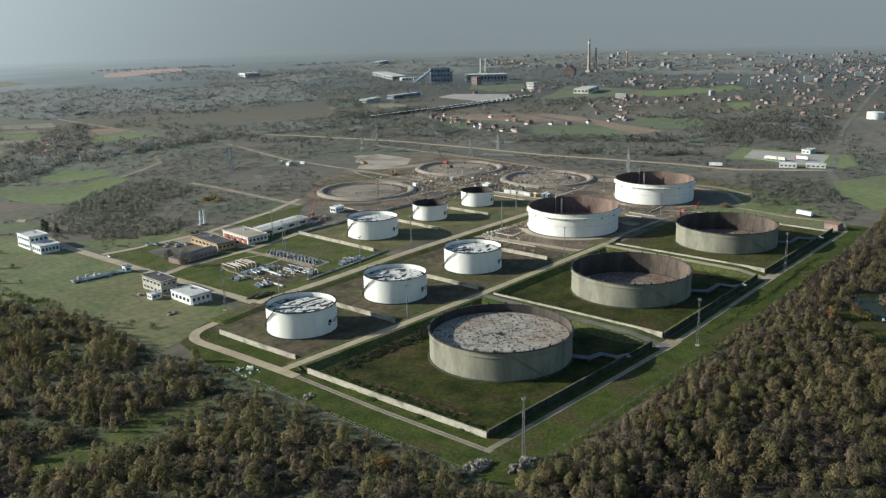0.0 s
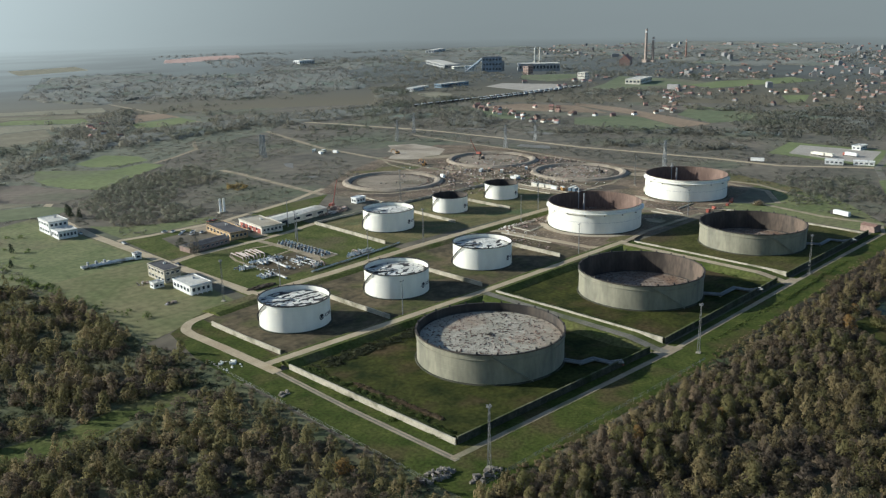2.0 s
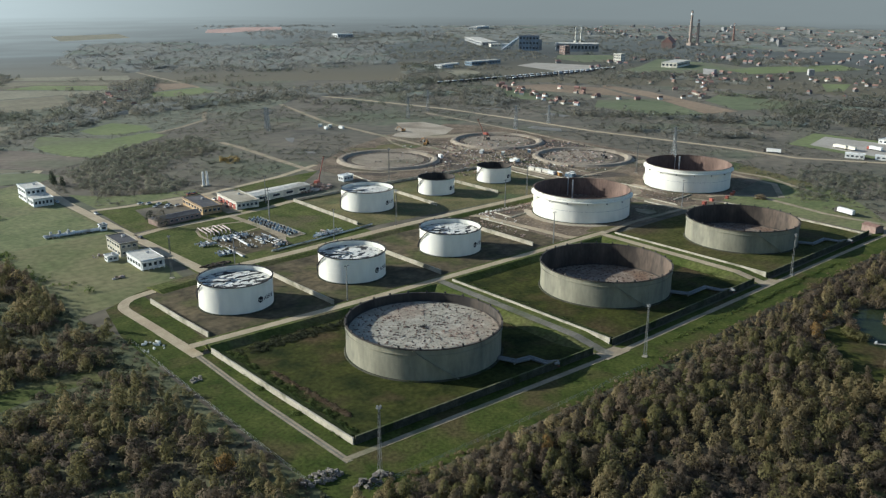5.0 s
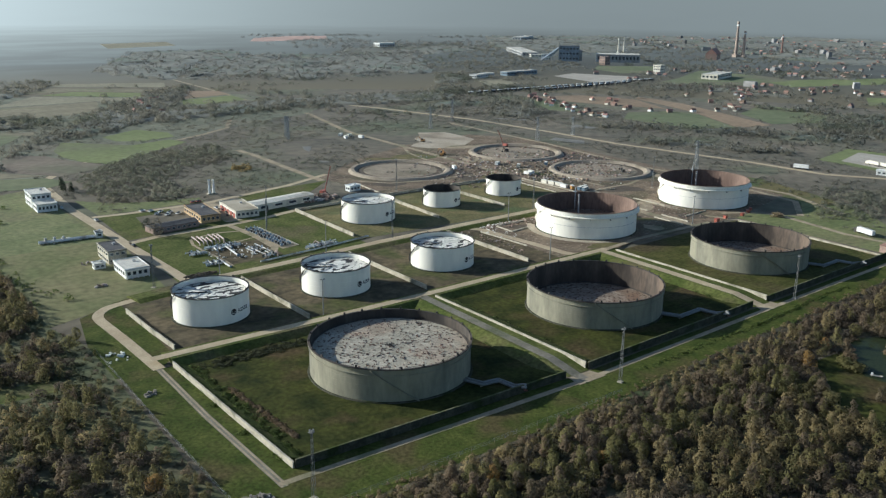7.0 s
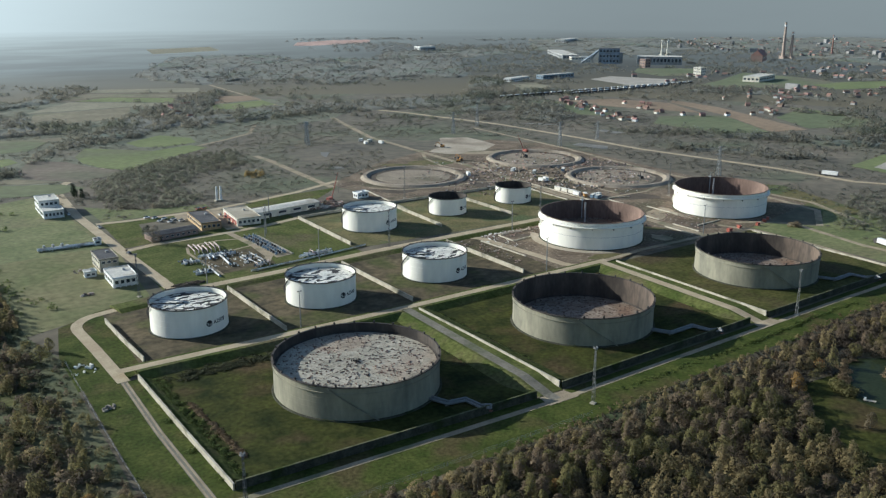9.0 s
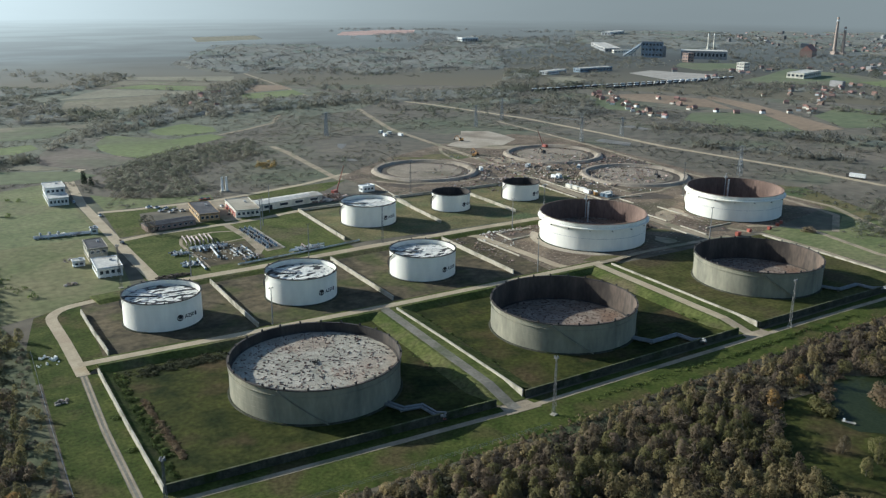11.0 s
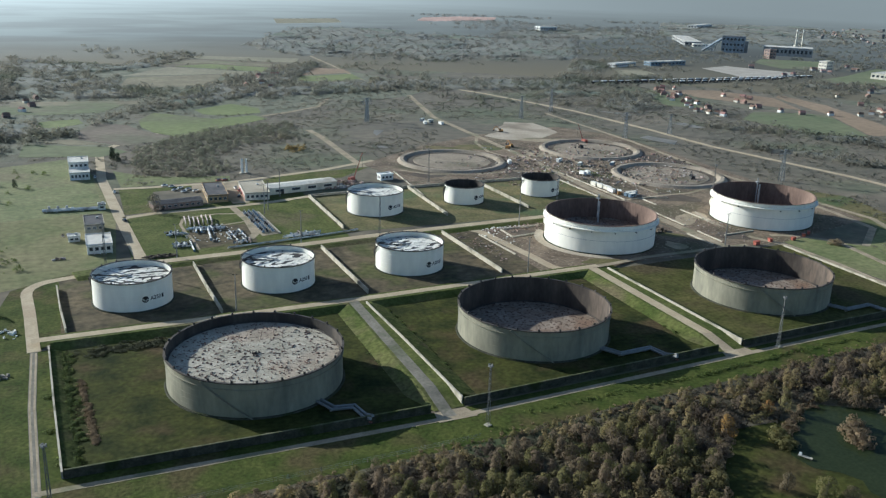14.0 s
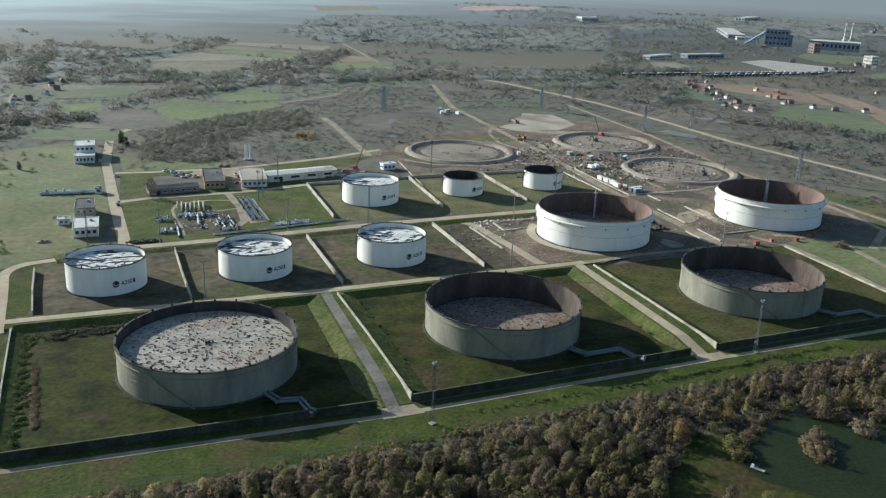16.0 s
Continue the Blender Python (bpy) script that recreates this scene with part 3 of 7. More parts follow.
def emblem(ob, r, h, number):
    a0 = radians(-77)
    b = Build()
    b.v.append((0, 0, 0))
    for j in range(28):
        t = 2 * math.pi * j / 28
        b.v.append((1.5 * math.cos(t), 1.5 * math.sin(t), 0))
    b.f += [(0, 1 + j, 1 + (j + 1) % 28) for j in range(28)]
    me = b.mesh("emblem", M_BLACK)
    on_shell(me, r, a0, h * 0.42)
    part("emblem", me, M_BLACK, ob, "round black painted emblem")
    for k, (x0, y0, x1, y1) in enumerate(((-1.0, -0.55, 0.9, -0.95), (-1.3, 0.1, 1.35, -0.35))):
        b = Build()
        b.v += [(x0, y0, 0), (x1, y1, 0), (x1, y1 + 0.22, 0), (x0, y0 + 0.3, 0)]
        b.f.append((0, 1, 2, 3))
        me = b.mesh("emblem_stripe", M_WHITE)
        on_shell(me, r + 0.03, a0, h * 0.42)
        part("emblem_stripe", me, M_WHITE, ob, "white stripe across the emblem")
    if number:
        cu = bpy.data.curves.new("number", "FONT")
        cu.body, cu.size, cu.align_x, cu.align_y, cu.offset = number, 2.5, "LEFT", "CENTER", 0.05
        tmp = bpy.data.objects.new("number_text", cu)
        scene.collection.objects.link(tmp)
        dg = bpy.context.evaluated_depsgraph_get()
        me = bpy.data.meshes.new_from_object(tmp.evaluated_get(dg))
        bpy.data.objects.remove(tmp)
        on_shell(me, r, a0 + 2.2 / r, h * 0.42)
        me.materials.clear()
        me.materials.append(M_BLACK)
        part("tank_number", me, M_BLACK, ob, "black painted tank number")
        bar = Build()
        for i in range(5):
            bar.v += [(0.28 * i, -0.95, 0), (0.28 * i, 0.95, 0)]
        bar.f += [(2 * i, 2 * i + 2, 2 * i + 3, 2 * i + 1) for i in range(4)]
        me = bar.mesh("number_bar", M_BLACK)
        on_shell(me, r, a0 + 8.1 / r, h * 0.42)
        part("number_bar", me, M_BLACK, ob)


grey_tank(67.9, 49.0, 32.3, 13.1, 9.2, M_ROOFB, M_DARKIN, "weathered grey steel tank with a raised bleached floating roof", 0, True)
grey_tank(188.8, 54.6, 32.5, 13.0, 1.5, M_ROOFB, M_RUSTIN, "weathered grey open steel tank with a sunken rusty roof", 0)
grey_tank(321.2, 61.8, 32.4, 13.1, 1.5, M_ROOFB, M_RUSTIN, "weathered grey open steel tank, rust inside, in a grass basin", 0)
white_big_tank(293.8, 165.6, 32.0, 16.5, "large white open steel tank with a rusty inside", 60, 4.6)
white_big_tank(423.0, 173.8, 31.8, 16.8, "large white open steel tank beside the demolition site", 55)
for x, y, r, h, no, s, op in ((32.2, 147.7, 17.4, 13.3, "A250", 1, 0), (99.9, 150.3, 17.5, 13.2, "A250", 2, 0), (169.7, 153.8, 17.6, 13.3, "A250", 3, 0),
                              (188.8, 264.6, 17.8, 13.6, "A250", 4, 0), (254.0, 270.6, 13.2, 11.6, "A250", 5, 1), (315.0, 275.0, 13.2, 11.7, "A250", 6, 1)):
    white_small_tank(x, y, r, h, "small white steel tank with an open dark top" if op else "white steel tank with torn white roof sheets and a black rim", no, 0, s, bool(op), 1.0 if s == 4 else 0.82)

# ---- more roads and yards ----
way("road_north", [(37, 367), (60, 365), (118, 367), (160, 379), (190, 388), (237, 411)], 5.0, 0.11, M_ROAD, "pale road north of the workshops")
way("road_workshops", [(38, 290), (56, 296), (102, 299), (130, 303), (158, 311)], 5.0, 0.12, M_ROAD, "pale concrete road in front of the workshops")
way("road_pipe_yard", [(104, 297), (107, 265), (106, 235), (101, 226)], 4.5, 0.10, M_TRACK, "gravel track through the pipe yard")
way("road_tank_yard", [(241, 127), (239, 150), (236, 175), (233, 198), (227, 208)], 5.5, 0.12, M_ROAD, "pale concrete road beside the large white tank")
way("road_tank_yard_bend", [(262, 117.2), (248, 119), (243, 123), (240.5, 128)], 5.5, 0.40, M_ROAD, "pale road bend at the foot of the dyke")
way("road_tank_yard_front", [(262, 117, TOP - 0.4), (285, 123, 0.6), (300, 127, 0.0), (347, 128, 0.0), (372, 128, 0.0)], 3.6, 0.12, M_TRACK, "pale road between the large tanks")
way("road_works", [(357, 129), (357, 180), (356, 221), (357, 270), (365, 379), (370, 604), (405, 768)], 6.0, 0.15, M_TRACK, "pale dirt road across the demolition site")
way("road_c_far", [(385, 142), (395, 118), (396, 84), (393, 44), (391, 22)], 4.0, 0.14, M_TRACK, "pale track beside the end basin")
way("road_outer", [(400, 140), (417, 132), (430, 115), (420, 60), (424, 22)], 4.0, 0.13, M_TRACK, "pale gravel track past the brick shed")
way("road_outer_upper", [(470, 230), (486, 211), (483, 170), (477, 132), (440, 104)], 4.5, 0.12, M_TRACK, "curved pale track round the white tank")
way("road_scrub", [(223, 559), (225, 520), (222, 420), (222, 390)], 6.0, 0.10, M_TRACK, "wide pale dirt track through scrub")
patch("sand_pad_d", arc(293.8, 165.6, 38, 130, 250, 24), 0.10, M_SAND, "pale sand ring round a tank foot")
patch("sand_pad_e", arc(423, 173.8, 41, 140, 200, 20), 0.10, M_SAND, "pale sand ring round a tank foot")
patch("sand_field", [(374, 489), (382, 470), (394, 463), (408, 470), (424, 466), (455, 490), (458, 520), (457, 545), (430, 558), (420, 540), (402, 524), (398, 505), (386, 500)], 0.14, M_SAND, "pale levelled sand field")
patch("workshop_yard", [(106, 306), (117, 306), (122, 368), (88, 364), (86, 350), (104, 348)], 0.06, M_TRACK, "dusty earth yard by the workshops")
patch("pipe_yard_floor", [(71, 216), (104, 219), (106, 256), (92, 257), (70, 258)], 0.07, M_BROWNFLOOR, "brown weedy floor of the pipe yard")
way("path_pipe_loop", [(71, 214), (70.5, 233), (68.5, 250), (68, 266), (71, 278), (80, 282), (92, 284), (104, 281)], 1.8, 0.09, M_TRACK, "narrow pale path curving round the pipe yard")
way("path_pipe_link", [(91, 258), (105, 262)], 1.5, 0.09, M_TRACK, "narrow pale path in the pipe yard")
patch("rear_lawn", [(131, 357), (195, 359), (225, 388), (149, 378)], 0.06, M_GRASS, "green grass strip behind the workshops")

M_RED = mat("red_paint", (0.30, 0.085, 0.06), (0.38, 0.12, 0.085), 0.8, 0.5, fine=3, bump=0.03)
M_ORANGE = mat("orange_paint", (0.42, 0.22, 0.07), (0.50, 0.27, 0.09), 0.8, 0.5, fine=3, bump=0.03)
M_BLUE = mat("blue_paint", (0.13, 0.19, 0.25), (0.19, 0.26, 0.32), 0.8, 0.5, fine=3, bump=0.03)
M_CREAM = mat("cream_render", (0.58, 0.55, 0.46), (0.70, 0.66, 0.56), 0.3, 0.8, fine=2, c=(0.45, 0.42, 0.35), bump=0.05)
M_WHITEWALL = mat("white_render", (0.68, 0.68, 0.65), (0.78, 0.78, 0.75), 0.3, 0.8, fine=2, c=(0.55, 0.55, 0.52), bump=0.05)
M_BRICK = mat("brick_wall", (0.24, 0.17, 0.14), (0.32, 0.23, 0.19), 0.5, 0.85, fine=3, bump=0.1)
M_ROOFDARK = mat("dark_bitumen_roof", (0.060, 0.058, 0.060), (0.095, 0.092, 0.092), 0.3, 0.8, fine=1.5, bump=0.1, c=(0.13, 0.12, 0.11))
M_ROOFPALE = mat("pale_sheet_roof", (0.50, 0.48, 0.42), (0.62, 0.59, 0.51), 0.2, 0.75, fine=1.0, c=(0.40, 0.36, 0.29), bump=0.1)
M_OCHRE = mat("ochre_render", (0.40, 0.27, 0.13), (0.48, 0.34, 0.18), 0.4, 0.85, fine=2, bump=0.05, c=(0.33, 0.22, 0.12))
M_ROOFBEIGE = mat("beige_gravel_roof", (0.34, 0.30, 0.22), (0.42, 0.37, 0.28), 0.1, 0.9, fine=1.0, bump=0.1, c=(0.28, 0.24, 0.17))
M_ROOFTILE = mat("clay_tile_roof", (0.20, 0.122, 0.094), (0.285, 0.178, 0.138), 0.5, 0.85, fine=2, bump=0.1, rand=0.4)
M_GLASS = mat("dark_window_glass", (0.03, 0.04, 0.05), (0.05, 0.06, 0.07), 0.5, 0.1, fine=2, bump=0.0, spec=0.5)
M_PIPE = mat("pale_pipe_paint", (0.54, 0.54, 0.51), (0.68, 0.675, 0.64), 0.5, 0.5, fine=2, c=(0.30, 0.28, 0.25), bump=0.03)
M_RUBBLE = mat("broken_concrete", (0.19, 0.17, 0.14), (0.28, 0.25, 0.21), 0.6, 0.9, fine=2, bump=0.2, island=0.35)
M_SCRAP = mat("mixed_scrap", (0.20, 0.12, 0.08), (0.34, 0.28, 0.23), 0.35, 0.85, fine=2, bump=0.1, island=0.5, c=(0.42, 0.40, 0.37))
M_DARKEARTH = mat("dark_damp_earth", (0.070, 0.055, 0.040), (0.105, 0.085, 0.062), 0.1, 0.95, fine=0.8, bump=0.4)
M_PAD = mat("trodden_brown_earth", (0.225, 0.184, 0.132), (0.300, 0.250, 0.184), 0.06, 0.95, fine=0.6, c=(0.135, 0.118, 0.076), bump=0.4)
M_EARTHRING = mat("raised_earth_ring", (0.255, 0.212, 0.158), (0.345, 0.292, 0.222), 0.08, 0.95, fine=0.8, c=(0.17, 0.14, 0.10), bump=0.4)


M_MAST = mat("dull_grey_mast_steel", (0.17, 0.17, 0.165), (0.24, 0.24, 0.23), 0.5, 0.7, fine=3.0, bump=0.02)
# ---- lamp masts and pylons ----
M_PALEMAST = mat("grey_mast_steel", (0.122, 0.122, 0.115), (0.168, 0.168, 0.160), 0.5, 0.7, fine=3.0, bump=0.02)


def lattice_mast(x, y, h=22.0):
    ob = thing("light_mast", "tall grey lattice floodlight mast beside a basin road", "light mast", x, y, 0, 20, "floodlight masts")
    w0, w1 = 0.75, 0.28
    for k in range(4):
        a = math.pi / 4 + k * math.pi / 2
        part("leg", Build().tube([(w0 * math.cos(a), w0 * math.sin(a), -0.2), (w1 * math.cos(a), w1 * math.sin(a), h)], 0.075, 4), M_PALEMAST, ob)
    for k in range(4):
        pts, n = [], 12
        for i in range(n + 1):
            a0 = math.pi / 4 + (k + i % 2) * math.pi / 2
            r0 = w0 + (w1 - w0) * i / n
            pts.append((r0 * math.cos(a0), r0 * math.sin(a0), h * i / n))
        part("brace", Build().tube(pts, 0.05, 3), M_PALEMAST, ob)
    part("platform", Build().box(0, 0, h, 1.5, 1.5, 0.12), M_MAST, ob)
    for k in range(4):
        a = k * math.pi / 2
        part("floodlight", Build().box(0.7 * math.cos(a), 0.7 * math.sin(a), h + 0.25, 0.3, 0.6, 0.5, a), M_MAST, ob)
    part("footing", Build().box(0, 0, 0, 2.0, 2.0, 0.35), M_WALL, ob)
    return ob


def pole_mast(x, y, h=19.0):
    ob = thing("light_mast", "slender grey tubular lamp mast with a small lamp head", "light mast", x, y, 0, 0, "lamp poles")
    part("pole", Build().tube([(0, 0, -0.2), (0, 0, h * 0.5), (0, 0, h)], [0.34, 0.27, 0.18], 8), M_MAST, ob)
    part("crossarm", Build().tube([(-0.9, 0, h), (0.9, 0, h)], 0.07, 5), M_MAST, ob)
    for s in (-0.8, 0.8):
        part("lamp_head", Build().box(s, 0, h - 0.1, 0.6, 0.4, 0.35), M_DARK, ob)
    return ob


first = lattice_mast(-3, -19)
for x, y, k in ((134, -14, 1.0), (280, 5, 1.0), (23, 201.5, 1.0), (173, 210.5, 1.05), (250, 324, 1.1), (425, 224, 1.1), (296, 219.5, 1.0)):
    m = copy_thing(first, pose(x, y, 0, 0, 0, 20))
    m.scale = (1, 1, k)
first = pole_mast(72.5, 113.5)
for x, y in ((224, 124), (358, 131), (126, 208.5), (120, 276), (58, 201), (139, 316), (124, 284), (262, 206)):
    copy_thing(first, pose(x, y, 0))


M_PYLON = mat("dull_zinc_grey_steel", (0.34, 0.34, 0.32), (0.44, 0.44, 0.42), 0.5, 0.7, fine=3.0, bump=0.02)


def pylon(x, y, h, turn):
    ob = thing("power_pylon", "grey steel lattice power pylon standing in scrub", "pylon", x, y, 0, turn, "power pylons")
    w0, w1 = 1.5, 0.35
    for sx in (-1, 1):
        for sy in (-1, 1):
            part("leg", Build().tube([(w0 * sx, w0 * sy, -0.3), (w1 * sx, w1 * sy, h)], 0.36, 4), M_PYLON, ob)
    for k in range(4):
        pts, n = [], 9
        for i in range(n + 1):
            cx, cy = [(-1, -1), (1, -1), (1, 1), (-1, 1)][(k + i % 2) % 4]
            r0 = w0 + (w1 - w0) * i / n
            pts.append((cx * r0, cy * r0, h * i / n))
        part("brace", Build().tube(pts, 0.2, 3), M_PYLON, ob)
    for k, z in enumerate((0.74, 0.85, 0.96)):
        ln = (5.0, 6.0, 4.0)[k]
        part("crossarm", Build().tube([(-ln, 0, h * z), (0, 0, h * z + 0.8), (ln, 0, h * z)], [0.16, 0.34, 0.16], 4), M_PYLON, ob)
        for s in (-1, 1):
            part("insulator", Build().tube([(ln * s, 0, h * z), (ln * s, 0, h * z - 1.3)], 0.12, 5), M_DARK, ob)
    return ob


PYL = [(518, 256, 25), (503, 446, 25), (291, 590, 24), (297, 606, 22), (516, 611, 25), (561, 454, 20), (459, 575, 24)]
first = pylon(PYL[0][0], PYL[0][1], PYL[0][2], 0)
for x, y, h in PYL[1:]:
    copy_thing(first, pose(x, y, 0, 0, 0, 8)).scale = (1, 1, h / 25)


# ---- buildings ----
def windows_row(ob, x0, x1, y, z, n, w, h, face):
    """n window panes with frames along a wall; face: 'x' for walls along x, 'y' for walls along y."""
    for i in range(n):
        t = x0 + (x1 - x0) * (i + 0.5) / n
        if face == "x":
            win = part("window", Build().box(t, y, z, w, 0.16, h), M_WHITEWALL, ob, "white window frame")
            part("pane", Build().box(t, y - 0.06, z + 0.1, w - 0.2, 0.12, h - 0.2), M_GLASS, win)
        else:
            win = part("window", Build().box(y, t, z, 0.16, w, h), M_WHITEWALL, ob, "white window frame")
            part("pane", Build().box(y - 0.06, t, z + 0.1, 0.12, w - 0.2, h - 0.2), M_GLASS, win)


def flat_house(label, x, y, sx, sy, h, wall_mat, roof_mat, turn=0.0, storeys=1, nx=5, ny=5, name="pump_house"):
    ob = thing(name, label, "building", x, y, 0, turn)
    part("wall", Build().box(0, 0, 0, sx, sy, h), wall_mat, ob)
    part("roof", Build().box(0, 0, h + 0.004, sx + 0.7, sy + 0.7, 0.35), roof_mat, ob)
    part("parapet", Build().sweep([(-sx / 2 - 0.2, -sy / 2 - 0.2), (sx / 2 + 0.2, -sy / 2 - 0.2), (sx / 2 + 0.2, sy / 2 + 0.2), (-sx / 2 - 0.2, sy / 2 + 0.2)],
                                  [(-0.12, h + 0.36), (0.12, h + 0.36), (0.12, h + 0.7), (-0.12, h + 0.7)], closed=True), wall_mat, ob)
    part("roof_vent", Build().box(sx * 0.2, sy * 0.15, h + 0.36, 1.4, 1.4, 1.0), M_STEEL, ob)
    for s in range(storeys):
        z = h / storeys * s + h / storeys * 0.35
        windows_row(ob, -sx / 2 + 0.5, sx / 2 - 0.5, -sy / 2, z, nx, sx / nx * 0.6, h / storeys * 0.42, "x")
        windows_row(ob, -sy / 2 + 0.5, sy / 2 - 0.5, -sx / 2, z, ny, sy / ny * 0.6, h / storeys * 0.42, "y")
    return ob


flat_house("two-storey grey pump house with a dark flat roof", 20.5, 264, 10, 21, 7.2, M_WALL, M_ROOFDARK, 0, 2, 3, 5)
ob = flat_house("low white pump house with a pale flat roof", 21.5, 233, 12.5, 20, 4.8, M_WHITEWALL, M_ROOFPALE, 0, 1, 4, 5)
for k in range(5):
    part("pillar", Build().box(-5.8 + 2.9 * k, -11.2, 0, 0.5, 0.5, 4.6), M_WHITEWALL, ob)
part("porch_roof", Build().box(0, -11.0, 4.6, 13, 2.0, 0.25), M_ROOFPALE, ob)
flat_house("small white valve hut in the grass", 9.5, 251, 6, 5, 2.8, M_WHITEWALL, M_ROOFPALE, 0, 1, 2, 2, "valve_hut")
flat_house("white gatehouse with a flat roof beside the road", 17, 407, 13, 13, 5.0, M_WHITEWALL, M_ROOFPALE, 0, 1, 5, 4, "gatehouse")
flat_house("tall white office block with bands of windows", 17, 427, 13, 20, 9.0, M_WHITEWALL, M_ROOFPALE, 0, 2, 4, 6, "office_block")


def gable_house(label, x, y, sx, sy, h, rh, wall_mat, roof_mat, turn=0.0, n=6, name="workshop"):
    ob = thing(name, label, "building", x, y, 0, turn)
    part("wall", Build().box(0, 0, 0, sx, sy, h), wall_mat, ob)
    part("roof", Build().gable(0, 0, h + 0.01, sx, sy, rh), roof_mat, ob)
    windows_row(ob, -sx / 2 + 1, sx / 2 - 1, -sy / 2, h * 0.35, n, sx / n * 0.5, h * 0.4, "x")
    part("door", Build().box(-sx * 0.32, -sy / 2, 0, 2.2, 0.18, 2.6), M_DARK, ob)
    return ob


gable_house("long low brown-roofed shed by the pipe yard", 71, 310, 31, 11, 3.4, 1.4, M_BRICK, M_ROOFDARK, 8, 8, "storage_shed")
ob = flat_house("ochre workshop with a dark flat roof", 98.5, 330, 13, 36, 4.6, M_OCHRE, M_ROOFDARK, -3, 1, 4, 7, "workshop")
ob = flat_house("workshop hall with garage doors and pale roof", 124, 328, 16, 34, 4.6, M_CREAM, M_ROOFBEIGE, -4, 1, 5, 2, "workshop")
for k in range(5):
    door = part("garage_door", Build().box(-8.05, -13 + k * 6.4, 0, 0.2, 4.4, 3.4), M_RED, ob, "faded red roller door")
    part("door_frame", Build().box(-8.15, -13 + k * 6.4, 3.4, 0.3, 4.8, 0.3), M_WHITEWALL, door)
gable_house("long white warehouse with a pale yellow low roof", 157, 332, 50, 13, 4.6, 0.9, M_CREAM, M_ROOFPALE, 10, 4, "warehouse")
flat_house("small white hut behind the tanks", 224, 345, 10, 6, 4.0, M_WHITEWALL, M_WHITEWALL, 8, 1, 3, 2, "hut")
ob = thing("chimney", "pair of short white boiler chimneys", "chimney", 130, 392)
for s in (-1.6, 1.6):
    part("flue", Build().lathe([(0.6, 0), (0.85, 0), (0.75, 11), (0.5, 11)], 16, s, 0), M_WHITEWALL, ob, smooth=True)
part("plinth", Build().box(0, 0, 0, 6.5, 3.5, 0.8), M_WALL, ob)
gable_house("small orange brick shed at the end of the basin", 401, 20, 10, 7, 4.0, 1.0, M_BRICK, M_ROOFTILE, 78, 3, "brick_shed")

# ---- pipes ----


def outlet_pipes(x, y, path, label):
    ob = thing("outlet_pipe", label, "pipeline", x, y)
    for k, off in enumerate((0.0, 2.2)):
        pts = [(px - x + off * 0.6, py - y + off * 0.8, pz) for px, py, pz in path]
        part("pipe", Build().tube(pts, 0.55, 10), M_MAST, ob, smooth=True)
    for px, py, pz in path[1:-1]:
        part("support", Build().box(px - x + 0.6, py - y + 0.8, 0, 2.6, 0.5, max(pz - 0.4, 0.3)), M_WALL, ob)
    part("valve_wheel", Build().lathe([(0.5, pz + 0.9), (0.6, pz + 0.9), (0.6, pz + 1.0), (0.5, pz + 1.0)], 16, path[-1][0] - x, path[-1][1] - y), M_RED, ob)
    return ob


outlet_pipes(84, 21, [(83, 22, 1.0), (87, 13, 1.0), (94, 12, 1.0), (95.5, 4, 1.0), (96, -1.5, 3.2)], "pair of pale outlet pipes running from a tank to the wall")
outlet_pipes(206, 26, [(205, 27, 1.0), (210, 18.5, 1.0), (225, 19.5, 1.0), (227, 11, 1.0), (227.5, 5, 3.2)], "pair of pale outlet pipes stepping across the grass")
outlet_pipes(338, 33, [(337, 35, 1.0), (342, 26, 1.0), (357, 27, 1.0), (359, 19, 1.0), (359.5, 12, 3.2)], "pair of pale outlet pipes beside a grey tank")


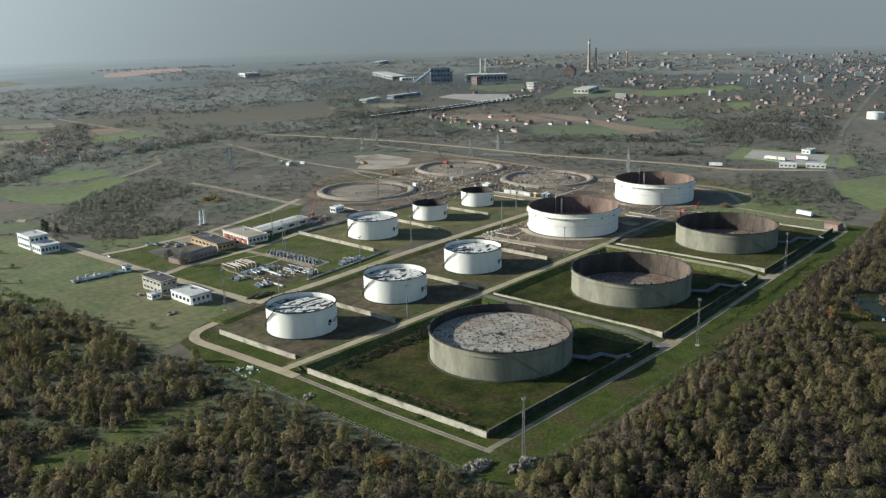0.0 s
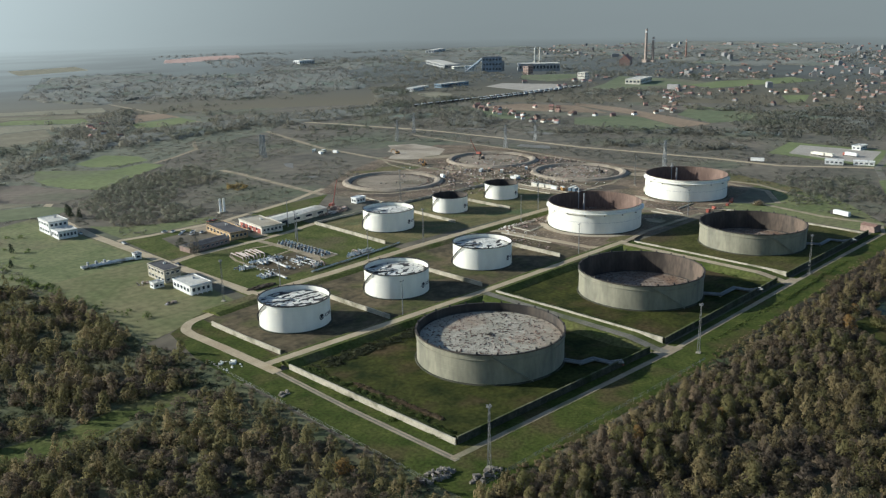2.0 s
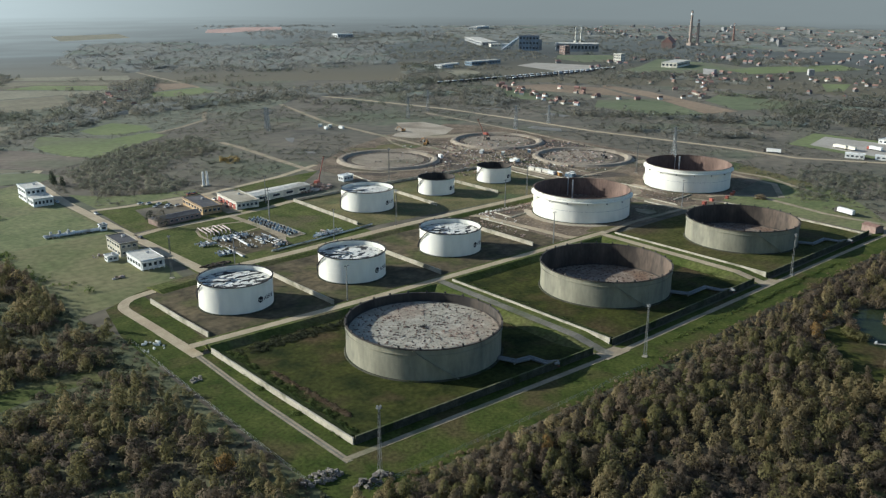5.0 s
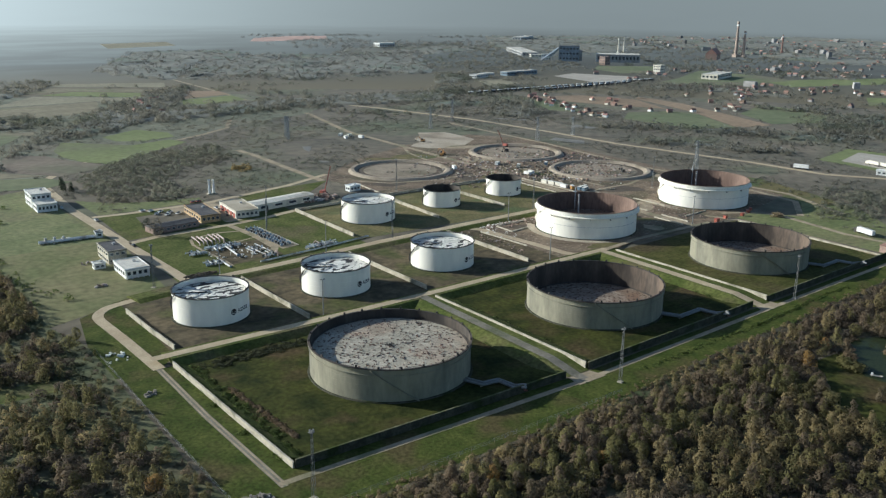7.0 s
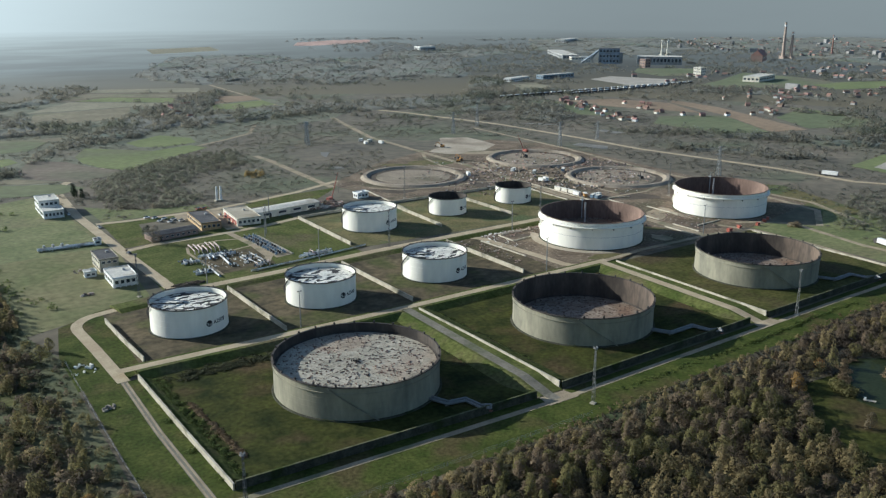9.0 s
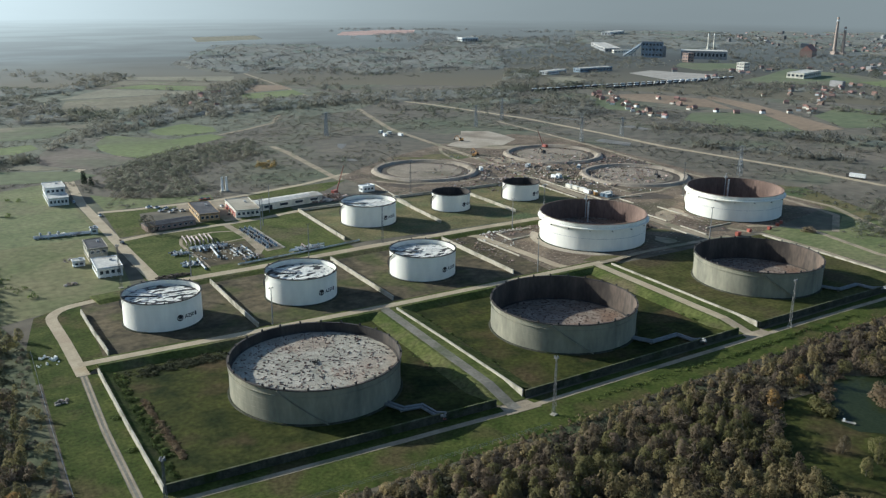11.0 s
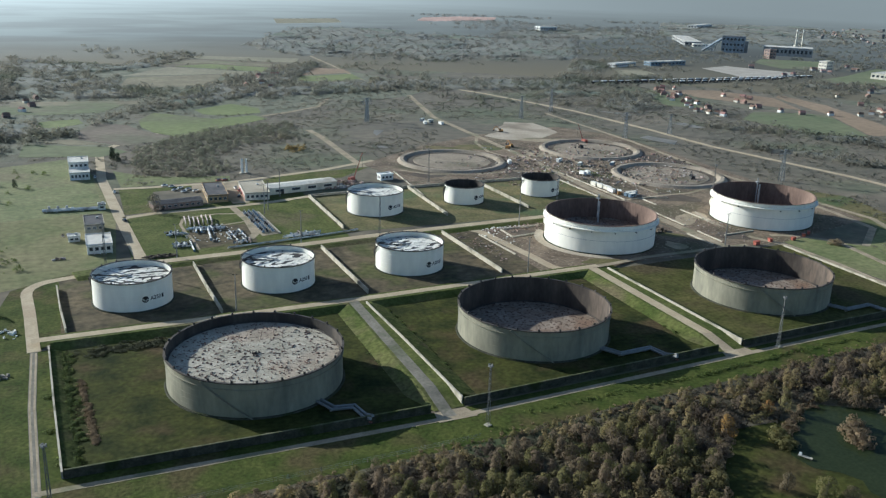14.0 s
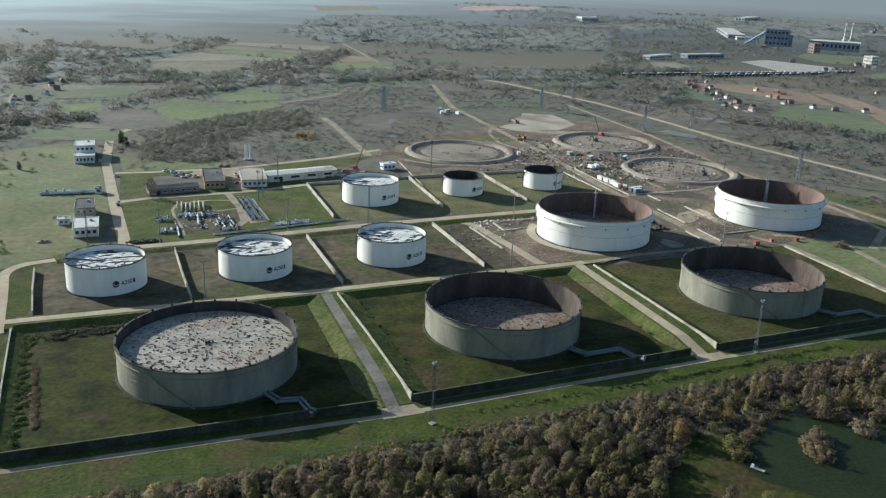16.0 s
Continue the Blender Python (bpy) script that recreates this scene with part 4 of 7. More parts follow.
def pipe_group(x, y, label, along_x, along_y, arches, valves, seed):
    """Pipes on low supports; along_x, along_y: (start, end, offset, radius) of straight runs, arches: (x, y0, y1), all from the group's middle; valves: count."""
    rng = random.Random(seed)
    ob = thing("pipe_manifold", label, "pipe manifold", x, y, 0, rng.uniform(-4, 4), "pipe yards")
    spots = []
    for a, b, o, r in along_x:
        z = rng.uniform(0.7, 1.3)
        run = part("pipe", Build().tube([(a, o, z), (b, o, z)], r, 10), M_PIPE, ob, smooth=True)
        for e in (a, b):
            part("flange", Build().tube([(e - 0.12, o, z), (e + 0.12, o, z)], r * 1.5, 10), M_BLUE, run)
        for k in range(int(abs(b - a) / 4) + 1):
            part("support", Build().box(a + (b - a) * (k + 0.5) / (int(abs(b - a) / 4) + 1), o, 0, 0.5, 1.3 * r + 0.6, max(0.1, z - r + 0.05)), M_WALL, ob)
        spots += [(rng.uniform(a, b), o, z) for _ in range(3)]
    for a, b, o, r in along_y:
        z = rng.uniform(0.7, 1.4)
        run = part("pipe", Build().tube([(o, a, z), (o + rng.uniform(-0.6, 0.6), b, z)], r, 10), M_PIPE, ob, smooth=True)
        for e in (a, b):
            part("flange", Build().tube([(o, e - 0.12, z), (o, e + 0.12, z)], r * 1.5, 10), M_BLUE, run)
        part("support", Build().box(o, (a + b) / 2, 0, 1.3 * r + 0.6, 0.5, max(0.1, z - r + 0.05)), M_WALL, ob)
        spots += [(o, rng.uniform(a, b), z) for _ in range(2)]
    for xx, y0, y1 in arches:
        hh, j = rng.uniform(1.6, 2.4), rng.uniform(-0.5, 0.5)
        part("pipe", Build().tube([(xx, y0 + j, 0.1), (xx, y0 + j, hh - 0.6), (xx, y0 + j + 0.7, hh), (xx + 0.2, y1 - 1.6, hh), (xx + 0.2, y1 - 0.8, hh - 0.6), (xx + 0.2, y1, 0.5)], rng.uniform(0.33, 0.46), 8), M_PINKPIPE, ob, "pinkish faded pipe bend", smooth=True)
    for k in range(valves):
        px, py, pz = spots[k % len(spots)]
        v = part("valve", Build().box(px, py, pz - 0.5, rng.uniform(0.8, 1.3), rng.uniform(0.8, 1.3), rng.uniform(1.0, 1.5), rng.uniform(0, 1), 0.12), (M_DARK, M_BLUE, M_STEEL)[k % 3], ob)
        part("stem", Build().tube([(px, py, pz + 0.4), (px, py, pz + 1.5)], 0.08, 5), M_STEEL, v)
        part("handwheel", Build().lathe([(0.32, pz + 1.5), (0.46, pz + 1.5), (0.46, pz + 1.6), (0.32, pz + 1.6)], 8, px, py), M_DARK, v)
    return ob


M_PINKPIPE = mat("faded_pink_pipe_paint", (0.40, 0.33, 0.30), (0.52, 0.44, 0.40), 0.5, 0.6, fine=2, c=(0.28, 0.20, 0.16), bump=0.03)
pipe_group(79, 262, "bank of faded pipe bends with long header pipes", [(-9, 4, -11, 0.5), (-2, 12, -13.2, 0.45), (-7.5, 9, -7.0, 0.4), (3, 13, -9.6, 0.6)],
           [(-35, -12, 2.5, 0.55), (-18, -9, -4.0, 0.45), (-17, -8, -1.0, 0.5), (-16.5, -8, 5.5, 0.4)],
           [(-8.4 + 2.5 * k, -0.5 + 0.5 * (k % 3), 16.5 - 1.3 * (k % 4)) for k in range(7)], 14, 1)
pipe_group(94.5, 232, "cluster of small grey valves and short pipes", [(-5, 0, -14, 0.4), (-1, 5, -11.5, 0.35), (-3, 4, 2, 0.3), (-4, 3, 8, 0.3)],
           [(-12, 10, -1.5, 0.3), (-14, -3, 2.5, 0.35), (-8, 12, 4.0, 0.3), (-2, 8, -3.5, 0.3)], [(-3.2, -15, -11), (4.2, -15, -10.5)], 20, 2)
pipe_group(62.5, 246, "low group of pale blue-grey pipes in the grass", [(-5, 5, -2.6, 0.42), (-4, 5.5, 0.6, 0.38), (-5.5, 2, 3.0, 0.35)], [(-4, 3, -3.0, 0.3), (-3, 4, 1.6, 0.3)], [], 8, 3)
pipe_group(63.5, 224, "pale pipes and valves on the grass near the road", [(-5, 5, -3.5, 0.4), (-4.5, 4, -0.8, 0.35), (-5, 4.5, 1.8, 0.35)], [(-13, 6, 5.2, 0.45), (-4, 3, -2.0, 0.3), (-4, 3, 1.2, 0.3)], [], 10, 4)
pipe_group(128, 222, "white pipe run with valves beside the back road", [(-9, 12, -1.5, 0.45), (-7, 10, 1.0, 0.4), (-4, 14, 3.2, 0.35)], [(-2, 5, -3.0, 0.35), (-1, 6, 6.0, 0.35)], [(1.0, 0, 7)], 8, 6)
ob = thing("pipe_rack", "long low rack of pale pipes across the meadow", "pipe rack", 10, 316, 0, -4)
for k in range(4):
    part("pipe", Build().tube([(-17, -1.5 + k, 1.0 + 0.3 * (k % 2)), (15, -1.5 + k, 1.0 + 0.3 * (k % 2))], 0.42, 8), M_PIPE, ob, smooth=True)
for k in range(9):
    part("trestle", Build().box(-16 + k * 3.8, 0, 0, 0.5, 4.6, 0.7), M_WALL, ob)
for k in range(3):
    part("valve_tower", Build().box(-13 + k * 5, 0, 1.2, 1.2, 1.2, 2.4, 0.3), M_STEEL, ob)
flat_house("tiny white meter hut at the end of the pipe rack", 27, 315, 4, 4, 3.4, M_WHITEWALL, M_ROOFDARK, 0, 1, 1, 1, "meter_hut")
ob = thing("pipeline", "low pale pipeline beside the back road", "pipeline", 100, 214)
part("pipe", Build().tube([(-14, -3, 0.7), (0, -1, 0.7), (22, 2, 0.7), (50, 7, 0.7), (64, 10, 0.7)], 0.5, 8), M_PIPE, ob, smooth=True)
for k in range(7):
    part("support", Build().box(-10 + k * 11, -2.4 + k * 1.75, 0, 0.6, 1.4, 0.4), M_WALL, ob)


def valve_unit(material, label):
    ob = thing("valve_unit", label, "valve", 110, 282, 0, 0, "rows of valve units")
    part("plinth", Build().box(0, 0, 0, 1.5, 1.5, 0.35), M_WALL, ob)
    part("body", Build().box(0, 0, 0.35, 1.35, 1.1, 1.3, 0, 0.12), material, ob)
    part("pipe", Build().tube([(-1.1, 0, 0.8), (1.1, 0, 0.8)], 0.28, 6), M_PIPE, ob)
    part("stem", Build().tube([(0, 0, 1.6), (0, 0, 2.2)], 0.1, 5), M_STEEL, ob)
    part("handwheel", Build().lathe([(0.32, 2.2), (0.48, 2.2), (0.48, 2.3), (0.32, 2.3)], 8), M_STEEL, ob)
    return ob


units = [valve_unit(M_DARK, "dark square valve unit on a concrete plinth"), valve_unit(M_BLUE, "blue-grey square valve unit on a concrete plinth")]
patch("valve_pad", [(106, 283), (116.5, 281), (119, 231), (108.5, 229)], 0.16, M_TRACK, "pale concrete pad under the valve rows", "pavement")
struct("kerb_valve_pad", Build().sweep([(117, 281), (119.4, 231)], [(-0.5, 0), (0.5, 0), (0.5, 0.6), (-0.5, 0.6)]), M_WALL, "pale concrete kerb beside the valve rows", "kerb")
rngv = random.Random(3)
for i in range(14):
    for j in range(3):
        k = rngv.randrange(2)
        m = pose(108 + j * 3.0 + i * 0.17 + rngv.uniform(-0.3, 0.3), 280.5 - i * 3.5 + rngv.uniform(-0.5, 0.5), 0.16, 0, 0, rngv.uniform(-25, 25))
        if units[k].get("placed"):
            copy_thing(units[k], m)
        else:
            units[k]["placed"] = 1
            units[k].matrix_basis = m


# ---- demolition site ----
def earth_ring(x, y, r, label):
    ob = thing("tank_foundation", label, "foundation", x, y, 0, 0, "emptied tank foundations")
    part("ring_bank", Build().lathe([(r - 6.5, 0), (r + 1.8, 0), (r - 0.6, 1.8), (r - 3.4, 1.8)], 80), M_EARTHRING, ob, "pale raised earth ring")
    part("ditch", Build().lathe([(r - 11, 0.0), (r - 6.6, 0.0), (r - 6.6, 0.18), (r - 11, 0.18)], 80), M_DARKEARTH, ob, "dark damp earth")
    part("pad", Build().lathe([(0.05, 0), (r - 11.1, 0), (r - 12, 0.35), (0.05, 0.5)], 64, closed=False), M_PAD, ob, "flat sandy round pad")
    return ob


earth_ring(298, 391, 43, "round earth foundation of a removed tank")
earth_ring(438, 404, 44, "round earth foundation of a removed tank beside tracks")
earth_ring(442, 297, 43, "round earth foundation strewn with rubble")


def heap(name, x, y, rx, ry, n, size, material, label, h=1.5, seed=0, category="rubble"):
    """Many broken pieces in one heap."""
    rng = random.Random(seed)
    b = Build()
    for _ in range(n):
        a, q = rng.uniform(0, 6.283), math.sqrt(rng.random())
        px, py = x + rx * q * math.cos(a), y + ry * q * math.sin(a)
        s = size * rng.uniform(0.35, 1.3)
        zz = max(0.0, h * (1 - q * q) * rng.random() - 0.1)
        b.box(px, py, zz, s * rng.uniform(0.5, 2.0), s * rng.uniform(0.4, 1.1), s * rng.uniform(0.25, 0.9), rng.uniform(0, 3.14), s * 0.08)
    return solid(name, b, material, label, category, "stuff")


heap("rubble_heap", -19, -11, 7, 3.5, 120, 0.9, M_RUBBLE, "heap of broken concrete and stones at the track's end", 2.0, 1)
M_BOULDER = mat("weathered_boulders", (0.125, 0.11, 0.088), (0.185, 0.165, 0.135), 0.6, 0.9, fine=2.0, c=(0.08, 0.09, 0.05), bump=0.3, rand=0.3)
heap("boulder_heap", -7, -22, 7, 2.5, 55, 1.1, M_BOULDER, "row of grey-brown boulders below the mast", 1.6, 2)
heap("scrap_yard", 186, 336, 18, 11, 420, 1.4, M_SCRAP, "rusty scrap metal piled behind the tanks", 3.0, 3, "scrap")
heap("scrap_strip", 220, 172, 8, 30, 130, 0.55, M_SCRAP, "scattered scrap and timber on bare ground", 0.8, 4, "scrap")
heap("works_debris", 420, 350, 70, 90, 900, 1.3, M_SCRAP, "demolition debris scattered over bare earth", 0.5, 5, "scrap")
heap("works_debris_west", 330, 350, 40, 60, 380, 1.1, M_SCRAP, "demolition debris along the dirt road", 0.4, 6, "scrap")
heap("works_debris_south", 377, 165, 14, 30, 170, 0.65, M_SCRAP, "planks and scrap beside the white tank", 0.5, 7, "scrap")
heap("yard_debris", 262, 200, 28, 8, 170, 0.7, M_SCRAP, "loose scrap beside the road", 0.7, 8, "scrap")
heap("ring_rubble", 442, 297, 30, 30, 420, 0.9, M_SCRAP, "broken concrete strewn over the old foundation", 0.9, 9)
heap("ring_edge_rubble", 300, 388, 26, 8, 40, 1.0, M_RUBBLE, "stones strewn over the old foundation", 1.2, 10)
heap("weir_stones", 50, 208, 9, 3, 160, 0.9, M_DARKEARTH, "dark scrap beside the access road", 0.9, 12, "scrap")
heap("track_litter", -20, 121, 5, 8, 22, 1.3, M_SHEET, "white and dark rubbish beside the track", 0.5, 13)
heap("pipe_yard_litter", 82, 243, 15, 20, 90, 0.8, M_SHEET, "scattered pale pipe pieces and blocks", 0.2, 15, "scrap")
heap("rack_litter", 8, 317, 15, 3, 60, 1.1, M_SHEET, "jumble of pale fittings round the pipe rack", 1.4, 16, "scrap")
heap("meadow_wreck", 1.5, 218, 3, 2, 26, 0.9, M_SCRAP, "small heap of rusty scrap on the meadow", 1.0, 17, "scrap")
heap("hut_scrap", 7, 262, 4, 4, 26, 0.8, M_SCRAP, "small heap of scrap beside the valve hut", 0.8, 18, "scrap")
heap("slab_pile", -19, 79, 2.5, 2, 9, 1.5, M_RUBBLE, "broken concrete slabs in the verge", 0.4, 14)


KERBS = [[(349.5, 312), (350, 254)], [(363, 334), (363, 240)], [(376, 237), (376, 222)], [(362.5, 204), (362, 173)], [(384, 206), (384, 177)], [(352, 158), (352, 134)], [(361.5, 160), (361, 137)],
         [(229, 194), (232, 153)], [(246, 199), (246, 183)], [(248, 200), (273, 201)], [(246, 183), (262, 186)], [(239, 367), (233, 291)], [(330, 222), (346, 223)], [(368, 240), (384, 240), (396, 236)], [(396, 150), (372, 148)]]
for i, path in enumerate(KERBS):
    struct("kerb_%d" % (i + 1), Build().sweep(path, [(-0.45, 0), (0.45, 0), (0.4, 0.7), (-0.4, 0.7)]), M_WALL, "weathered pale concrete kerb strip", "kerb")


def blot(name, x, y, rx, ry, z, material, label, seed):
    """An uneven patch of other ground."""
    rng = random.Random(seed)
    n, f = 22, [rng.uniform(0.6, 1.15) for _ in range(22)]
    f = [(f[i - 1] + 2 * f[i] + f[(i + 1) % n]) / 4 for i in range(n)]
    t = rng.uniform(0, 3.1)
    pts = [(rx * f[i] * math.cos(6.2832 * i / n), ry * f[i] * math.sin(6.2832 * i / n)) for i in range(n)]
    patch(name, [(x + px * math.cos(t) - py * math.sin(t), y + px * math.sin(t) + py * math.cos(t)) for px, py in pts], z, material, label)


BLOTS = [(258, 190, 9, 5), (272, 128, 14, 5), (330, 140, 9, 6), (335, 200, 12, 8), (373, 186, 9, 16), (377, 146, 11, 9), (386, 190, 6, 12), (395, 232, 14, 6), (340, 160, 5, 12),
         (330, 340, 22, 10), (390, 320, 10, 26), (395, 400, 16, 30), (345, 440, 24, 14), (420, 455, 30, 12), (475, 350, 14, 30), (480, 240, 12, 26), (405, 235, 20, 9), (350, 330, 8, 20), (260, 350, 16, 12), (320, 440, 26, 10)]
for i, (x, y, rx, ry) in enumerate(BLOTS):
    m, label = ((M_DARKEARTH, "dark damp earth"), (M_GRASSDRY, "thin weedy grass on bare earth"), (M_TRACK, "pale trodden gravel"))[(i * 7 + i // 3) % 3]
    blot("ground_patch_%d" % (i + 1), x, y, rx, ry, 0.075 + 0.004 * i / 10, m, label, i)
for i, path in enumerate(([(360, 330), (330, 345), (300, 342), (262, 352), (245, 372)], [(362, 320), (395, 345), (400, 372), (392, 400), (368, 430)], [(360, 240), (398, 244), (420, 244), (470, 262), (486, 300)],
                          [(398, 250), (395, 300), (392, 345)], [(370, 480), (400, 462), (440, 458), (485, 440)], [(355, 380), (345, 420), (352, 460), (372, 500)])):
    way("track_works_%d" % (i + 1), path, 3.0, 0.09, M_TRACK, "pale vehicle track over churned earth")
heap("earth_mounds_yard", 335, 190, 14, 28, 60, 2.2, M_DARKEARTH, "low dark earth mounds beside the tank", 0.5, 21, "earth")
heap("gravel_heaps", 395, 320, 26, 50, 160, 1.6, M_EARTHRING, "small gravel and earth heaps of the demolition site", 0.5, 22, "earth")
heap("white_rubbish", 390, 350, 80, 110, 130, 0.8, M_SHEET, "scattered white rubbish and blocks on bare earth", 0.2, 23, "rubbish")
heap("white_rubbish_yard", 238, 188, 8, 16, 50, 0.7, M_SHEET, "scattered pale blocks beside the yard road", 0.2, 24, "rubbish")
heap("block_row", 250, 203, 16, 1.5, 40, 0.8, M_SHEET, "row of pale concrete blocks along the back road", 0.2, 25, "blocks")


def container(label, material, l=6.1):
    ob = thing("site_container", label, "container", 0, 0, 0, 0, "site containers")
    part("body", Build().box(0, 0, 0.2, l, 2.5, 2.5), material, ob)
    part("roof", Build().box(0, 0, 2.704, l + 0.15, 2.65, 0.12), M_SHEET, ob)
    part("door", Build().box(l * 0.2, -1.26, 0.25, 0.9, 0.08, 2.0), M_DARK, ob)
    part("window", Build().box(-l * 0.2, -1.26, 1.2, 1.2, 0.08, 0.9), M_GLASS, ob)
    part("skid", Build().box(0, 0, 0, l * 0.9, 2.2, 0.2), M_DARK, ob)
    return ob


protos = [container("white site container with a dark door", M_WHITEWALL), container("cream site container on bare earth", M_CREAM), container("blue site container on bare earth", M_BLUE), container("orange site container on bare earth", M_ORANGE)]
spots = [(377, 318, 95, 0), (366, 284, 92, 1), (367, 277, 94, 1), (368, 270, 96, 1), (367, 263, 93, 0), (369, 256, 60, 3), (372, 250, 20, 2), (377, 251, 10, 2), (373, 246, 15, 2), (382, 319, 80, 0),
         (384, 366, 30, 0), (393, 348, 40, 1), (341, 372, 70, 0), (420, 342, 40, 2), (345, 566, 80, 0), (354, 574, 20, 1), (360, 560, 100, 0), (349, 584, 40, 0)]
used = set()
for x, y, t, k in spots:
    if k in used:
        copy_thing(protos[k], pose(x, y, 0.06, 0, 0, t))
    else:
        used.add(k)
        protos[k].matrix_basis = pose(x, y, 0.06, 0, 0, t)


def excavator(x, y, turn, material, label):
    ob = thing("excavator", label, "excavator", x, y, 0.06, turn, "site machines")
    for s in (-1.3, 1.3):
        part("crawler_track", Build().box(0, s, 0, 4.4, 0.7, 0.95, 0, 0.12), M_DARK, ob)
    part("chassis", Build().box(0, 0, 0.95, 3.6, 2.9, 1.1, 0, 0.1), material, ob)
    part("cab", Build().box(1.0, 0.8, 2.05, 1.6, 1.3, 1.5, 0, 0.12), M_GLASS, ob)
    part("engine_cover", Build().box(-1.0, 0, 2.05, 1.8, 2.6, 0.8, 0, 0.1), material, ob)
    part("boom", Build().tube([(1.2, -0.4, 1.9), (4.0, -0.4, 5.2), (6.0, -0.4, 5.0)], [0.35, 0.4, 0.25], 6), material, ob)
    part("stick", Build().tube([(6.0, -0.4, 5.0), (7.2, -0.4, 2.0)], 0.25, 6), material, ob)
    part("bucket", Build().box(7.2, -0.4, 1.0, 1.2, 1.3, 1.1, 0, 0.15), M_DARK, ob)
    return ob


excavator(368, 428, 40, M_ORANGE, "orange excavator on the dirt road")
excavator(374, 434, 100, M_ORANGE, "orange excavator beside another on bare earth")
excavator(400, 505, 160, M_ORANGE, "orange excavator by the sand field")
excavator(433, 412, 200, M_DARK, "dark excavator on the old foundation")
excavator(452, 280, 70, M_DARK, "dark excavator among rubble")


def crawler_crane(x, y, turn, ln, label, el=60):
    ob = thing("crawler_crane", label, "crane", x, y, 0.06, turn, "cranes")
    for s in (-1.8, 1.8):
        part("crawler_track", Build().box(0, s, 0, 5.5, 0.9, 1.1, 0, 0.12), M_DARK, ob)
    part("upper_body", Build().box(-0.6, 0, 1.1, 5.0, 3.0, 2.0, 0, 0.1), M_RED, ob)
    c, s = math.cos(radians(el)), math.sin(radians(el))
    part("boom", Build().tube([(1.8, 0, 1.8), (1.8 + c * ln, 0, 1.8 + s * ln)], [0.5, 0.28], 4), M_RED, ob, "lattice boom")
    part("stay", Build().tube([(-2.6, 0, 3.0), (1.8 + c * ln * 0.97, 0, 1.8 + s * ln * 0.97)], 0.05, 4), M_DARK, ob)
    part("hook_line", Build().tube([(1.8 + c * ln, 0, 1.8 + s * ln), (1.8 + c * ln, 0, 3.0)], 0.05, 4), M_DARK, ob)
    return ob


crawler_crane(199, 346, 30, 20, "red crawler crane over the scrap yard", 62)
crawler_crane(452, 437, 100, 16, "red crawler crane behind a foundation ring", 60)


def drum(x, y, turn, label):
    ob = thing("skip", label, "skip", x, y, 0.1, turn, "red skips")
    part("body", Build().box(0, 0, 0.1, 3.2, 2.0, 2.2, 0, -0.12), M_RED, ob)
    part("rim", Build().box(0, 0, 2.3, 3.6, 2.4, 0.15), M_RED, ob)
    for s in (-1, 1):
        part("foot", Build().box(s * 1.1, 0, 0, 0.3, 1.8, 0.1), M_DARK, ob)
    return ob


first = drum(377, 126, 5, "red steel skip beside the white tank")
for x, y, t in ((390, 129, 80), (406, 127, 10), (418, 131, 60), (425, 134, 40)):
    copy_thing(first, pose(x, y, 0.1, 0, 0, t)).scale = (0.8, 0.8, 0.8)


# ---- vehicles ----
def car(x, y, turn, material, label):
    ob = thing("car", label, "car", x, y, 0.13, turn, "parked cars")
    part("body", Build().box(0, 0, 0.35, 4.3, 1.75, 0.6, 0, 0.08), material, ob)
    part("cabin", Build().box(-0.2, 0, 0.95, 2.4, 1.6, 0.55, 0, 0.22), M_GLASS, ob)
    for sx in (-1.35, 1.35):
        for sy in (-0.8, 0.8):
            part("wheel", Build().tube([(sx, sy - 0.1, 0.33), (sx, sy + 0.1, 0.33)], 0.33, 10), M_DARK, ob)
    return ob


CARS = [car(38, 283, 100, M_DARK, "dark car stopped on the access road"), car(37, 357, 90, M_WHITEWALL, "white car parked in the yard"), car(112, 372, 20, M_RED, "red car parked by the workshops")]
for x, y, t in ((70, 366, 20), (74.5, 362, 28), (79.5, 357, 35), (84, 351.5, 30), (88, 345.5, 20), (75, 352, 40), (80.5, 346, 30)):
    copy_thing(CARS[1], pose(x, y, 0.1, 0, 0, t))
for i, (x, y, t) in enumerate(((116, 330, 80), (116, 338, 85), (115, 346, 95), (113, 322, 70), (108, 372, 20), (27, 405, 85))):
    copy_thing(CARS[(0, 2, 1)[i % 3]], pose(x, y, 0.13, 0, 0, t))


def truck(x, y, turn, cab, body, label):
    ob = thing("lorry", label, "lorry", x, y, 0.2, turn, "parked lorries")
    part("cab", Build().box(6.6, 0, 0.5, 2.2, 2.5, 2.6, 0, 0.12), cab, ob)
    part("cargo_box", Build().box(-1.0, 0, 1.1, 12.5, 2.55, 2.9), body, ob)
    part("chassis", Build().box(0, 0, 0.6, 13.5, 1.2, 0.45), M_DARK, ob)
    for sx in (6.6, 3.0, -4.0, -5.4):
        for sy in (-1.1, 1.1):
            part("wheel", Build().tube([(sx, sy - 0.15, 0.5), (sx, sy + 0.15, 0.5)], 0.5, 10), M_DARK, ob)
    return ob


tr = truck(668, 178, 75, M_CREAM, M_CREAM, "cream box lorry on a lorry park")
copy_thing(tr, pose(667, 169, 0.2, 0, 0, 78))
truck(684, 153, 80, M_RED, M_WHITEWALL, "red lorry with a white box body on a lorry park")
t2 = truck(429, 52, 75, M_DARK, M_WHITEWALL, "lorry with a long white trailer on a gravel track")
copy_thing(t2, pose(596, 205, 0.2, 0, 0, 110))

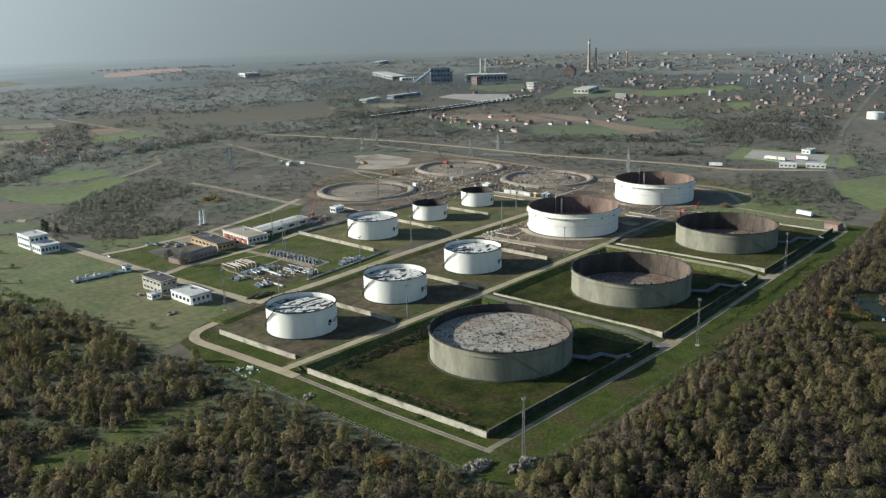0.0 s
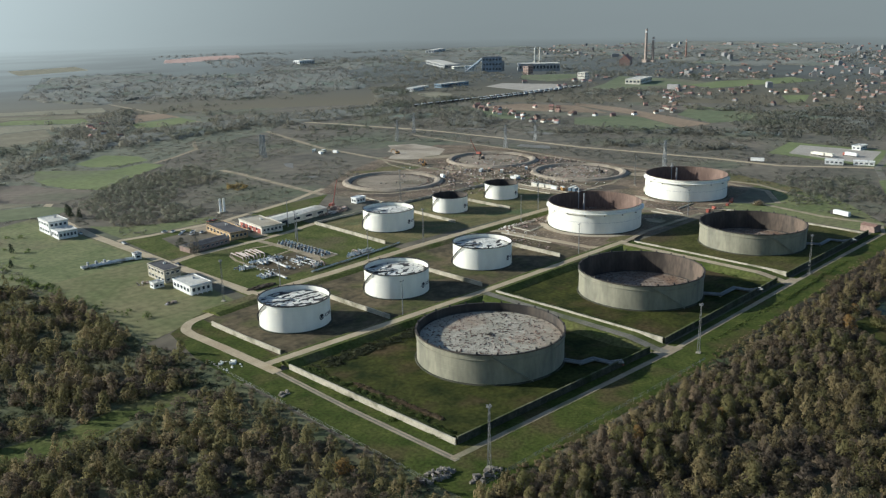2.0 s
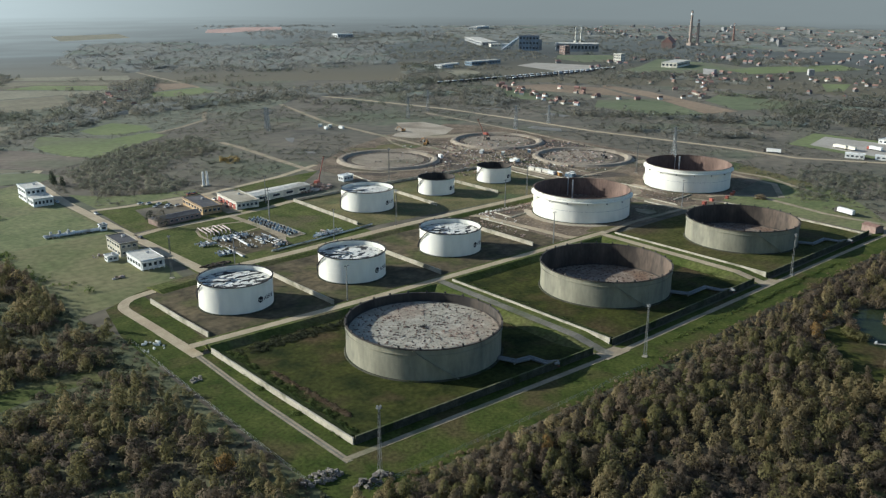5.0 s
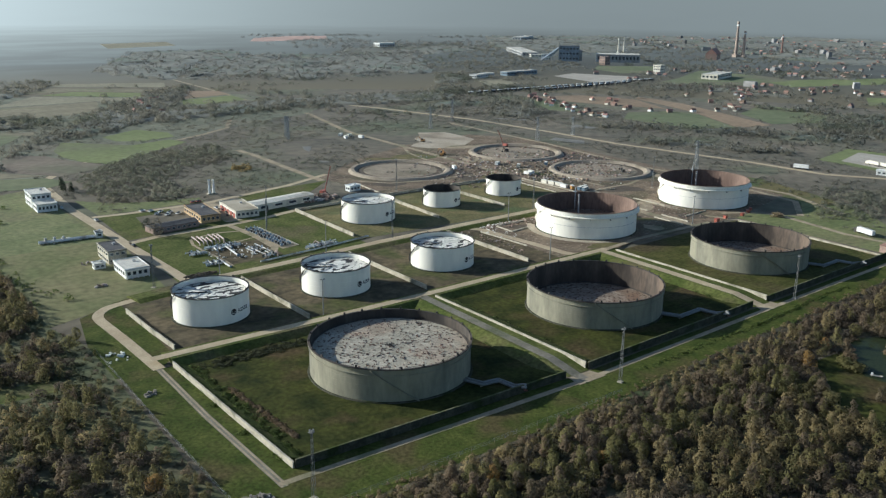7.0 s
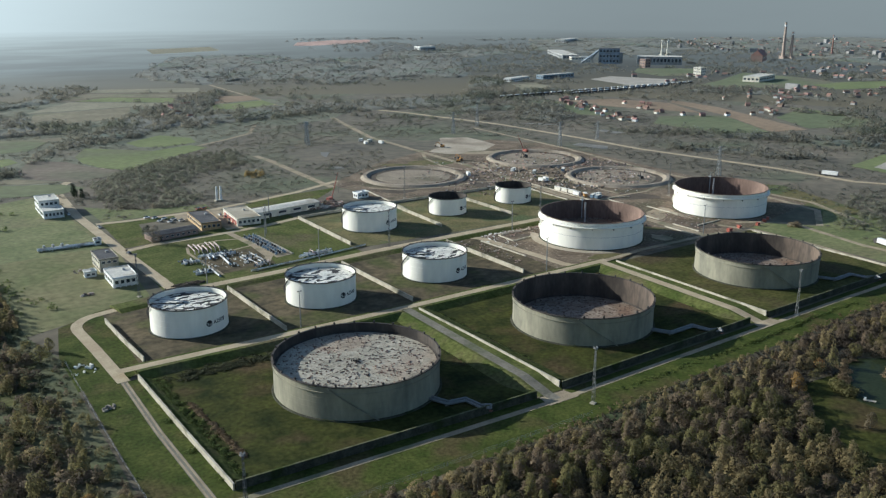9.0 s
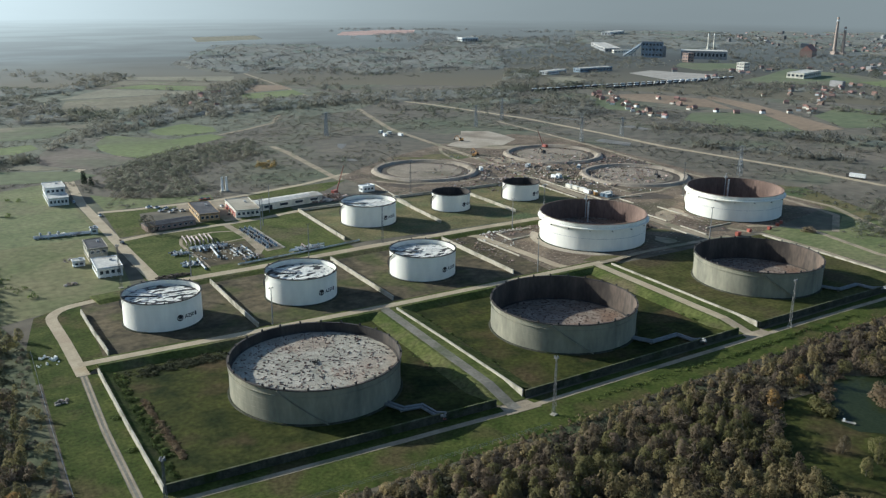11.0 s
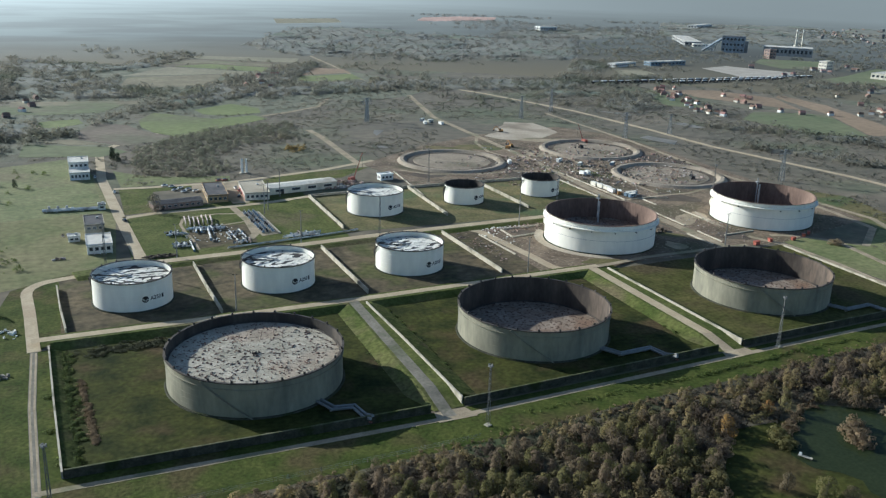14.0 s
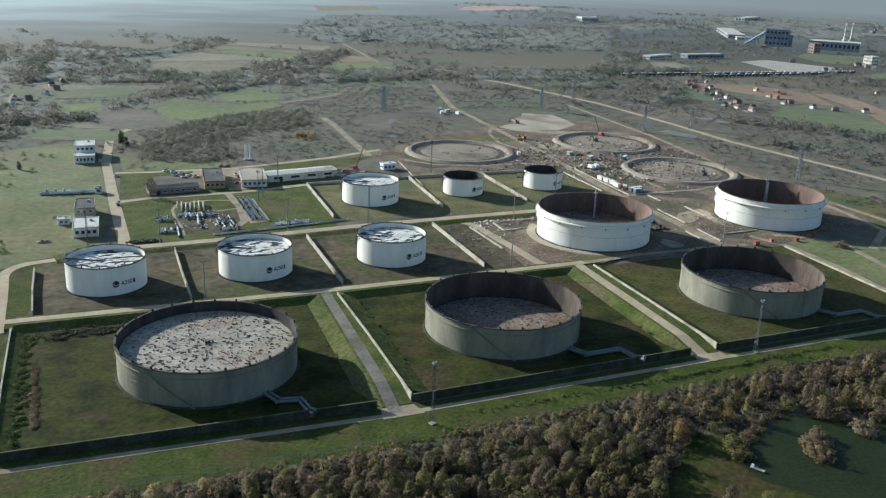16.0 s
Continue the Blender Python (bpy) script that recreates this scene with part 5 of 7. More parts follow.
# ---- vegetation ----
M_UNDER = mat("leaf_litter", (0.046, 0.042, 0.026), (0.078, 0.066, 0.042), 0.05, 0.95, fine=0.8, c=(0.055, 0.07, 0.025), bump=0.5)
M_UNDERGREEN = mat("dark_rough_grass", (0.070, 0.082, 0.034), (0.115, 0.112, 0.055), 0.04, 0.95, fine=0.5, vary=0.9, c=(0.085, 0.070, 0.042), bump=0.6)
M_LEAF = [mat("leaf_olive", (0.148, 0.139, 0.053), (0.209, 0.187, 0.076), 0.5, 0.8, fine=2.0, bump=0, rand=0.22, trans=0.5),
          mat("leaf_brown", (0.163, 0.127, 0.081), (0.228, 0.178, 0.113), 0.5, 0.85, fine=2.0, bump=0, rand=0.22, trans=0.5),
          mat("leaf_ochre", (0.300, 0.175, 0.055), (0.380, 0.235, 0.085), 0.5, 0.85, fine=2.0, bump=0, rand=0.2, trans=0.42)]
# far woods: haze put into the colour as tones paler than near leaves
M_FARWOODS = mat("far_autumn_woods", (0.213, 0.199, 0.152), (0.291, 0.268, 0.207), 0.01, 0.95, fine=0.2, c=(0.172, 0.182, 0.123), bump=0, island=0.08, trans=0.58, spec=0.2, sheen=0.2)
M_HORIZON = mat("leafless_hazed_woods", (0.215, 0.202, 0.172), (0.290, 0.268, 0.228), 0.006, 0.95, fine=0.1, c=(0.185, 0.185, 0.148), bump=0, island=0.08, trans=0.3, sheen=0.2)
M_BARK = mat("grey_bark", (0.11, 0.095, 0.075), (0.17, 0.15, 0.12), 1.5, 0.9, fine=5.0, bump=0.2)


def crown_arrays(rng, n, h, w, lobes, size, low=0.30, soft=0.5, slim=0.62):
    """Corners and normals of n small leaf clumps (triangles) on the outsides of the lobes of a crown of height h and width w."""
    cs = []
    for k in range(lobes):
        a = rng.uniform(0, 2 * math.pi)
        f = (k + rng.uniform(0.1, 0.9)) / lobes
        cz = h * (low + 0.10 + (0.80 - low) * f)
        q = rng.uniform(0.5, 1.0) * w * 0.36 * (1.1 - 0.75 * f * f)
        cs.append((q * math.cos(a), q * math.sin(a), cz, w * rng.uniform(0.17, 0.28), h * rng.uniform(0.13, 0.21)))
    cs.append((0, 0, h * (low + 0.24), w * 0.33, h * 0.24))
    cs = np.array(cs)
    g = np.random.RandomState(rng.randint(0, 10 ** 6))
    big = n * 5
    wt = cs[:, 3] * cs[:, 4]
    which = g.choice(len(cs), big, p=wt / wt.sum())
    c = cs[which]
    d = g.normal(size=(big, 3))
    d[:, 2] += 0.3
    d /= np.linalg.norm(d, axis=1)[:, None]
    rad = 1 - 0.22 * g.uniform(0, 1, big) ** 2 + 0.07 * g.normal(size=big)
    p = c[:, :3] + d * rad[:, None] * np.stack([c[:, 3], c[:, 3], c[:, 4]], 1)
    # only clumps that no other lobe hides
    keep = p[:, 2] > 0.1
    for k in range(len(cs)):
        r2 = (((p[:, 0] - cs[k, 0]) / cs[k, 3]) ** 2 + ((p[:, 1] - cs[k, 1]) / cs[k, 3]) ** 2 + ((p[:, 2] - cs[k, 2]) / cs[k, 4]) ** 2)
        keep &= (r2 > 0.72) | (which == k)
    order = np.concatenate([np.flatnonzero(keep), np.flatnonzero(~keep)])[:n]
    p, d, c = p[order], d[order], c[order]
    m = d / np.stack([c[:, 3], c[:, 3], c[:, 4]], 1)
    m /= np.linalg.norm(m, axis=1)[:, None]
    face = m + 0.26 * g.normal(size=(n, 3))
    face *= np.sign((face * m).sum(1))[:, None]
    face /= np.linalg.norm(face, axis=1)[:, None]
    up = np.array([0, 0, 1.0]) + 0.5 * d + 0.35 * g.normal(size=(n, 3))
    v = up - face * (up * face).sum(1)[:, None]
    v /= np.linalg.norm(v, axis=1)[:, None]
    u = np.cross(v, face)
    a0 = g.uniform(-0.5, 0.5, n) + np.where(g.rand(n) < 0.7, 1.571, -1.571)
    tri = []
    for k in range(3):
        a = a0 + k * 2.094 + 0.3 * g.normal(size=n)
        r = size * slim * g.uniform(0.6, 1.4, n)
        tri.append(p + u * (r * 0.72 * np.cos(a))[:, None] + v * (r * 1.3 * np.sin(a))[:, None])
    tri = np.stack(tri, 1)
    nn = (p - np.array([0, 0, h * 0.40])) / np.array([w * 0.5, w * 0.5, h * 0.5])
    nn /= np.linalg.norm(nn, axis=1)[:, None] + 0.01
    nn = (m * 0.45 + nn * 0.7) * (1 - soft) + np.array([0, 0, soft * 0.9]) + 0.05 * g.normal(size=(n, 3))
    nn /= np.linalg.norm(nn, axis=1)[:, None]
    return tri.reshape(-1, 3), np.repeat(nn, 3, axis=0)


def tri_mesh(name, verts, normals, material):
    me = bpy.data.meshes.new(name)
    n = len(verts)
    me.vertices.add(n)
    me.vertices.foreach_set("co", np.ascontiguousarray(verts, dtype=np.float32).ravel())
    me.loops.add(n)
    me.loops.foreach_set("vertex_index", np.arange(n, dtype=np.int32))
    me.polygons.add(n // 3)
    me.polygons.foreach_set("loop_start", np.arange(0, n, 3, dtype=np.int32))
    me.polygons.foreach_set("use_smooth", np.ones(n // 3, dtype=bool))
    me.update(calc_edges=True)
    me.normals_split_custom_set_from_vertices(normals)
    me.materials.append(material)
    return me


def trunk_build(rng, h, w):
    b = Build()
    b.tube([(0, 0, -0.3), (0.1, 0.05, h * 0.3), (0.0, 0.1, h * 0.6), (0.1, 0.0, h * 0.9)], [0.22, 0.17, 0.11, 0.03], 6)
    for k in range(6):
        a = rng.uniform(0, 2 * math.pi)
        z = h * rng.uniform(0.2, 0.6)
        q = w * rng.uniform(0.25, 0.42)
        b.tube([(0.05, 0.05, z), (q * 0.5 * math.cos(a), q * 0.5 * math.sin(a), z + h * 0.12), (q * math.cos(a), q * math.sin(a), z + h * 0.26)], [0.09, 0.06, 0.02], 4)
    return b


rng = random.Random(7)
TREE_FORMS = []
for k in range(7):
    h, w = (rng.uniform(5.0, 6.6), rng.uniform(5.4, 7.2)) if k % 3 else (rng.uniform(7.0, 8.6), rng.uniform(4.2, 5.2))
    TREE_FORMS.append((trunk_build(rng, h, w).mesh("trunk", M_BARK), crown_arrays(rng, 800, h, w, 13, 0.42, 0.06, 0.34)))
CROWNS = {}
ROUNDF = [crown_arrays(random.Random(20 + k), 330, rng.uniform(4.6, 6.4), rng.uniform(5.6, 7.8), 12, 0.62, 0.0, 0.36) for k in range(7)]
SLIMF = [crown_arrays(random.Random(30 + k), 300, rng.uniform(6.8, 9.0), rng.uniform(3.8, 5.2), 12, 0.56, 0.04, 0.32) for k in range(7)]
TWIGF = [crown_arrays(random.Random(50 + k), 210, rng.uniform(2.6, 4.0), rng.uniform(5.4, 7.4), 11, 0.64, 0.0, 0.42) for k in range(6)]


def inside(poly, x, y):
    c = False
    for (x0, y0), (x1, y1) in zip(poly, poly[1:] + poly[:1]):
        if (y0 > y) != (y1 > y) and x < (x1 - x0) * (y - y0) / (y1 - y0) + x0:
            c = not c
    return c


POND = [(256, -42), (265, -48), (281, -54), (312, -62), (345, -78), (380, -120), (300, -165), (238, -130), (226, -92), (229, -86), (226, -80), (220, -75), (219, -66), (228, -57), (236, -51), (246, -44)]
POND_MEADOW = [(250, -41), (236, -47), (214, -46), (203, -55), (190, -68), (178, -84), (176, -104), (196, -122), (240, -135), (232, -95)]
WOOD_RIGHT = [(-60, -60), (-22, -30), (50, -31), (128, -24), (190, -17), (262, -13), (345, -6), (430, 0), (560, 20), (640, -120), (420, -330), (150, -330), (-40, -200)]
WOOD_LEFT = [(-22, -30), (-60, -60), (-40, -200), (-330, -120), (-330, 260), (-200, 420), (-120, 420), (-60, 330), (-36, 260), (-34, 172), (-26, 140), (-26, 20)]
GLADE = [(-122, 93), (-111, 94), (-87, 96), (-71, 102), (-48, 101), (-44, 111), (-65, 116), (-83, 111), (-94, 109), (-120, 112)]


def wood_points(poly, step, rng, holes, density):
    xs, ys = [p[0] for p in poly], [p[1] for p in poly]
    out = []
    y = min(ys)
    while y < max(ys):
        x = min(xs)
        while x < max(xs):
            px, py = x + rng.uniform(-0.5, 0.5) * step, y + rng.uniform(-0.5, 0.5) * step
            x += step
            if inside(poly, px, py) and not any(inside(hh, px, py) for hh in holes):
                k = noise.noise(Vector((px * 0.022, py * 0.022, 3.3))) * 0.5 + 0.5
                if rng.random() < density * (0.45 + 1.1 * k):
                    out.append((px, py))
        y += step
    return out


def edge_size(x, y):
    """Trees are low along the fence and the track and grow taller inside the wood."""
    if -50 < y < 5 and -20 < x < 400:
        return max(0.45, min(1.0, 0.5 + (-25 - y + max(0.0, x - 150) * 0.08) / 22))
    if -45 < x < -20 and y > -30:
        return max(0.5, min(1.0, 0.5 + (-28 - x) / 22))
    return 1.0


def wood_stuff(name, pts, rng, material, size, label, tris=700, big=1.0, forms=None):
    """Many trees in one mesh."""
    forms = forms or [f[1] for f in TREE_FORMS]
    vs, ns = [], []
    for px, py in pts:
        f = forms[rng.randrange(len(forms))]
        k = min(tris, len(f[0]) // 3) * 3
        a, s = rng.uniform(0, 6.28), size * rng.choice((rng.uniform(0.35, 0.75), rng.uniform(0.7, 1.1), rng.uniform(0.8, 1.3))) * edge_size(px, py)
        c_, s_ = math.cos(a) * s, math.sin(a) * s
        q = f[0][:k]
        vs.append(np.stack([q[:, 0] * c_ - q[:, 1] * s_ + px, q[:, 0] * s_ + q[:, 1] * c_ + py, q[:, 2] * s * rng.uniform(0.8, 1.1)], 1))
        o = f[1][:k]
        ns.append(np.stack([o[:, 0] * c_ - o[:, 1] * s_, o[:, 0] * s_ + o[:, 1] * c_, o[:, 2] * s], 1) / s)
    return tagged(new(name, tri_mesh(name, np.concatenate(vs), np.concatenate(ns), material)), label, "trees", "", "stuff")


rng = random.Random(11)
patch("wood_floor_right", WOOD_RIGHT, 0.06, M_UNDER, "brown leaf litter and undergrowth")
patch("wood_floor_left", WOOD_LEFT, 0.05, M_UNDERGREEN, "dark grass and undergrowth between shrubs")
# the darker basin grass paints in the trees' shade on this bank
patch("pond_meadow", POND_MEADOW, 0.075, M_BASIN, "green grass on the pond's bank, darkened for tree shade")
patch("glade", GLADE, 0.09, M_GRASS, "small green glade in the wood")
right = wood_points(WOOD_RIGHT, 3.9, rng, [POND, POND_MEADOW], 0.86)
FRONT_WOOD = [(-140, 82), (-124, 84), (-99, 92), (-78, 88), (-58, 84), (-38, 82), (-28, 70), (-28, 40), (-28, 0), (-24, -32), (-60, -60), (-150, -20), (-175, 40)]
left = wood_points(FRONT_WOOD, 3.9, rng, [GLADE], 0.9)
left += [(x, y) for x, y in wood_points(WOOD_LEFT, 4.0, rng, [GLADE, FRONT_WOOD], 0.8) if noise.noise(Vector((x * 0.045, y * 0.045, 6.1))) + 0.6 * noise.noise(Vector((x * 0.12, y * 0.12, 2.2))) > -0.22 + rng.uniform(-0.15, 0.15)]


def thin_out(pts):
    """The wood is dense beside the basins and thins out away from them."""
    out = []
    for x, y in pts:
        a = ((x + 135) * 214 + (y - 93) * 186) / 283
        c = ((x + 135) * 154 - (y - 93) * 60) / 165
        if (a > -18 and c > -18 and y > -138 and x < 460) or rng.random() < 0.10:
            out.append((x, y))
    return out


right, left = thin_out(right), thin_out(left)


def near_camera_side(p):
    """A stretch of the plan along the foot of the woods."""
    return -62 < p[1] < 10 and -15 < p[0] < 190


singles = [p for p in right if near_camera_side(p)][:280]
rest_r = [p for p in right if p not in set(singles)]
for i, (px, py) in enumerate(singles):
    k = rng.randrange(len(TREE_FORMS))
    m = rng.choices((0, 1, 2), (0.52, 0.475, 0.005))[0]
    if (k, m) not in CROWNS:
        CROWNS[(k, m)] = tri_mesh("crown", *TREE_FORMS[k][1], M_LEAF[m])
    s = rng.uniform(0.6, 1.15) * edge_size(px, py)
    ob = thing("tree", ("olive green", "brown half-bare", "yellow ochre")[m] + " autumn tree in the wood by the fence", "tree", px, py, 0, rng.uniform(0, 360), "trees by the fence")
    ob.scale = (s, s, s * rng.uniform(0.85, 1.1))
    part("trunk", TREE_FORMS[k][0], M_BARK, ob)
    part("crown", CROWNS[(k, m)], M_LEAF[m], ob)
WOODS = [("olive", mat("olive_leaves", (0.155, 0.139, 0.058), (0.216, 0.187, 0.082), 0.06, 0.85, fine=0.5, bump=0, island=0.09, trans=0.5), ROUNDF + ROUNDF + SLIMF),
         ("brown", mat("brown_leaves", (0.156, 0.119, 0.078), (0.218, 0.171, 0.110), 0.06, 0.85, fine=0.5, bump=0, island=0.09, trans=0.5), ROUNDF + SLIMF + TWIGF),
         ("tan", mat("tan_leaves", (0.225, 0.180, 0.085), (0.298, 0.238, 0.120), 0.06, 0.85, fine=0.5, bump=0, island=0.09, trans=0.5), SLIMF + ROUNDF),
         ("dark", mat("dark_twigs", (0.104, 0.082, 0.059), (0.150, 0.119, 0.086), 0.06, 0.85, fine=0.5, bump=0, island=0.09, trans=0.5), TWIGF)]


def mixed_wood(name, pts, weights, size, label):
    """A wood of four kinds of trees that stand in loose groups."""
    groups = [[] for _ in WOODS]
    for x, y in pts:
        k = noise.noise(Vector((x * 0.022, y * 0.022, 8.0))) * 1.5 + rng.uniform(-0.55, 0.55)
        w = [a * math.exp(s * k * 2.0) for a, s in zip(weights, (0.6, -0.4, 1.2, -1.2))]
        groups[rng.choices(range(4), w)[0]].append((x, y))
    for (tone, m, forms), g in zip(WOODS, groups):
        wood_stuff(name + "_" + tone, g, rng, m, size, tone + " trees and shrubs of " + label, 315, forms=forms)


mixed_wood("wood_by_pond", rest_r, (0.28, 0.30, 0.24, 0.22), 0.98, "the dense autumn wood round the pond")
mixed_wood("wood_by_track", left, (0.46, 0.22, 0.06, 0.26), 0.98, "the scrub wood beside the track")
UNDERF = [crown_arrays(random.Random(120 + k), 30, 1.2, 4.6, 4, 0.8, 0.0, 0.7) for k in range(5)]
low_scrub = thin_out(wood_points(WOOD_LEFT, 3.6, rng, [GLADE, FRONT_WOOD], 0.9))
low_brush = thin_out(wood_points(WOOD_RIGHT, 4.0, rng, [POND, POND_MEADOW], 0.9) + wood_points(FRONT_WOOD, 4.0, rng, [GLADE], 0.9))
M_LOWSCRUB = mat("low_olive_scrub", (0.075, 0.085, 0.040), (0.115, 0.112, 0.060), 0.04, 0.9, fine=0.4, c=(0.135, 0.105, 0.066), bump=0, island=0.15, trans=0.5)
M_BRUSH = mat("brown_undergrowth", (0.072, 0.060, 0.042), (0.108, 0.090, 0.060), 0.04, 0.9, fine=0.4, c=(0.085, 0.088, 0.045), bump=0, island=0.15, trans=0.3)
low_brush += wood_points([(-14, -28), (50, -29), (128, -23), (190, -17), (262, -13), (345, -6), (345, -22), (262, -32), (190, -38), (128, -45), (50, -50), (-30, -50)], 2.1, rng, [POND, POND_MEADOW], 0.95)
wood_stuff("low_brush", low_brush, rng, M_BRUSH, 1.1, "low brown undergrowth of the wood", 30, forms=UNDERF)
wood_stuff("low_scrub", low_scrub, rng, M_LOWSCRUB, 1.0, "low olive and brown scrub between the trees", 30, forms=UNDERF)
struct("water_pond", Build().slab(POND, 0.0, 0.12), M_WATER, "still dark green pond among the trees", "water")

# ---- fields and far roads ----
M_FIELDG = mat("young_green_crop", (0.121, 0.147, 0.045), (0.167, 0.189, 0.067), 0.015, 0.95, fine=0.15, c=(0.127, 0.132, 0.062), bump=0.3, spec=0.2, sheen=0.04)
M_FIELDB = mat("ploughed_field", (0.200, 0.138, 0.082), (0.265, 0.188, 0.116), 0.01, 0.95, fine=0.15, bump=0.3, spec=0.2, sheen=0.05)
M_FIELDP = mat("stubble_field", (0.195, 0.178, 0.116), (0.250, 0.228, 0.152), 0.02, 0.95, fine=0.15, bump=0.3, spec=0.2, sheen=0.03)
M_FIELDR = mat("reddish_bare_field", (0.36, 0.22, 0.17), (0.44, 0.28, 0.22), 0.01, 0.95, fine=0.15, bump=0.3, spec=0.2, sheen=0.1)
M_FIELDT = mat("dry_tan_pasture", (0.160, 0.140, 0.088), (0.215, 0.188, 0.118), 0.02, 0.95, fine=0.1, c=(0.118, 0.132, 0.062), bump=0.3, spec=0.2, sheen=0.03)
M_FIELDD = mat("dull_green_grass", (0.101, 0.121, 0.052), (0.139, 0.150, 0.071), 0.015, 0.95, fine=0.1, c=(0.138, 0.125, 0.075), bump=0.3, spec=0.2, sheen=0.04)
M_FIELDU = mat("umber_plough_land", (0.136, 0.108, 0.077), (0.184, 0.146, 0.106), 0.02, 0.95, fine=0.15, c=(0.121, 0.116, 0.068), bump=0.4, spec=0.2, sheen=0.04)
M_MARSH = mat("marsh_water", (0.17, 0.158, 0.130), (0.22, 0.205, 0.175), 0.05, 0.5, fine=0.5, bump=0.03, spec=0.15)
M_CONCRETE = mat("pale_concrete_lot", (0.33, 0.30, 0.25), (0.41, 0.375, 0.315), 0.05, 0.9, fine=0.5, bump=0.1)
FIELDS = [
    ("field_green", [(77, 645), (95, 692), (148, 640), (190, 655), (200, 630), (167, 605), (119, 564), (102, 550), (84, 577), (76, 609)], M_FIELDG, "bright green crop field"),
    ("field_brown", [(18, 590), (38, 645), (65, 622), (72, 597), (97, 548), (86, 534), (54, 520), (21, 556)], M_FIELDU, "brown ploughed field"),
    ("field_green_narrow", [(138, 704), (182, 738), (205, 701), (201, 670), (163, 658), (142, 672)], M_FIELDG, "narrow green meadow before a wood"),
    ("field_green_west", [(-11, 657), (23, 668), (27, 641), (3, 617), (-14, 629)], M_FIELDG, "small green meadow"),
    ("field_tan_west", [(-12, 557), (14, 560), (43, 528), (13, 534)], M_FIELDT, "dry tan grass strip"),
    ("field_green_house", [(-22, 546), (10, 531), (42, 518), (56, 493), (34, 478), (-25, 492)], M_FIELDD, "rough green meadow behind the office block"),
    ("field_pale_west", [(-64, 764), (-10, 785), (70, 781), (72, 755), (45, 704), (-8, 698), (-60, 714)], M_FIELDD, "wide dull green pasture"),
    ("field_tan_band_across", [(-40, 795), (89, 778), (84, 755), (-40, 757)], M_FIELDT, "narrow tan strip across the pasture"),
    ("pasture_road", [(1389, 941), (1389, 784), (1357, 708), (1190, 707), (1089, 803), (1210, 847)], M_FIELDD, "dull green pasture by a pale shed"),
    ("pasture_factory", [(1289, 1130), (1391, 1060), (1257, 947), (1191, 972), (1218, 1070)], M_FIELDD, "dull green pasture before the factory"),
    ("pasture_village", [(981, 534), (979, 477), (962, 402), (962, 500)], M_FIELDG, "narrow green pasture behind the village"),
    ("pasture_town", [(1203, 483), (1235, 452), (1135, 412), (1102, 422)], M_FIELDG, "small bright green pasture before the town"),
    ("stubble_rail", [(855, 994), (906, 991), (892, 931), (811, 899)], M_FIELDP, "pale stubble strip beside the railway"),
    ("field_strip_low", [(77, 908), (94, 1000), (218, 1014), (198, 928), (151, 893), (116, 886)], M_FIELDT, "dull brown and olive field strip"),
    ("field_strip_pale", [(86, 1014), (160, 1121), (285, 1029), (264, 1003), (219, 1021)], M_FIELDP, "pale stubble strip"),
    ("field_strip_green", [(168, 1128), (223, 1156), (303, 1095), (286, 1036), (229, 1085)], M_FIELDG, "green crop strip"),
    ("field_strip_brown", [(154, 1161), (206, 1226), (347, 1123), (304, 1102), (224, 1165)], M_FIELDT, "brown stubble strip"),
    ("field_strip_top", [(194, 1254), (219, 1291), (383, 1227), (362, 1156)], M_FIELDP, "pale stubble strip before a wood"),
    ("field_far_green", [(306, 927), (322, 977), (403, 997), (401, 942), (354, 916)], M_FIELDG, "narrow green field by a track"),
    ("field_far_brown", [(327, 990), (367, 1090), (409, 1063), (407, 1011)], M_FIELDB, "brown field by a track"),
    ("field_haze_d", [(560, 2160), (760, 2220), (800, 2420), (600, 2380)], M_FIELDP, "pale stubble field in the haze"),
    ("field_red", [(1034, 2342), (1126, 2519), (1291, 2598), (1418, 2563), (1323, 2388), (1080, 2310)], M_FIELDR, "long reddish bare field"),
    ("field_village", [(774, 755), (848, 734), (878, 650), (830, 552), (806, 609), (776, 675)], M_FIELDB, "brown ploughed field behind village houses"),
    ("field_village_long", [(910, 676), (898, 581), (815, 382), (766, 393), (837, 518), (884, 655)], M_FIELDB, "long brown ploughed field"),
    ("field_village_green", [(955, 501), (959, 396), (890, 360), (825, 388), (873, 469)], M_FIELDD, "dull green field beside plough land"),
    ("field_village_low", [(832, 515), (761, 390), (715, 417), (704, 513), (760, 557), (808, 536)], M_FIELDD, "green field in front of the village"),
    ("field_small_green", [(755, 755), (751, 697), (718, 593), (686, 615), (696, 713)], M_FIELDD, "small green field near the highway"),
    ("field_right", [(480, 18), (521, 56), (578, 84), (640, 60), (560, -10)], M_FIELDG, "bright green field behind a wood"),
    ("lot_green", [(640, 108), (652, 222), (735, 240), (745, 128), (680, 95)], M_FIELDG, "green verge round a lorry park"),
    ("field_far_a", [(1250, 640), (1500, 560), (1560, 640), (1300, 740)], M_FIELDG, "green field by the town"),
]
M_PLAINW = mat("green_grey_pasture", (0.116, 0.122, 0.076), (0.162, 0.158, 0.104), 0.015, 0.95, fine=0.09, vary=0.8, c=(0.150, 0.132, 0.090), bump=0.4, spec=0.2, sheen=0.05)
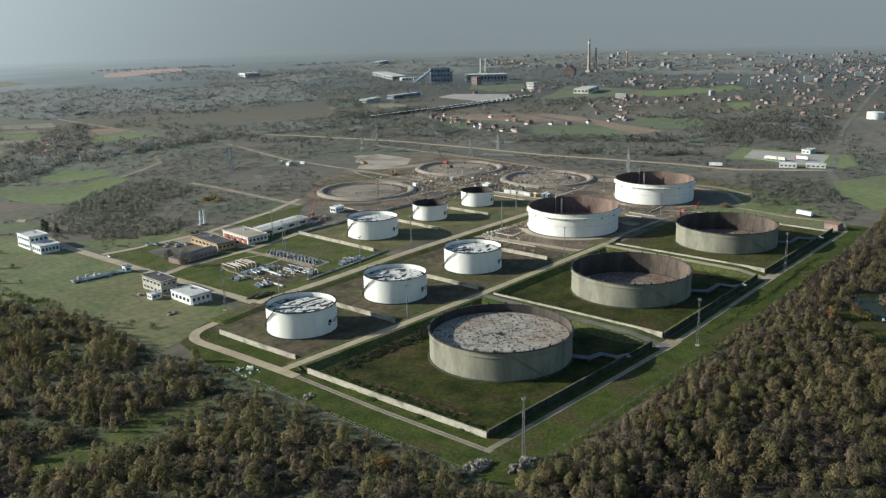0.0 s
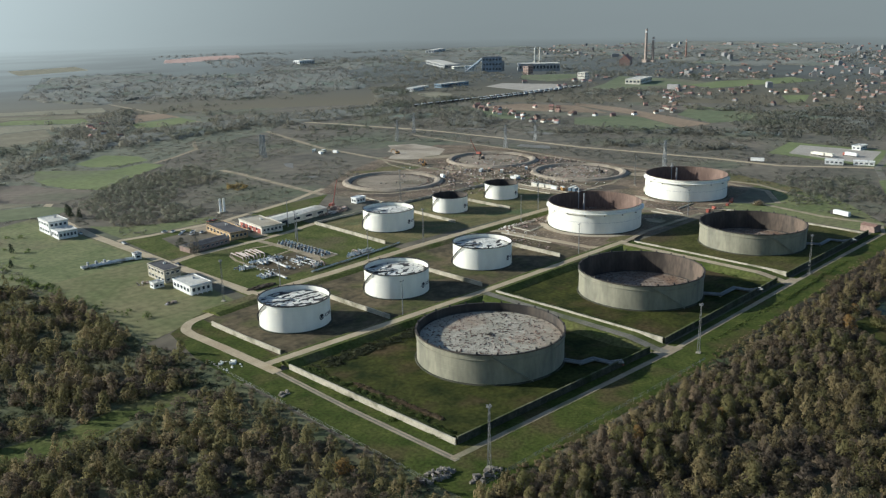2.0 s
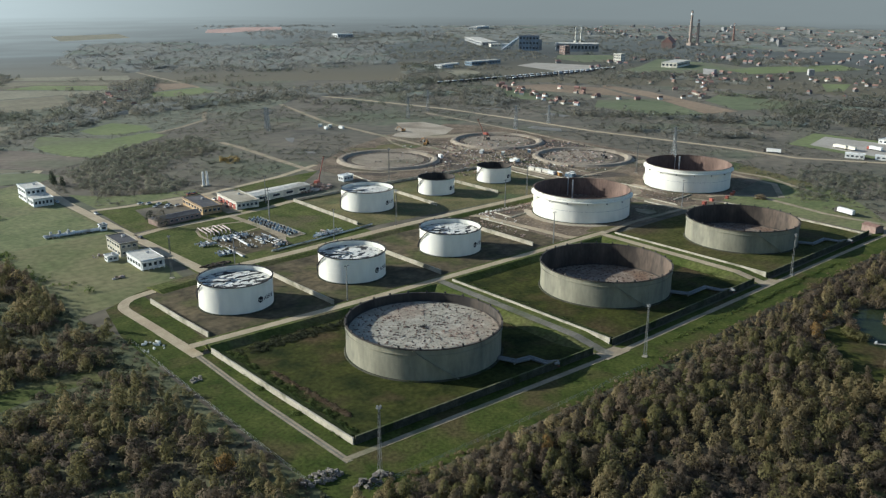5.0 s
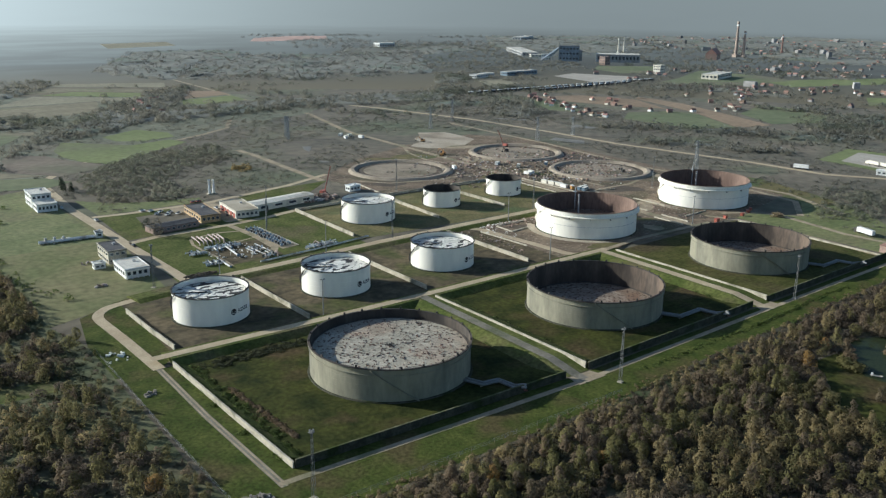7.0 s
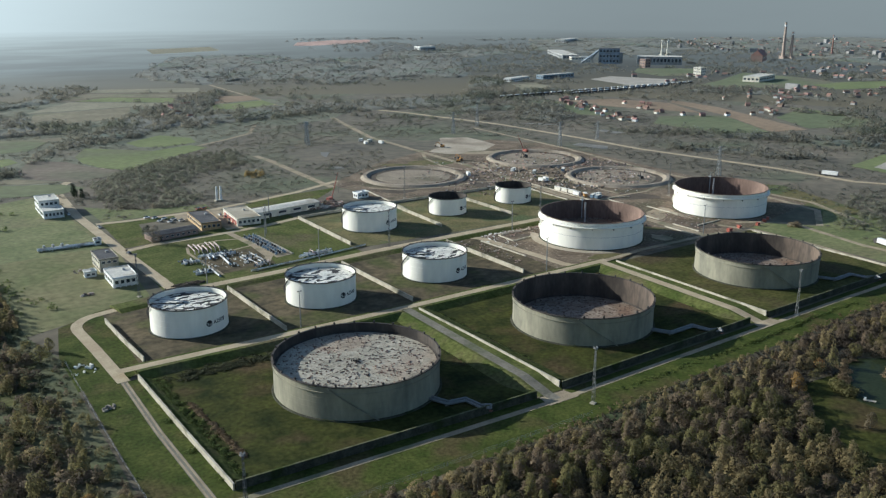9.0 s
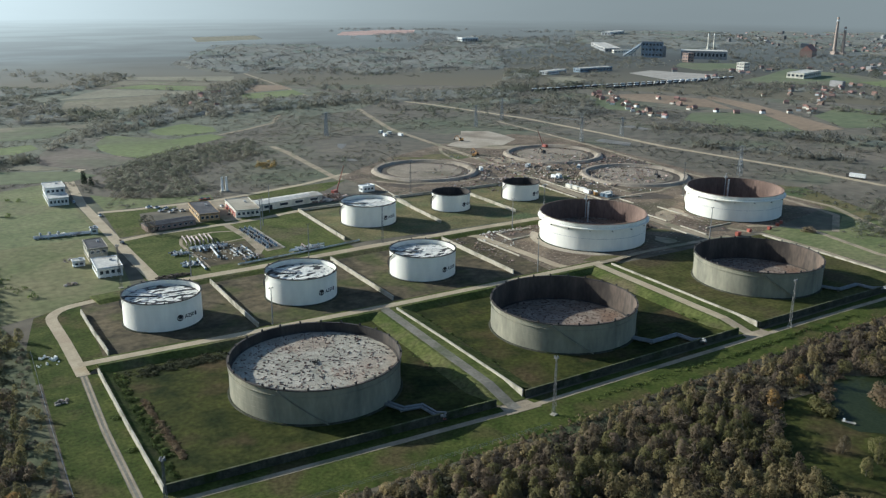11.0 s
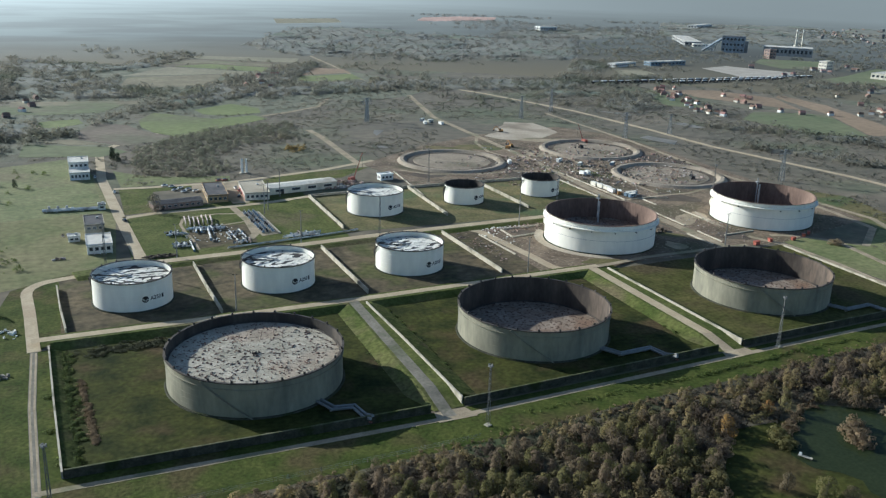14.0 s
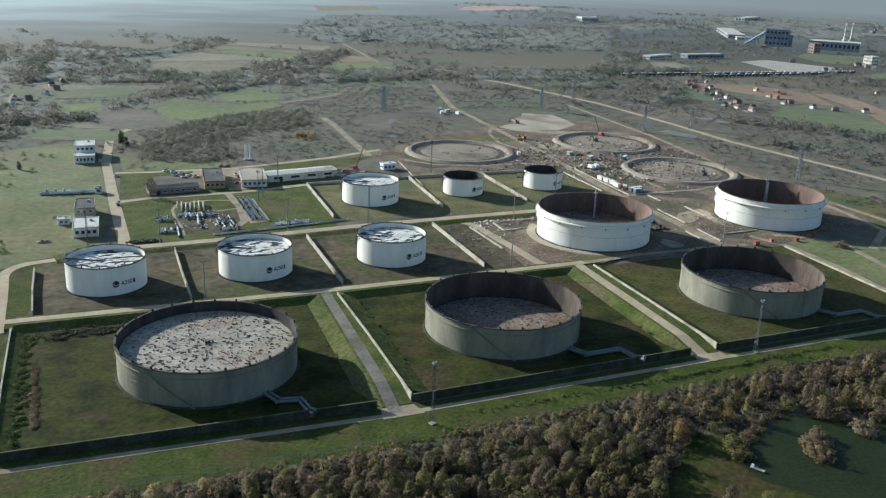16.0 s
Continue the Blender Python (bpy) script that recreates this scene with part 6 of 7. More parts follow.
patch("pasture_west", [(-150, 500), (30, 505), (70, 565), (140, 618), (230, 672), (271, 705), (400, 760), (480, 840), (400, 1050), (100, 1130), (-150, 1120)], 0.05, M_PLAINW, "rough green and tan pasture between fields", "field")
for name, poly, m, label in FIELDS:
    patch(name, poly, 0.15 + 0.002 * len(name), m, label, "field")
for i, p in enumerate(([(571, 606), (590, 590), (606, 566), (590, 570)], [(520, 446), (534, 452), (545, 420), (530, 405)], [(605, 512), (622, 510), (625, 478), (612, 478)],
                       [(276, 515), (282, 524), (292, 540), (284, 545), (277, 528)], [(255, 470), (268, 466), (266, 456), (254, 462)])):
    patch("water_marsh_%d" % (i + 1), p, 0.12, M_MARSH, "shallow pale water lying in the scrub", "water")
patch("lorry_park", [(664, 206), (722, 222), (732, 142), (652, 122)], 0.22, M_CONCRETE, "pale concrete lorry park", "pavement")
patch("factory_lot", [(1037, 996), (1110, 1021), (1165, 900), (1080, 860), (1014, 870)], 0.18, M_CONCRETE, "pale concrete factory lot", "pavement")
way("road_highway", [(480, 830), (507, 764), (546, 608), (557, 480), (560, 390), (587, 250), (592, 178), (636, 111)], 6.5, 0.16, M_ROAD, "long straight pale main road")
way("road_highway_track", [(504, 600), (500, 430), (486, 295), (496, 150), (470, 90)], 4.5, 0.14, M_TRACK, "dirt track along the demolition site")
way("road_right", [(560, 70), (636, 108), (700, 124), (948, 204), (1443, 328), (1868, 431)], 6.0, 0.17, M_ASPHALT, "grey main road towards the town")
way("road_field_far", [(395, 900), (408, 1116), (417, 1350)], 5.0, 0.14, M_TRACK, "straight pale field track")
way("road_hw_west", [(380, 905), (480, 830)], 6.0, 0.14, M_TRACK, "pale track joining the main road")
way("road_village", [(690, 531), (716, 615), (740, 700), (800, 790)], 4.5, 0.14, M_TRACK, "village street")



def in_sight(x, y):
    return math.hypot(x, y) < 3000


# ---- scrub and hedges ----
M_THICKET = mat("grey_olive_thicket", (0.208, 0.214, 0.152), (0.283, 0.278, 0.204), 0.03, 0.95, fine=0.2, c=(0.244, 0.214, 0.154), bump=0, island=0.08, trans=0.58, spec=0.2, sheen=0.12)
MIDF = [crown_arrays(random.Random(40 + k), 30, 2.1, 8.6, 5, 1.3, 0.0, 0.88) for k in range(6)]
THICKF = [crown_arrays(random.Random(90 + k), 110, 4.2, 7.0, 8, 0.85, 0.0, 0.62) for k in range(6)]
FARF = [crown_arrays(random.Random(60 + k), 42, 5.5, 13.0, 6, 2.0, 0.0, 0.85) for k in range(6)]
SITE = [(-14, -28), (128, -22), (262, -14), (420, 4), (440, 100), (500, 130), (510, 300), (512, 470), (470, 575), (372, 580), (300, 440), (238, 412), (118, 372), (24, 372), (20, 480), (-36, 470), (-36, 170), (-28, 20)]
CLEAR = [SITE, POND, WOOD_LEFT, WOOD_RIGHT, [(664, 206), (722, 222), (732, 142), (652, 122)], [(1037, 996), (1110, 1021), (1165, 900), (1080, 860), (1014, 870)],
         [(1330, 1350), (1370, 1330), (1500, 1620), (1470, 1650), (1340, 1450)], [(1270, 1300), (1340, 1370), (1500, 1190), (1420, 1110)]] + [f[1] for f in FIELDS]
LINES = [([(480, 830), (507, 764), (546, 608), (557, 480), (560, 390), (587, 250), (592, 178), (636, 111)], 9), ([(560, 70), (636, 108), (948, 204), (1443, 328), (1868, 431)], 11),
         ([(365, 379), (370, 604), (405, 768)], 6), ([(223, 559), (222, 390)], 6), ([(504, 600), (500, 430), (486, 295)], 5), ([(395, 900), (417, 1350)], 8), ([(34, 500), (70, 560), (140, 612), (271, 700)], 6)]


def off_lines(x, y):
    for path, d in LINES:
        for (x0, y0), (x1, y1) in zip(path, path[1:]):
            dx, dy = x1 - x0, y1 - y0
            t = max(0, min(1, ((x - x0) * dx + (y - y0) * dy) / (dx * dx + dy * dy)))
            if math.hypot(x - x0 - t * dx, y - y0 - t * dy) < d:
                return False
    return True


BOXES = [(min(p[0] for p in q), max(p[0] for p in q), min(p[1] for p in q), max(p[1] for p in q), q) for q in CLEAR]


def free(x, y):
    return not any(a <= x <= b_ and c <= y <= d and inside(q, x, y) for a, b_, c, d, q in BOXES)


rng = random.Random(21)


def scatter(n, x0, x1, y0, y1, cut, freq, seed, keep=lambda x, y: True):
    out, tries = [], 0
    while len(out) < n and tries < n * 8:
        tries += 1
        x, y = rng.uniform(x0, x1), rng.uniform(y0, y1)
        k = noise.noise(Vector((x * freq, y * freq, seed))) + 0.5 * noise.noise(Vector((x * freq * 3.1, y * freq * 3.1, seed + 5)))
        if k > cut + rng.uniform(-0.12, 0.12) and keep(x, y) and free(x, y) and off_lines(x, y):
            out.append((x, y))
    return out


near = scatter(11500, -150, 760, 20, 900, -0.34, 0.010, 1.0)
thick = [p for p in wood_points([(47, 396), (110, 388), (128, 420), (118, 452), (150, 500), (205, 520), (215, 600), (146, 595), (95, 544), (60, 500)], 5.0, rng, [], 0.9)]
thick += wood_points([(440, 95), (500, 45), (570, 90), (545, 150), (505, 128)], 6.0, rng, [], 1.0)
thick += wood_points([(800, 320), (800, 170), (985, 215), (1000, 390), (900, 420)], 9.0, rng, [], 0.9)
thick += wood_points([(640, 60), (900, 120), (1000, 60), (640, -60)], 10.0, rng, [], 0.9)
wood_stuff("scrub_plain", near, rng, M_FARWOODS, 0.55, "brown and olive scrub spread over the plain", 30, forms=MIDF)
wood_stuff("thicket", thick, rng, M_THICKET, 0.8, "dense brown thicket of shrubs and young trees", 110, forms=THICKF)
BELTS = [([(654, 502), (749, 374), (807, 271), (766, 250), (714, 350), (628, 479)], 8.5, 0.9), ([(601, 390), (644, 319), (675, 265), (646, 248), (618, 302), (582, 376)], 8.0, 0.85), ([(597, 776), (688, 747), (740, 718), (711, 688), (652, 707), (558, 726)], 9.0, 0.9),
         ([(962, 512), (988, 395), (964, 383), (938, 496)], 9.0, 0.9), ([(1056, 776), (1124, 684), (1124, 556), (1086, 533), (1076, 651), (1017, 745)], 10.0, 0.9), ([(1561, 820), (1618, 722), (1464, 641), (1409, 728)], 12.0, 0.9), ([(731, 949), (779, 904), (899, 896), (872, 868), (734, 851), (668, 868)], 9.5, 0.9),
         ([(670, 726), (711, 688), (668, 607), (606, 581), (584, 631)], 8.5, 0.9), ([(866, 1139), (953, 1109), (842, 1000), (754, 978)], 9.5, 0.9), ([(-60, 597), (17, 602), (19, 566), (-14, 562), (-60, 545)], 7.0, 0.9),
         ([(-60, 930), (-21, 910), (71, 901), (119, 919), (92, 800), (34, 808), (-60, 820)], 9.0, 0.85),
         ([(-60, 1290), (-18, 1239), (92, 1142), (160, 1260), (209, 1347), (235, 1278), (160, 1150), (94, 1081), (-20, 993), (-60, 1010)], 11.0, 0.85), ([(30, 618), (67, 708), (127, 800), (207, 938), (286, 1036), (370, 1156), (423, 1188), (316, 964), (247, 843), (184, 755), (121, 705), (73, 690), (42, 640)], 8.5, 0.95),
         ([(235, 855), (305, 903), (472, 922), (723, 880), (661, 777), (429, 808), (277, 788), (215, 750)], 9.5, 0.9),
         ([(422, 1264), (562, 1572), (789, 1772), (1185, 1653), (885, 1152), (561, 1162)], 14.0, 0.95),
         ([(326, 1480), (573, 2002), (812, 1939), (789, 1772), (562, 1572), (422, 1264), (390, 1268)], 15.0, 0.9),
         ([(-66, 802), (-80, 994), (-2, 1048), (78, 989), (76, 881), (1, 827)], 10.0, 0.85), ([(-56, 653), (-13, 664), (-14, 547), (-36, 499), (-60, 501), (-90, 640)], 8.0, 0.85),
         ([(783, 319), (944, 372), (1148, 333), (1196, 307), (930, 220), (843, 209)], 9.0, 1.0), ([(919, 1590), (1052, 1531), (1450, 1700), (1500, 1800), (1300, 1950), (1100, 1900)], 15.0, 0.9)]


def canopy(name, polys, cell, high, material, label):
    """The closed, bumpy top of a wood over polygons in the plan."""
    b = Build()
    for poly in polys:
        xs, ys = [q[0] for q in poly], [q[1] for q in poly]
        nx, ny = int((max(xs) - min(xs)) / cell) + 2, int((max(ys) - min(ys)) / cell) + 2
        at, jit = {}, random.Random(nx)
        spots = [(i, j, min(xs) + (i + jit.uniform(-0.3, 0.3)) * cell, min(ys) + (j + jit.uniform(-0.3, 0.3)) * cell) for j in range(ny) for i in range(nx)]
        isin = {(i, j) for i, j, x, y in spots if inside(poly, x + 14 * noise.noise(Vector((x * 0.02, y * 0.02, 1.0))), y + 14 * noise.noise(Vector((x * 0.02, y * 0.02, 7.0)))) and noise.noise(Vector((x * 0.011, y * 0.011, 4.4))) > -0.30}
        for i, j, x, y in spots:
            if (i, j) in isin:
                rim_ = any((i + a, j + c) not in isin for a in (-1, 0, 1) for c in (-1, 0, 1))
                at[(i, j)] = len(b.v)
                k = 0.72 + 0.5 * noise.noise(Vector((x * 0.03, y * 0.03, 2.0))) + jit.uniform(-0.16, 0.16)
                b.v.append((x, y, -0.2 if rim_ else high * max(0.35, k)))
        for (i, j), a in at.items():
            q = [at.get((i + 1, j)), at.get((i + 1, j + 1)), at.get((i, j + 1))]
            if None not in q:
                b.f.append((a, *q))
    return solid(name, b, material, label, "trees", "stuff", smooth=True)


belts, deep = [], []
for poly, step, share in BELTS:
    (deep if step > 13 else belts).extend(q for q in wood_points(poly, step, rng, [], share) if off_lines(*q))
belts += scatter(1500, -500, 1500, 640, 1500, 0.10, 0.0045, 9.0, lambda x, y: math.hypot(x, y) > 760)
belts += scatter(1900, 1000, 2300, 900, 2000, -0.12, 0.0032, 9.0)
belts += scatter(2100, 700, 2600, -300, 900, -0.14, 0.0035, 4.0)
M_CANOPY = mat("autumn_canopy", (0.117, 0.112, 0.085), (0.171, 0.160, 0.122), 0.012, 0.95, fine=0.12, vary=0.8, c=(0.102, 0.121, 0.078), bump=0.6, spec=0.2, sheen=0.1)
canopy("belt_canopy", [q[0] for q in BELTS if q[1] < 13], 7.0, 2.6, M_CANOPY, "closed brown and olive tops of woodland belts")
canopy("far_canopy", [q[0] for q in BELTS if q[1] > 13], 8.0, 3.6, M_CANOPY, "closed grey-brown tops of far woods")
canopy("town_canopy", [[(2022, 1653), (2030, 1420), (1772, 903), (1932, 697), (3051, 1152), (3036, 1711), (2490, 2052)], [(1480, 1750), (1620, 1380), (1990, 1480), (2000, 1690), (2450, 2090), (1900, 2300)]], 13.0, 4.2, M_CANOPY, "closed grey-brown tops of woods round the far town")
wood_stuff("far_woods", belts, rng, M_FARWOODS, 1.0, "belts of brown woodland across the far plain", 42, forms=FARF)
far = deep[::2] + scatter(700, 1000, 2400, 1800, 2700, 0.05, 0.0022, 12.0, in_sight)
far += scatter(1700, 2000, 3100, -400, 1900, 0.0, 0.0016, 14.0, in_sight)
wood_stuff("horizon_woods", far, rng, M_HORIZON, 1.2, "hazy woodland towards the horizon", 42, forms=FARF)


# ---- shrubs and fence near the basins ----
SHRUB = [crown_arrays(random.Random(80 + k), 80, 2.2, 3.8, 5, 0.55, 0.0, 0.5) for k in range(5)]
M_SHADEREED = mat("shadow_band_reeds", (0.040, 0.048, 0.022), (0.066, 0.070, 0.032), 0.2, 0.9, fine=1.0, bump=0, island=0.2, trans=0.3)
M_OCHREBUSH = mat("yellow_ochre_leaves", (0.30, 0.22, 0.08), (0.38, 0.29, 0.13), 0.2, 0.9, fine=1.0, bump=0, island=0.2, trans=0.45)
M_SHRUB = mat("dark_green_shrubs", (0.095, 0.135, 0.034), (0.145, 0.180, 0.056), 0.2, 0.85, fine=1.0, bump=0, island=0.2, trans=0.6)
M_TANBUSH = mat("pale_brown_bush", (0.24, 0.19, 0.11), (0.31, 0.25, 0.16), 0.2, 0.9, fine=1.0, bump=0, island=0.2, trans=0.4)
M_REED = mat("brown_reeds", (0.215, 0.160, 0.095), (0.285, 0.218, 0.135), 0.2, 0.9, fine=1.0, bump=0, island=0.2, trans=0.55)


CARPET = [crown_arrays(random.Random(100 + k), 60, 0.9, 4.4, 5, 0.6, 0.0, 0.7) for k in range(5)]


def shrub_row(name, path, n, spread, size, material, label, forms=None):
    pts = []
    for i in range(n):
        t = rng.random() * (len(path) - 1)
        k = min(int(t), len(path) - 2)
        f = t - k
        pts.append((path[k][0] + (path[k + 1][0] - path[k][0]) * f + rng.gauss(0, spread), path[k][1] + (path[k + 1][1] - path[k][1]) * f + rng.gauss(0, spread)))
    return wood_stuff(name, pts, rng, material, size, label, 80, forms=forms or SHRUB)


rng = random.Random(31)
shrub_row("shrubs_by_wall", [(3.2, 8), (2, 55), (1, 92)], 330, 1.7, 0.8, M_SHRUB, "dark green shrubs growing along the basin wall", CARPET)
shrub_row("wood_edge_scrub", [(-12, -29), (50, -30), (128, -24), (190, -19), (232, -23), (259, -19), (278, -11), (331, -8)], 620, 2.2, 0.9, M_REED, "brown scrub along the wood's edge")
shrub_row("yellow_clump", [(186, 470), (193, 478), (188, 462)], 16, 4.0, 1.7, M_OCHREBUSH, "yellow ochre trees in the thicket")
shrub_row("reeds_by_wall", [(10, 18), (9, 40), (7, 68)], 240, 0.5, 0.5, M_REED, "strip of brown reeds on the basin floor", CARPET)
shrub_row("shrubs_bank_ab", [(118, 30), (118, 60), (119, 95)], 130, 1.7, 0.5, M_SHRUB, "low green shrubs on a dyke's bank", CARPET)
shrub_row("shrubs_bank_ab_crest", [(121, 8), (121.5, 50), (121.5, 90)], 70, 0.4, 0.5, M_SHRUB, "line of weeds along the road's edge")
shrub_row("shrubs_bank_bc", [(249, 28), (251, 45), (250, 64)], 26, 1.4, 0.8, M_SHRUB, "low green shrubs on a dyke's bank", CARPET)
shrub_row("hedge_outer", [(150, -11), (203, -8), (233, -7), (248, -5), (268, -4), (281, -2), (320, 0)], 460, 0.8, 0.75, M_SHRUB, "ragged dark green hedge along the outer road")
shrub_row("hedge_bc_foot", [(248, -14), (256, -16)], 30, 1.0, 0.7, M_SHRUB, "ragged dark hedge along the outer road")
shrub_row("shrubs_bank_b", [(138, 20), (138, 60), (137, 96)], 70, 1.2, 0.6, M_SHRUB, "low shrubs at the foot of the basin wall", CARPET)
shrub_row("bush_group", [(426, 110), (424, 114)], 10, 1.3, 1.6, M_TANBUSH, "pale brown bushes beside the gravel track")
shrub_row("meadow_bushes", [(-38, 330), (-30, 380), (-20, 430), (-32, 460)], 16, 7.0, 1.5, M_SHRUB, "loose dark bushes on the meadow")
shrub_row("track_bushes", [(-24, 205), (-30, 240), (-36, 290), (-40, 320)], 60, 4.0, 1.3, M_SHRUB, "grey-green bushes along the meadow's edge")
shrub_row("pond_islands", [(259, -55), (250, -64), (246, -71)], 26, 1.4, 1.6, M_REED, "brown bushes standing in the pond")
shrub_row("pond_bank_bushes", [(226, -53), (222, -58), (222, -62)], 22, 1.3, 1.5, M_LEAF[0], "olive bushes on the pond's bank")
shrub_row("pond_bank_reeds", [(256, -41), (246, -43), (236, -49), (229, -55)], 40, 1.2, 0.9, M_REED, "brown scrub along the pond's bank")
shrub_row("pond_far_bushes", [(272, -62), (284, -50), (300, -56)], 26, 2.0, 1.4, M_TANBUSH, "pale brown bushes at the pond's edge")
# dark growth added to widen and deepen the shadow band below the dyke
shrub_row("dark_reeds_a", [(6, 92), (60, 94), (84, 95)], 460, 2.3, 0.8, M_SHADEREED, "dark reeds added for the dyke's shadow band", CARPET)
M_CONIFER = mat("dark_conifer_needles", (0.030, 0.042, 0.020), (0.052, 0.066, 0.032), 0.3, 0.9, fine=1.5, bump=0, trans=0.2)
M_DARKTREE = mat("dark_grey_green_leaves", (0.055, 0.060, 0.040), (0.085, 0.088, 0.060), 0.3, 0.9, fine=1.5, bump=0, trans=0.3)
M_BARETREE = mat("pale_bare_twigs", (0.165, 0.145, 0.105), (0.225, 0.200, 0.150), 0.3, 0.9, fine=1.5, bump=0, trans=0.4)
CONIFER = tri_mesh("crown", *crown_arrays(random.Random(301), 500, 7.5, 4.2, 14, 0.55, 0.02, 0.3), M_CONIFER)
DARKTREE = tri_mesh("crown", *crown_arrays(random.Random(303), 600, 5.6, 6.0, 14, 0.5, 0.02, 0.35), M_DARKTREE)
BARE = tri_mesh("crown", *crown_arrays(random.Random(302), 700, 8.5, 7.0, 14, 0.42, 0.05, 0.4), M_BARETREE)
for x, y, sc, me, label in ((42, 462, 1.1, CONIFER, "dark green conifer beside the gatehouse road"), (46, 455, 1.0, CONIFER, "dark green conifer beside the gatehouse road"), (43, 470, 1.2, CONIFER, "dark green conifer beside the gatehouse road"),
                            (57, 299, 1.35, BARE, "pale brown half-bare tree by the access road"), (58, 317, 1.25, DARKTREE, "dark round tree by the storage shed"), (-24, 388, 0.8, CONIFER, "dark conifer on the meadow"), (-36, 352, 0.7, CONIFER, "dark conifer on the meadow")):
    ob = thing("tree", label, "tree", x, y, 0, x * 11, "yard trees")
    ob.scale = (sc, sc, sc)
    part("trunk", TREE_FORMS[1][0], M_BARK, ob)
    part("crown", me, None, ob)
ob = thing("jetty", "small pale wooden jetty at the pond's bank", "jetty", 221, -67.5, 0.1, -60)
part("deck", Build().box(2, 0, 0.5, 4.5, 1.2, 0.1), M_WALL, ob)
for k in range(3):
    for sd in (-0.5, 0.5):
        part("pile", Build().box(0.2 + 1.8 * k, sd, -0.2, 0.15, 0.15, 0.7), M_BARK, ob)
part("box", Build().box(0.4, 0, 0.6, 0.8, 0.6, 0.9), M_WHITEWALL, ob, "white box")
for nm, path in (("fence_right", [(-12, -26), (128, -21)]), ("fence_left", [(-24, -10), (-25, 60), (-25, 132)])):
    fence = thing(nm, "old fence of thin concrete posts and wire", "fence")
    ln = sum(math.dist(p, q) for p, q in zip(path, path[1:]))
    b = Build()
    for (xa, ya), (xb, yb) in zip(path, path[1:]):
        k = int(math.dist((xa, ya), (xb, yb)) / 5.0)
        for i in range(k):
            part("post", Build().box(xa + (xb - xa) * i / k, ya + (yb - ya) * i / k, 0, 0.11, 0.11, 1.8), M_BARK, fence)
    for z in (0.5, 1.1, 1.7):
        part("wire", Build().tube([(p[0], p[1], z) for p in path], 0.03, 3), M_STEEL, fence)
for x, y, s, m in ((208, -48, 1.15, 2), (233, -40, 0.7, 2), (186, -67, 1.1, 1), (202, -82, 0.9, 1), (212, -88, 1.0, 0), (206, -92, 0.8, 0), (218, -92, 0.7, 1), (196, -95, 0.9, 0), (203, -104, 1.0, 0), (269, -37, 0.9, 1), (-28, 149, 0.9, 0), (-33, 140, 1.1, 0), (-36, 65, 0.8, 0), (-36, 38, 1.0, 0), (-40, 12, 0.9, 2)):
    k = int(x) % len(TREE_FORMS)
    if (k, m) not in CROWNS:
        CROWNS[(k, m)] = tri_mesh("crown", *TREE_FORMS[k][1], M_LEAF[m])
    ob = thing("tree", ("olive green willow at the wood's edge", "pale brown round autumn tree at the wood's edge", "bright orange autumn tree at the wood's edge")[m], "tree", x, y, 0, x * 7, "bright trees")
    ob.scale = (s, s, s)
    part("trunk", TREE_FORMS[k][0], M_BARK, ob)
    part("crown", CROWNS[(k, m)], M_LEAF[m], ob)

# ---- village, factory, town ----
def village_house(label, wall_mat, sx, sy, h, rh):
    ob = thing("village_house", label, "house", 0, 0, 0, 0, "village houses")
    part("wall", Build().box(0, 0, 0, sx, sy, h), wall_mat, ob)
    part("roof", Build().gable(0, 0, h, sx, sy, rh), M_ROOFTILE, ob, "clay tile roof")
    part("chimney", Build().box(sx * 0.2, 0.8, h + rh * 0.5, 0.6, 0.6, rh * 0.9), M_BRICK, ob)
    for k in range(3):
        part("window", Build().box(-sx / 2 + sx * (k + 0.5) / 3, -sy / 2, h * 0.35, 1.1, 0.12, 1.3), M_GLASS, ob)
    part("door", Build().box(sx / 2, 0, 0, 0.12, 1.0, 2.1), M_DARK, ob)
    return ob


HOUSES = [village_house("white rendered house with a red tile roof", M_WHITEWALL, 9, 7.5, 4.2, 3.2), village_house("cream house with a steep tile roof", M_CREAM, 8.5, 7, 3.6, 3.6), village_house("brick house with a tile roof", M_BRICK, 10, 7.5, 4.0, 3.2)]
rng = random.Random(5)
spots = []
for line, n in (([(690, 531), (716, 615), (740, 700), (790, 770)], 26), ([(784, 545), (808, 632), (830, 690)], 9), ([(800, 530), (900, 490), (937, 590)], 7), ([(884, 484), (1000, 560), (1100, 620)], 10),
                ([(240, 860), (255, 960), (300, 1000)], 8), ([(-90, 640), (-40, 700), (0, 860)], 10), ([(1000, 640), (1200, 560), (1300, 420)], 16)):
    for i in range(n):
        t = (i + rng.uniform(-0.3, 0.3)) / n * (len(line) - 1)
        k = max(0, min(int(t), len(line) - 2))
        f = t - k
        spots.append((line[k][0] + (line[k + 1][0] - line[k][0]) * f + rng.uniform(-16, 16), line[k][1] + (line[k + 1][1] - line[k][1]) * f + rng.uniform(-10, 10)))
done = set()
for x, y in spots:
    k = rng.randrange(3)
    m = pose(x, y, 0.15, 0, 0, rng.uniform(0, 180))
    HOUSES[k].scale = (0.66, 0.66, 0.66)
    if k in done:
        copy_thing(HOUSES[k], m)
    else:
        done.add(k)
        HOUSES[k].matrix_basis = m @ Matrix.Diagonal((0.66, 0.66, 0.66, 1))

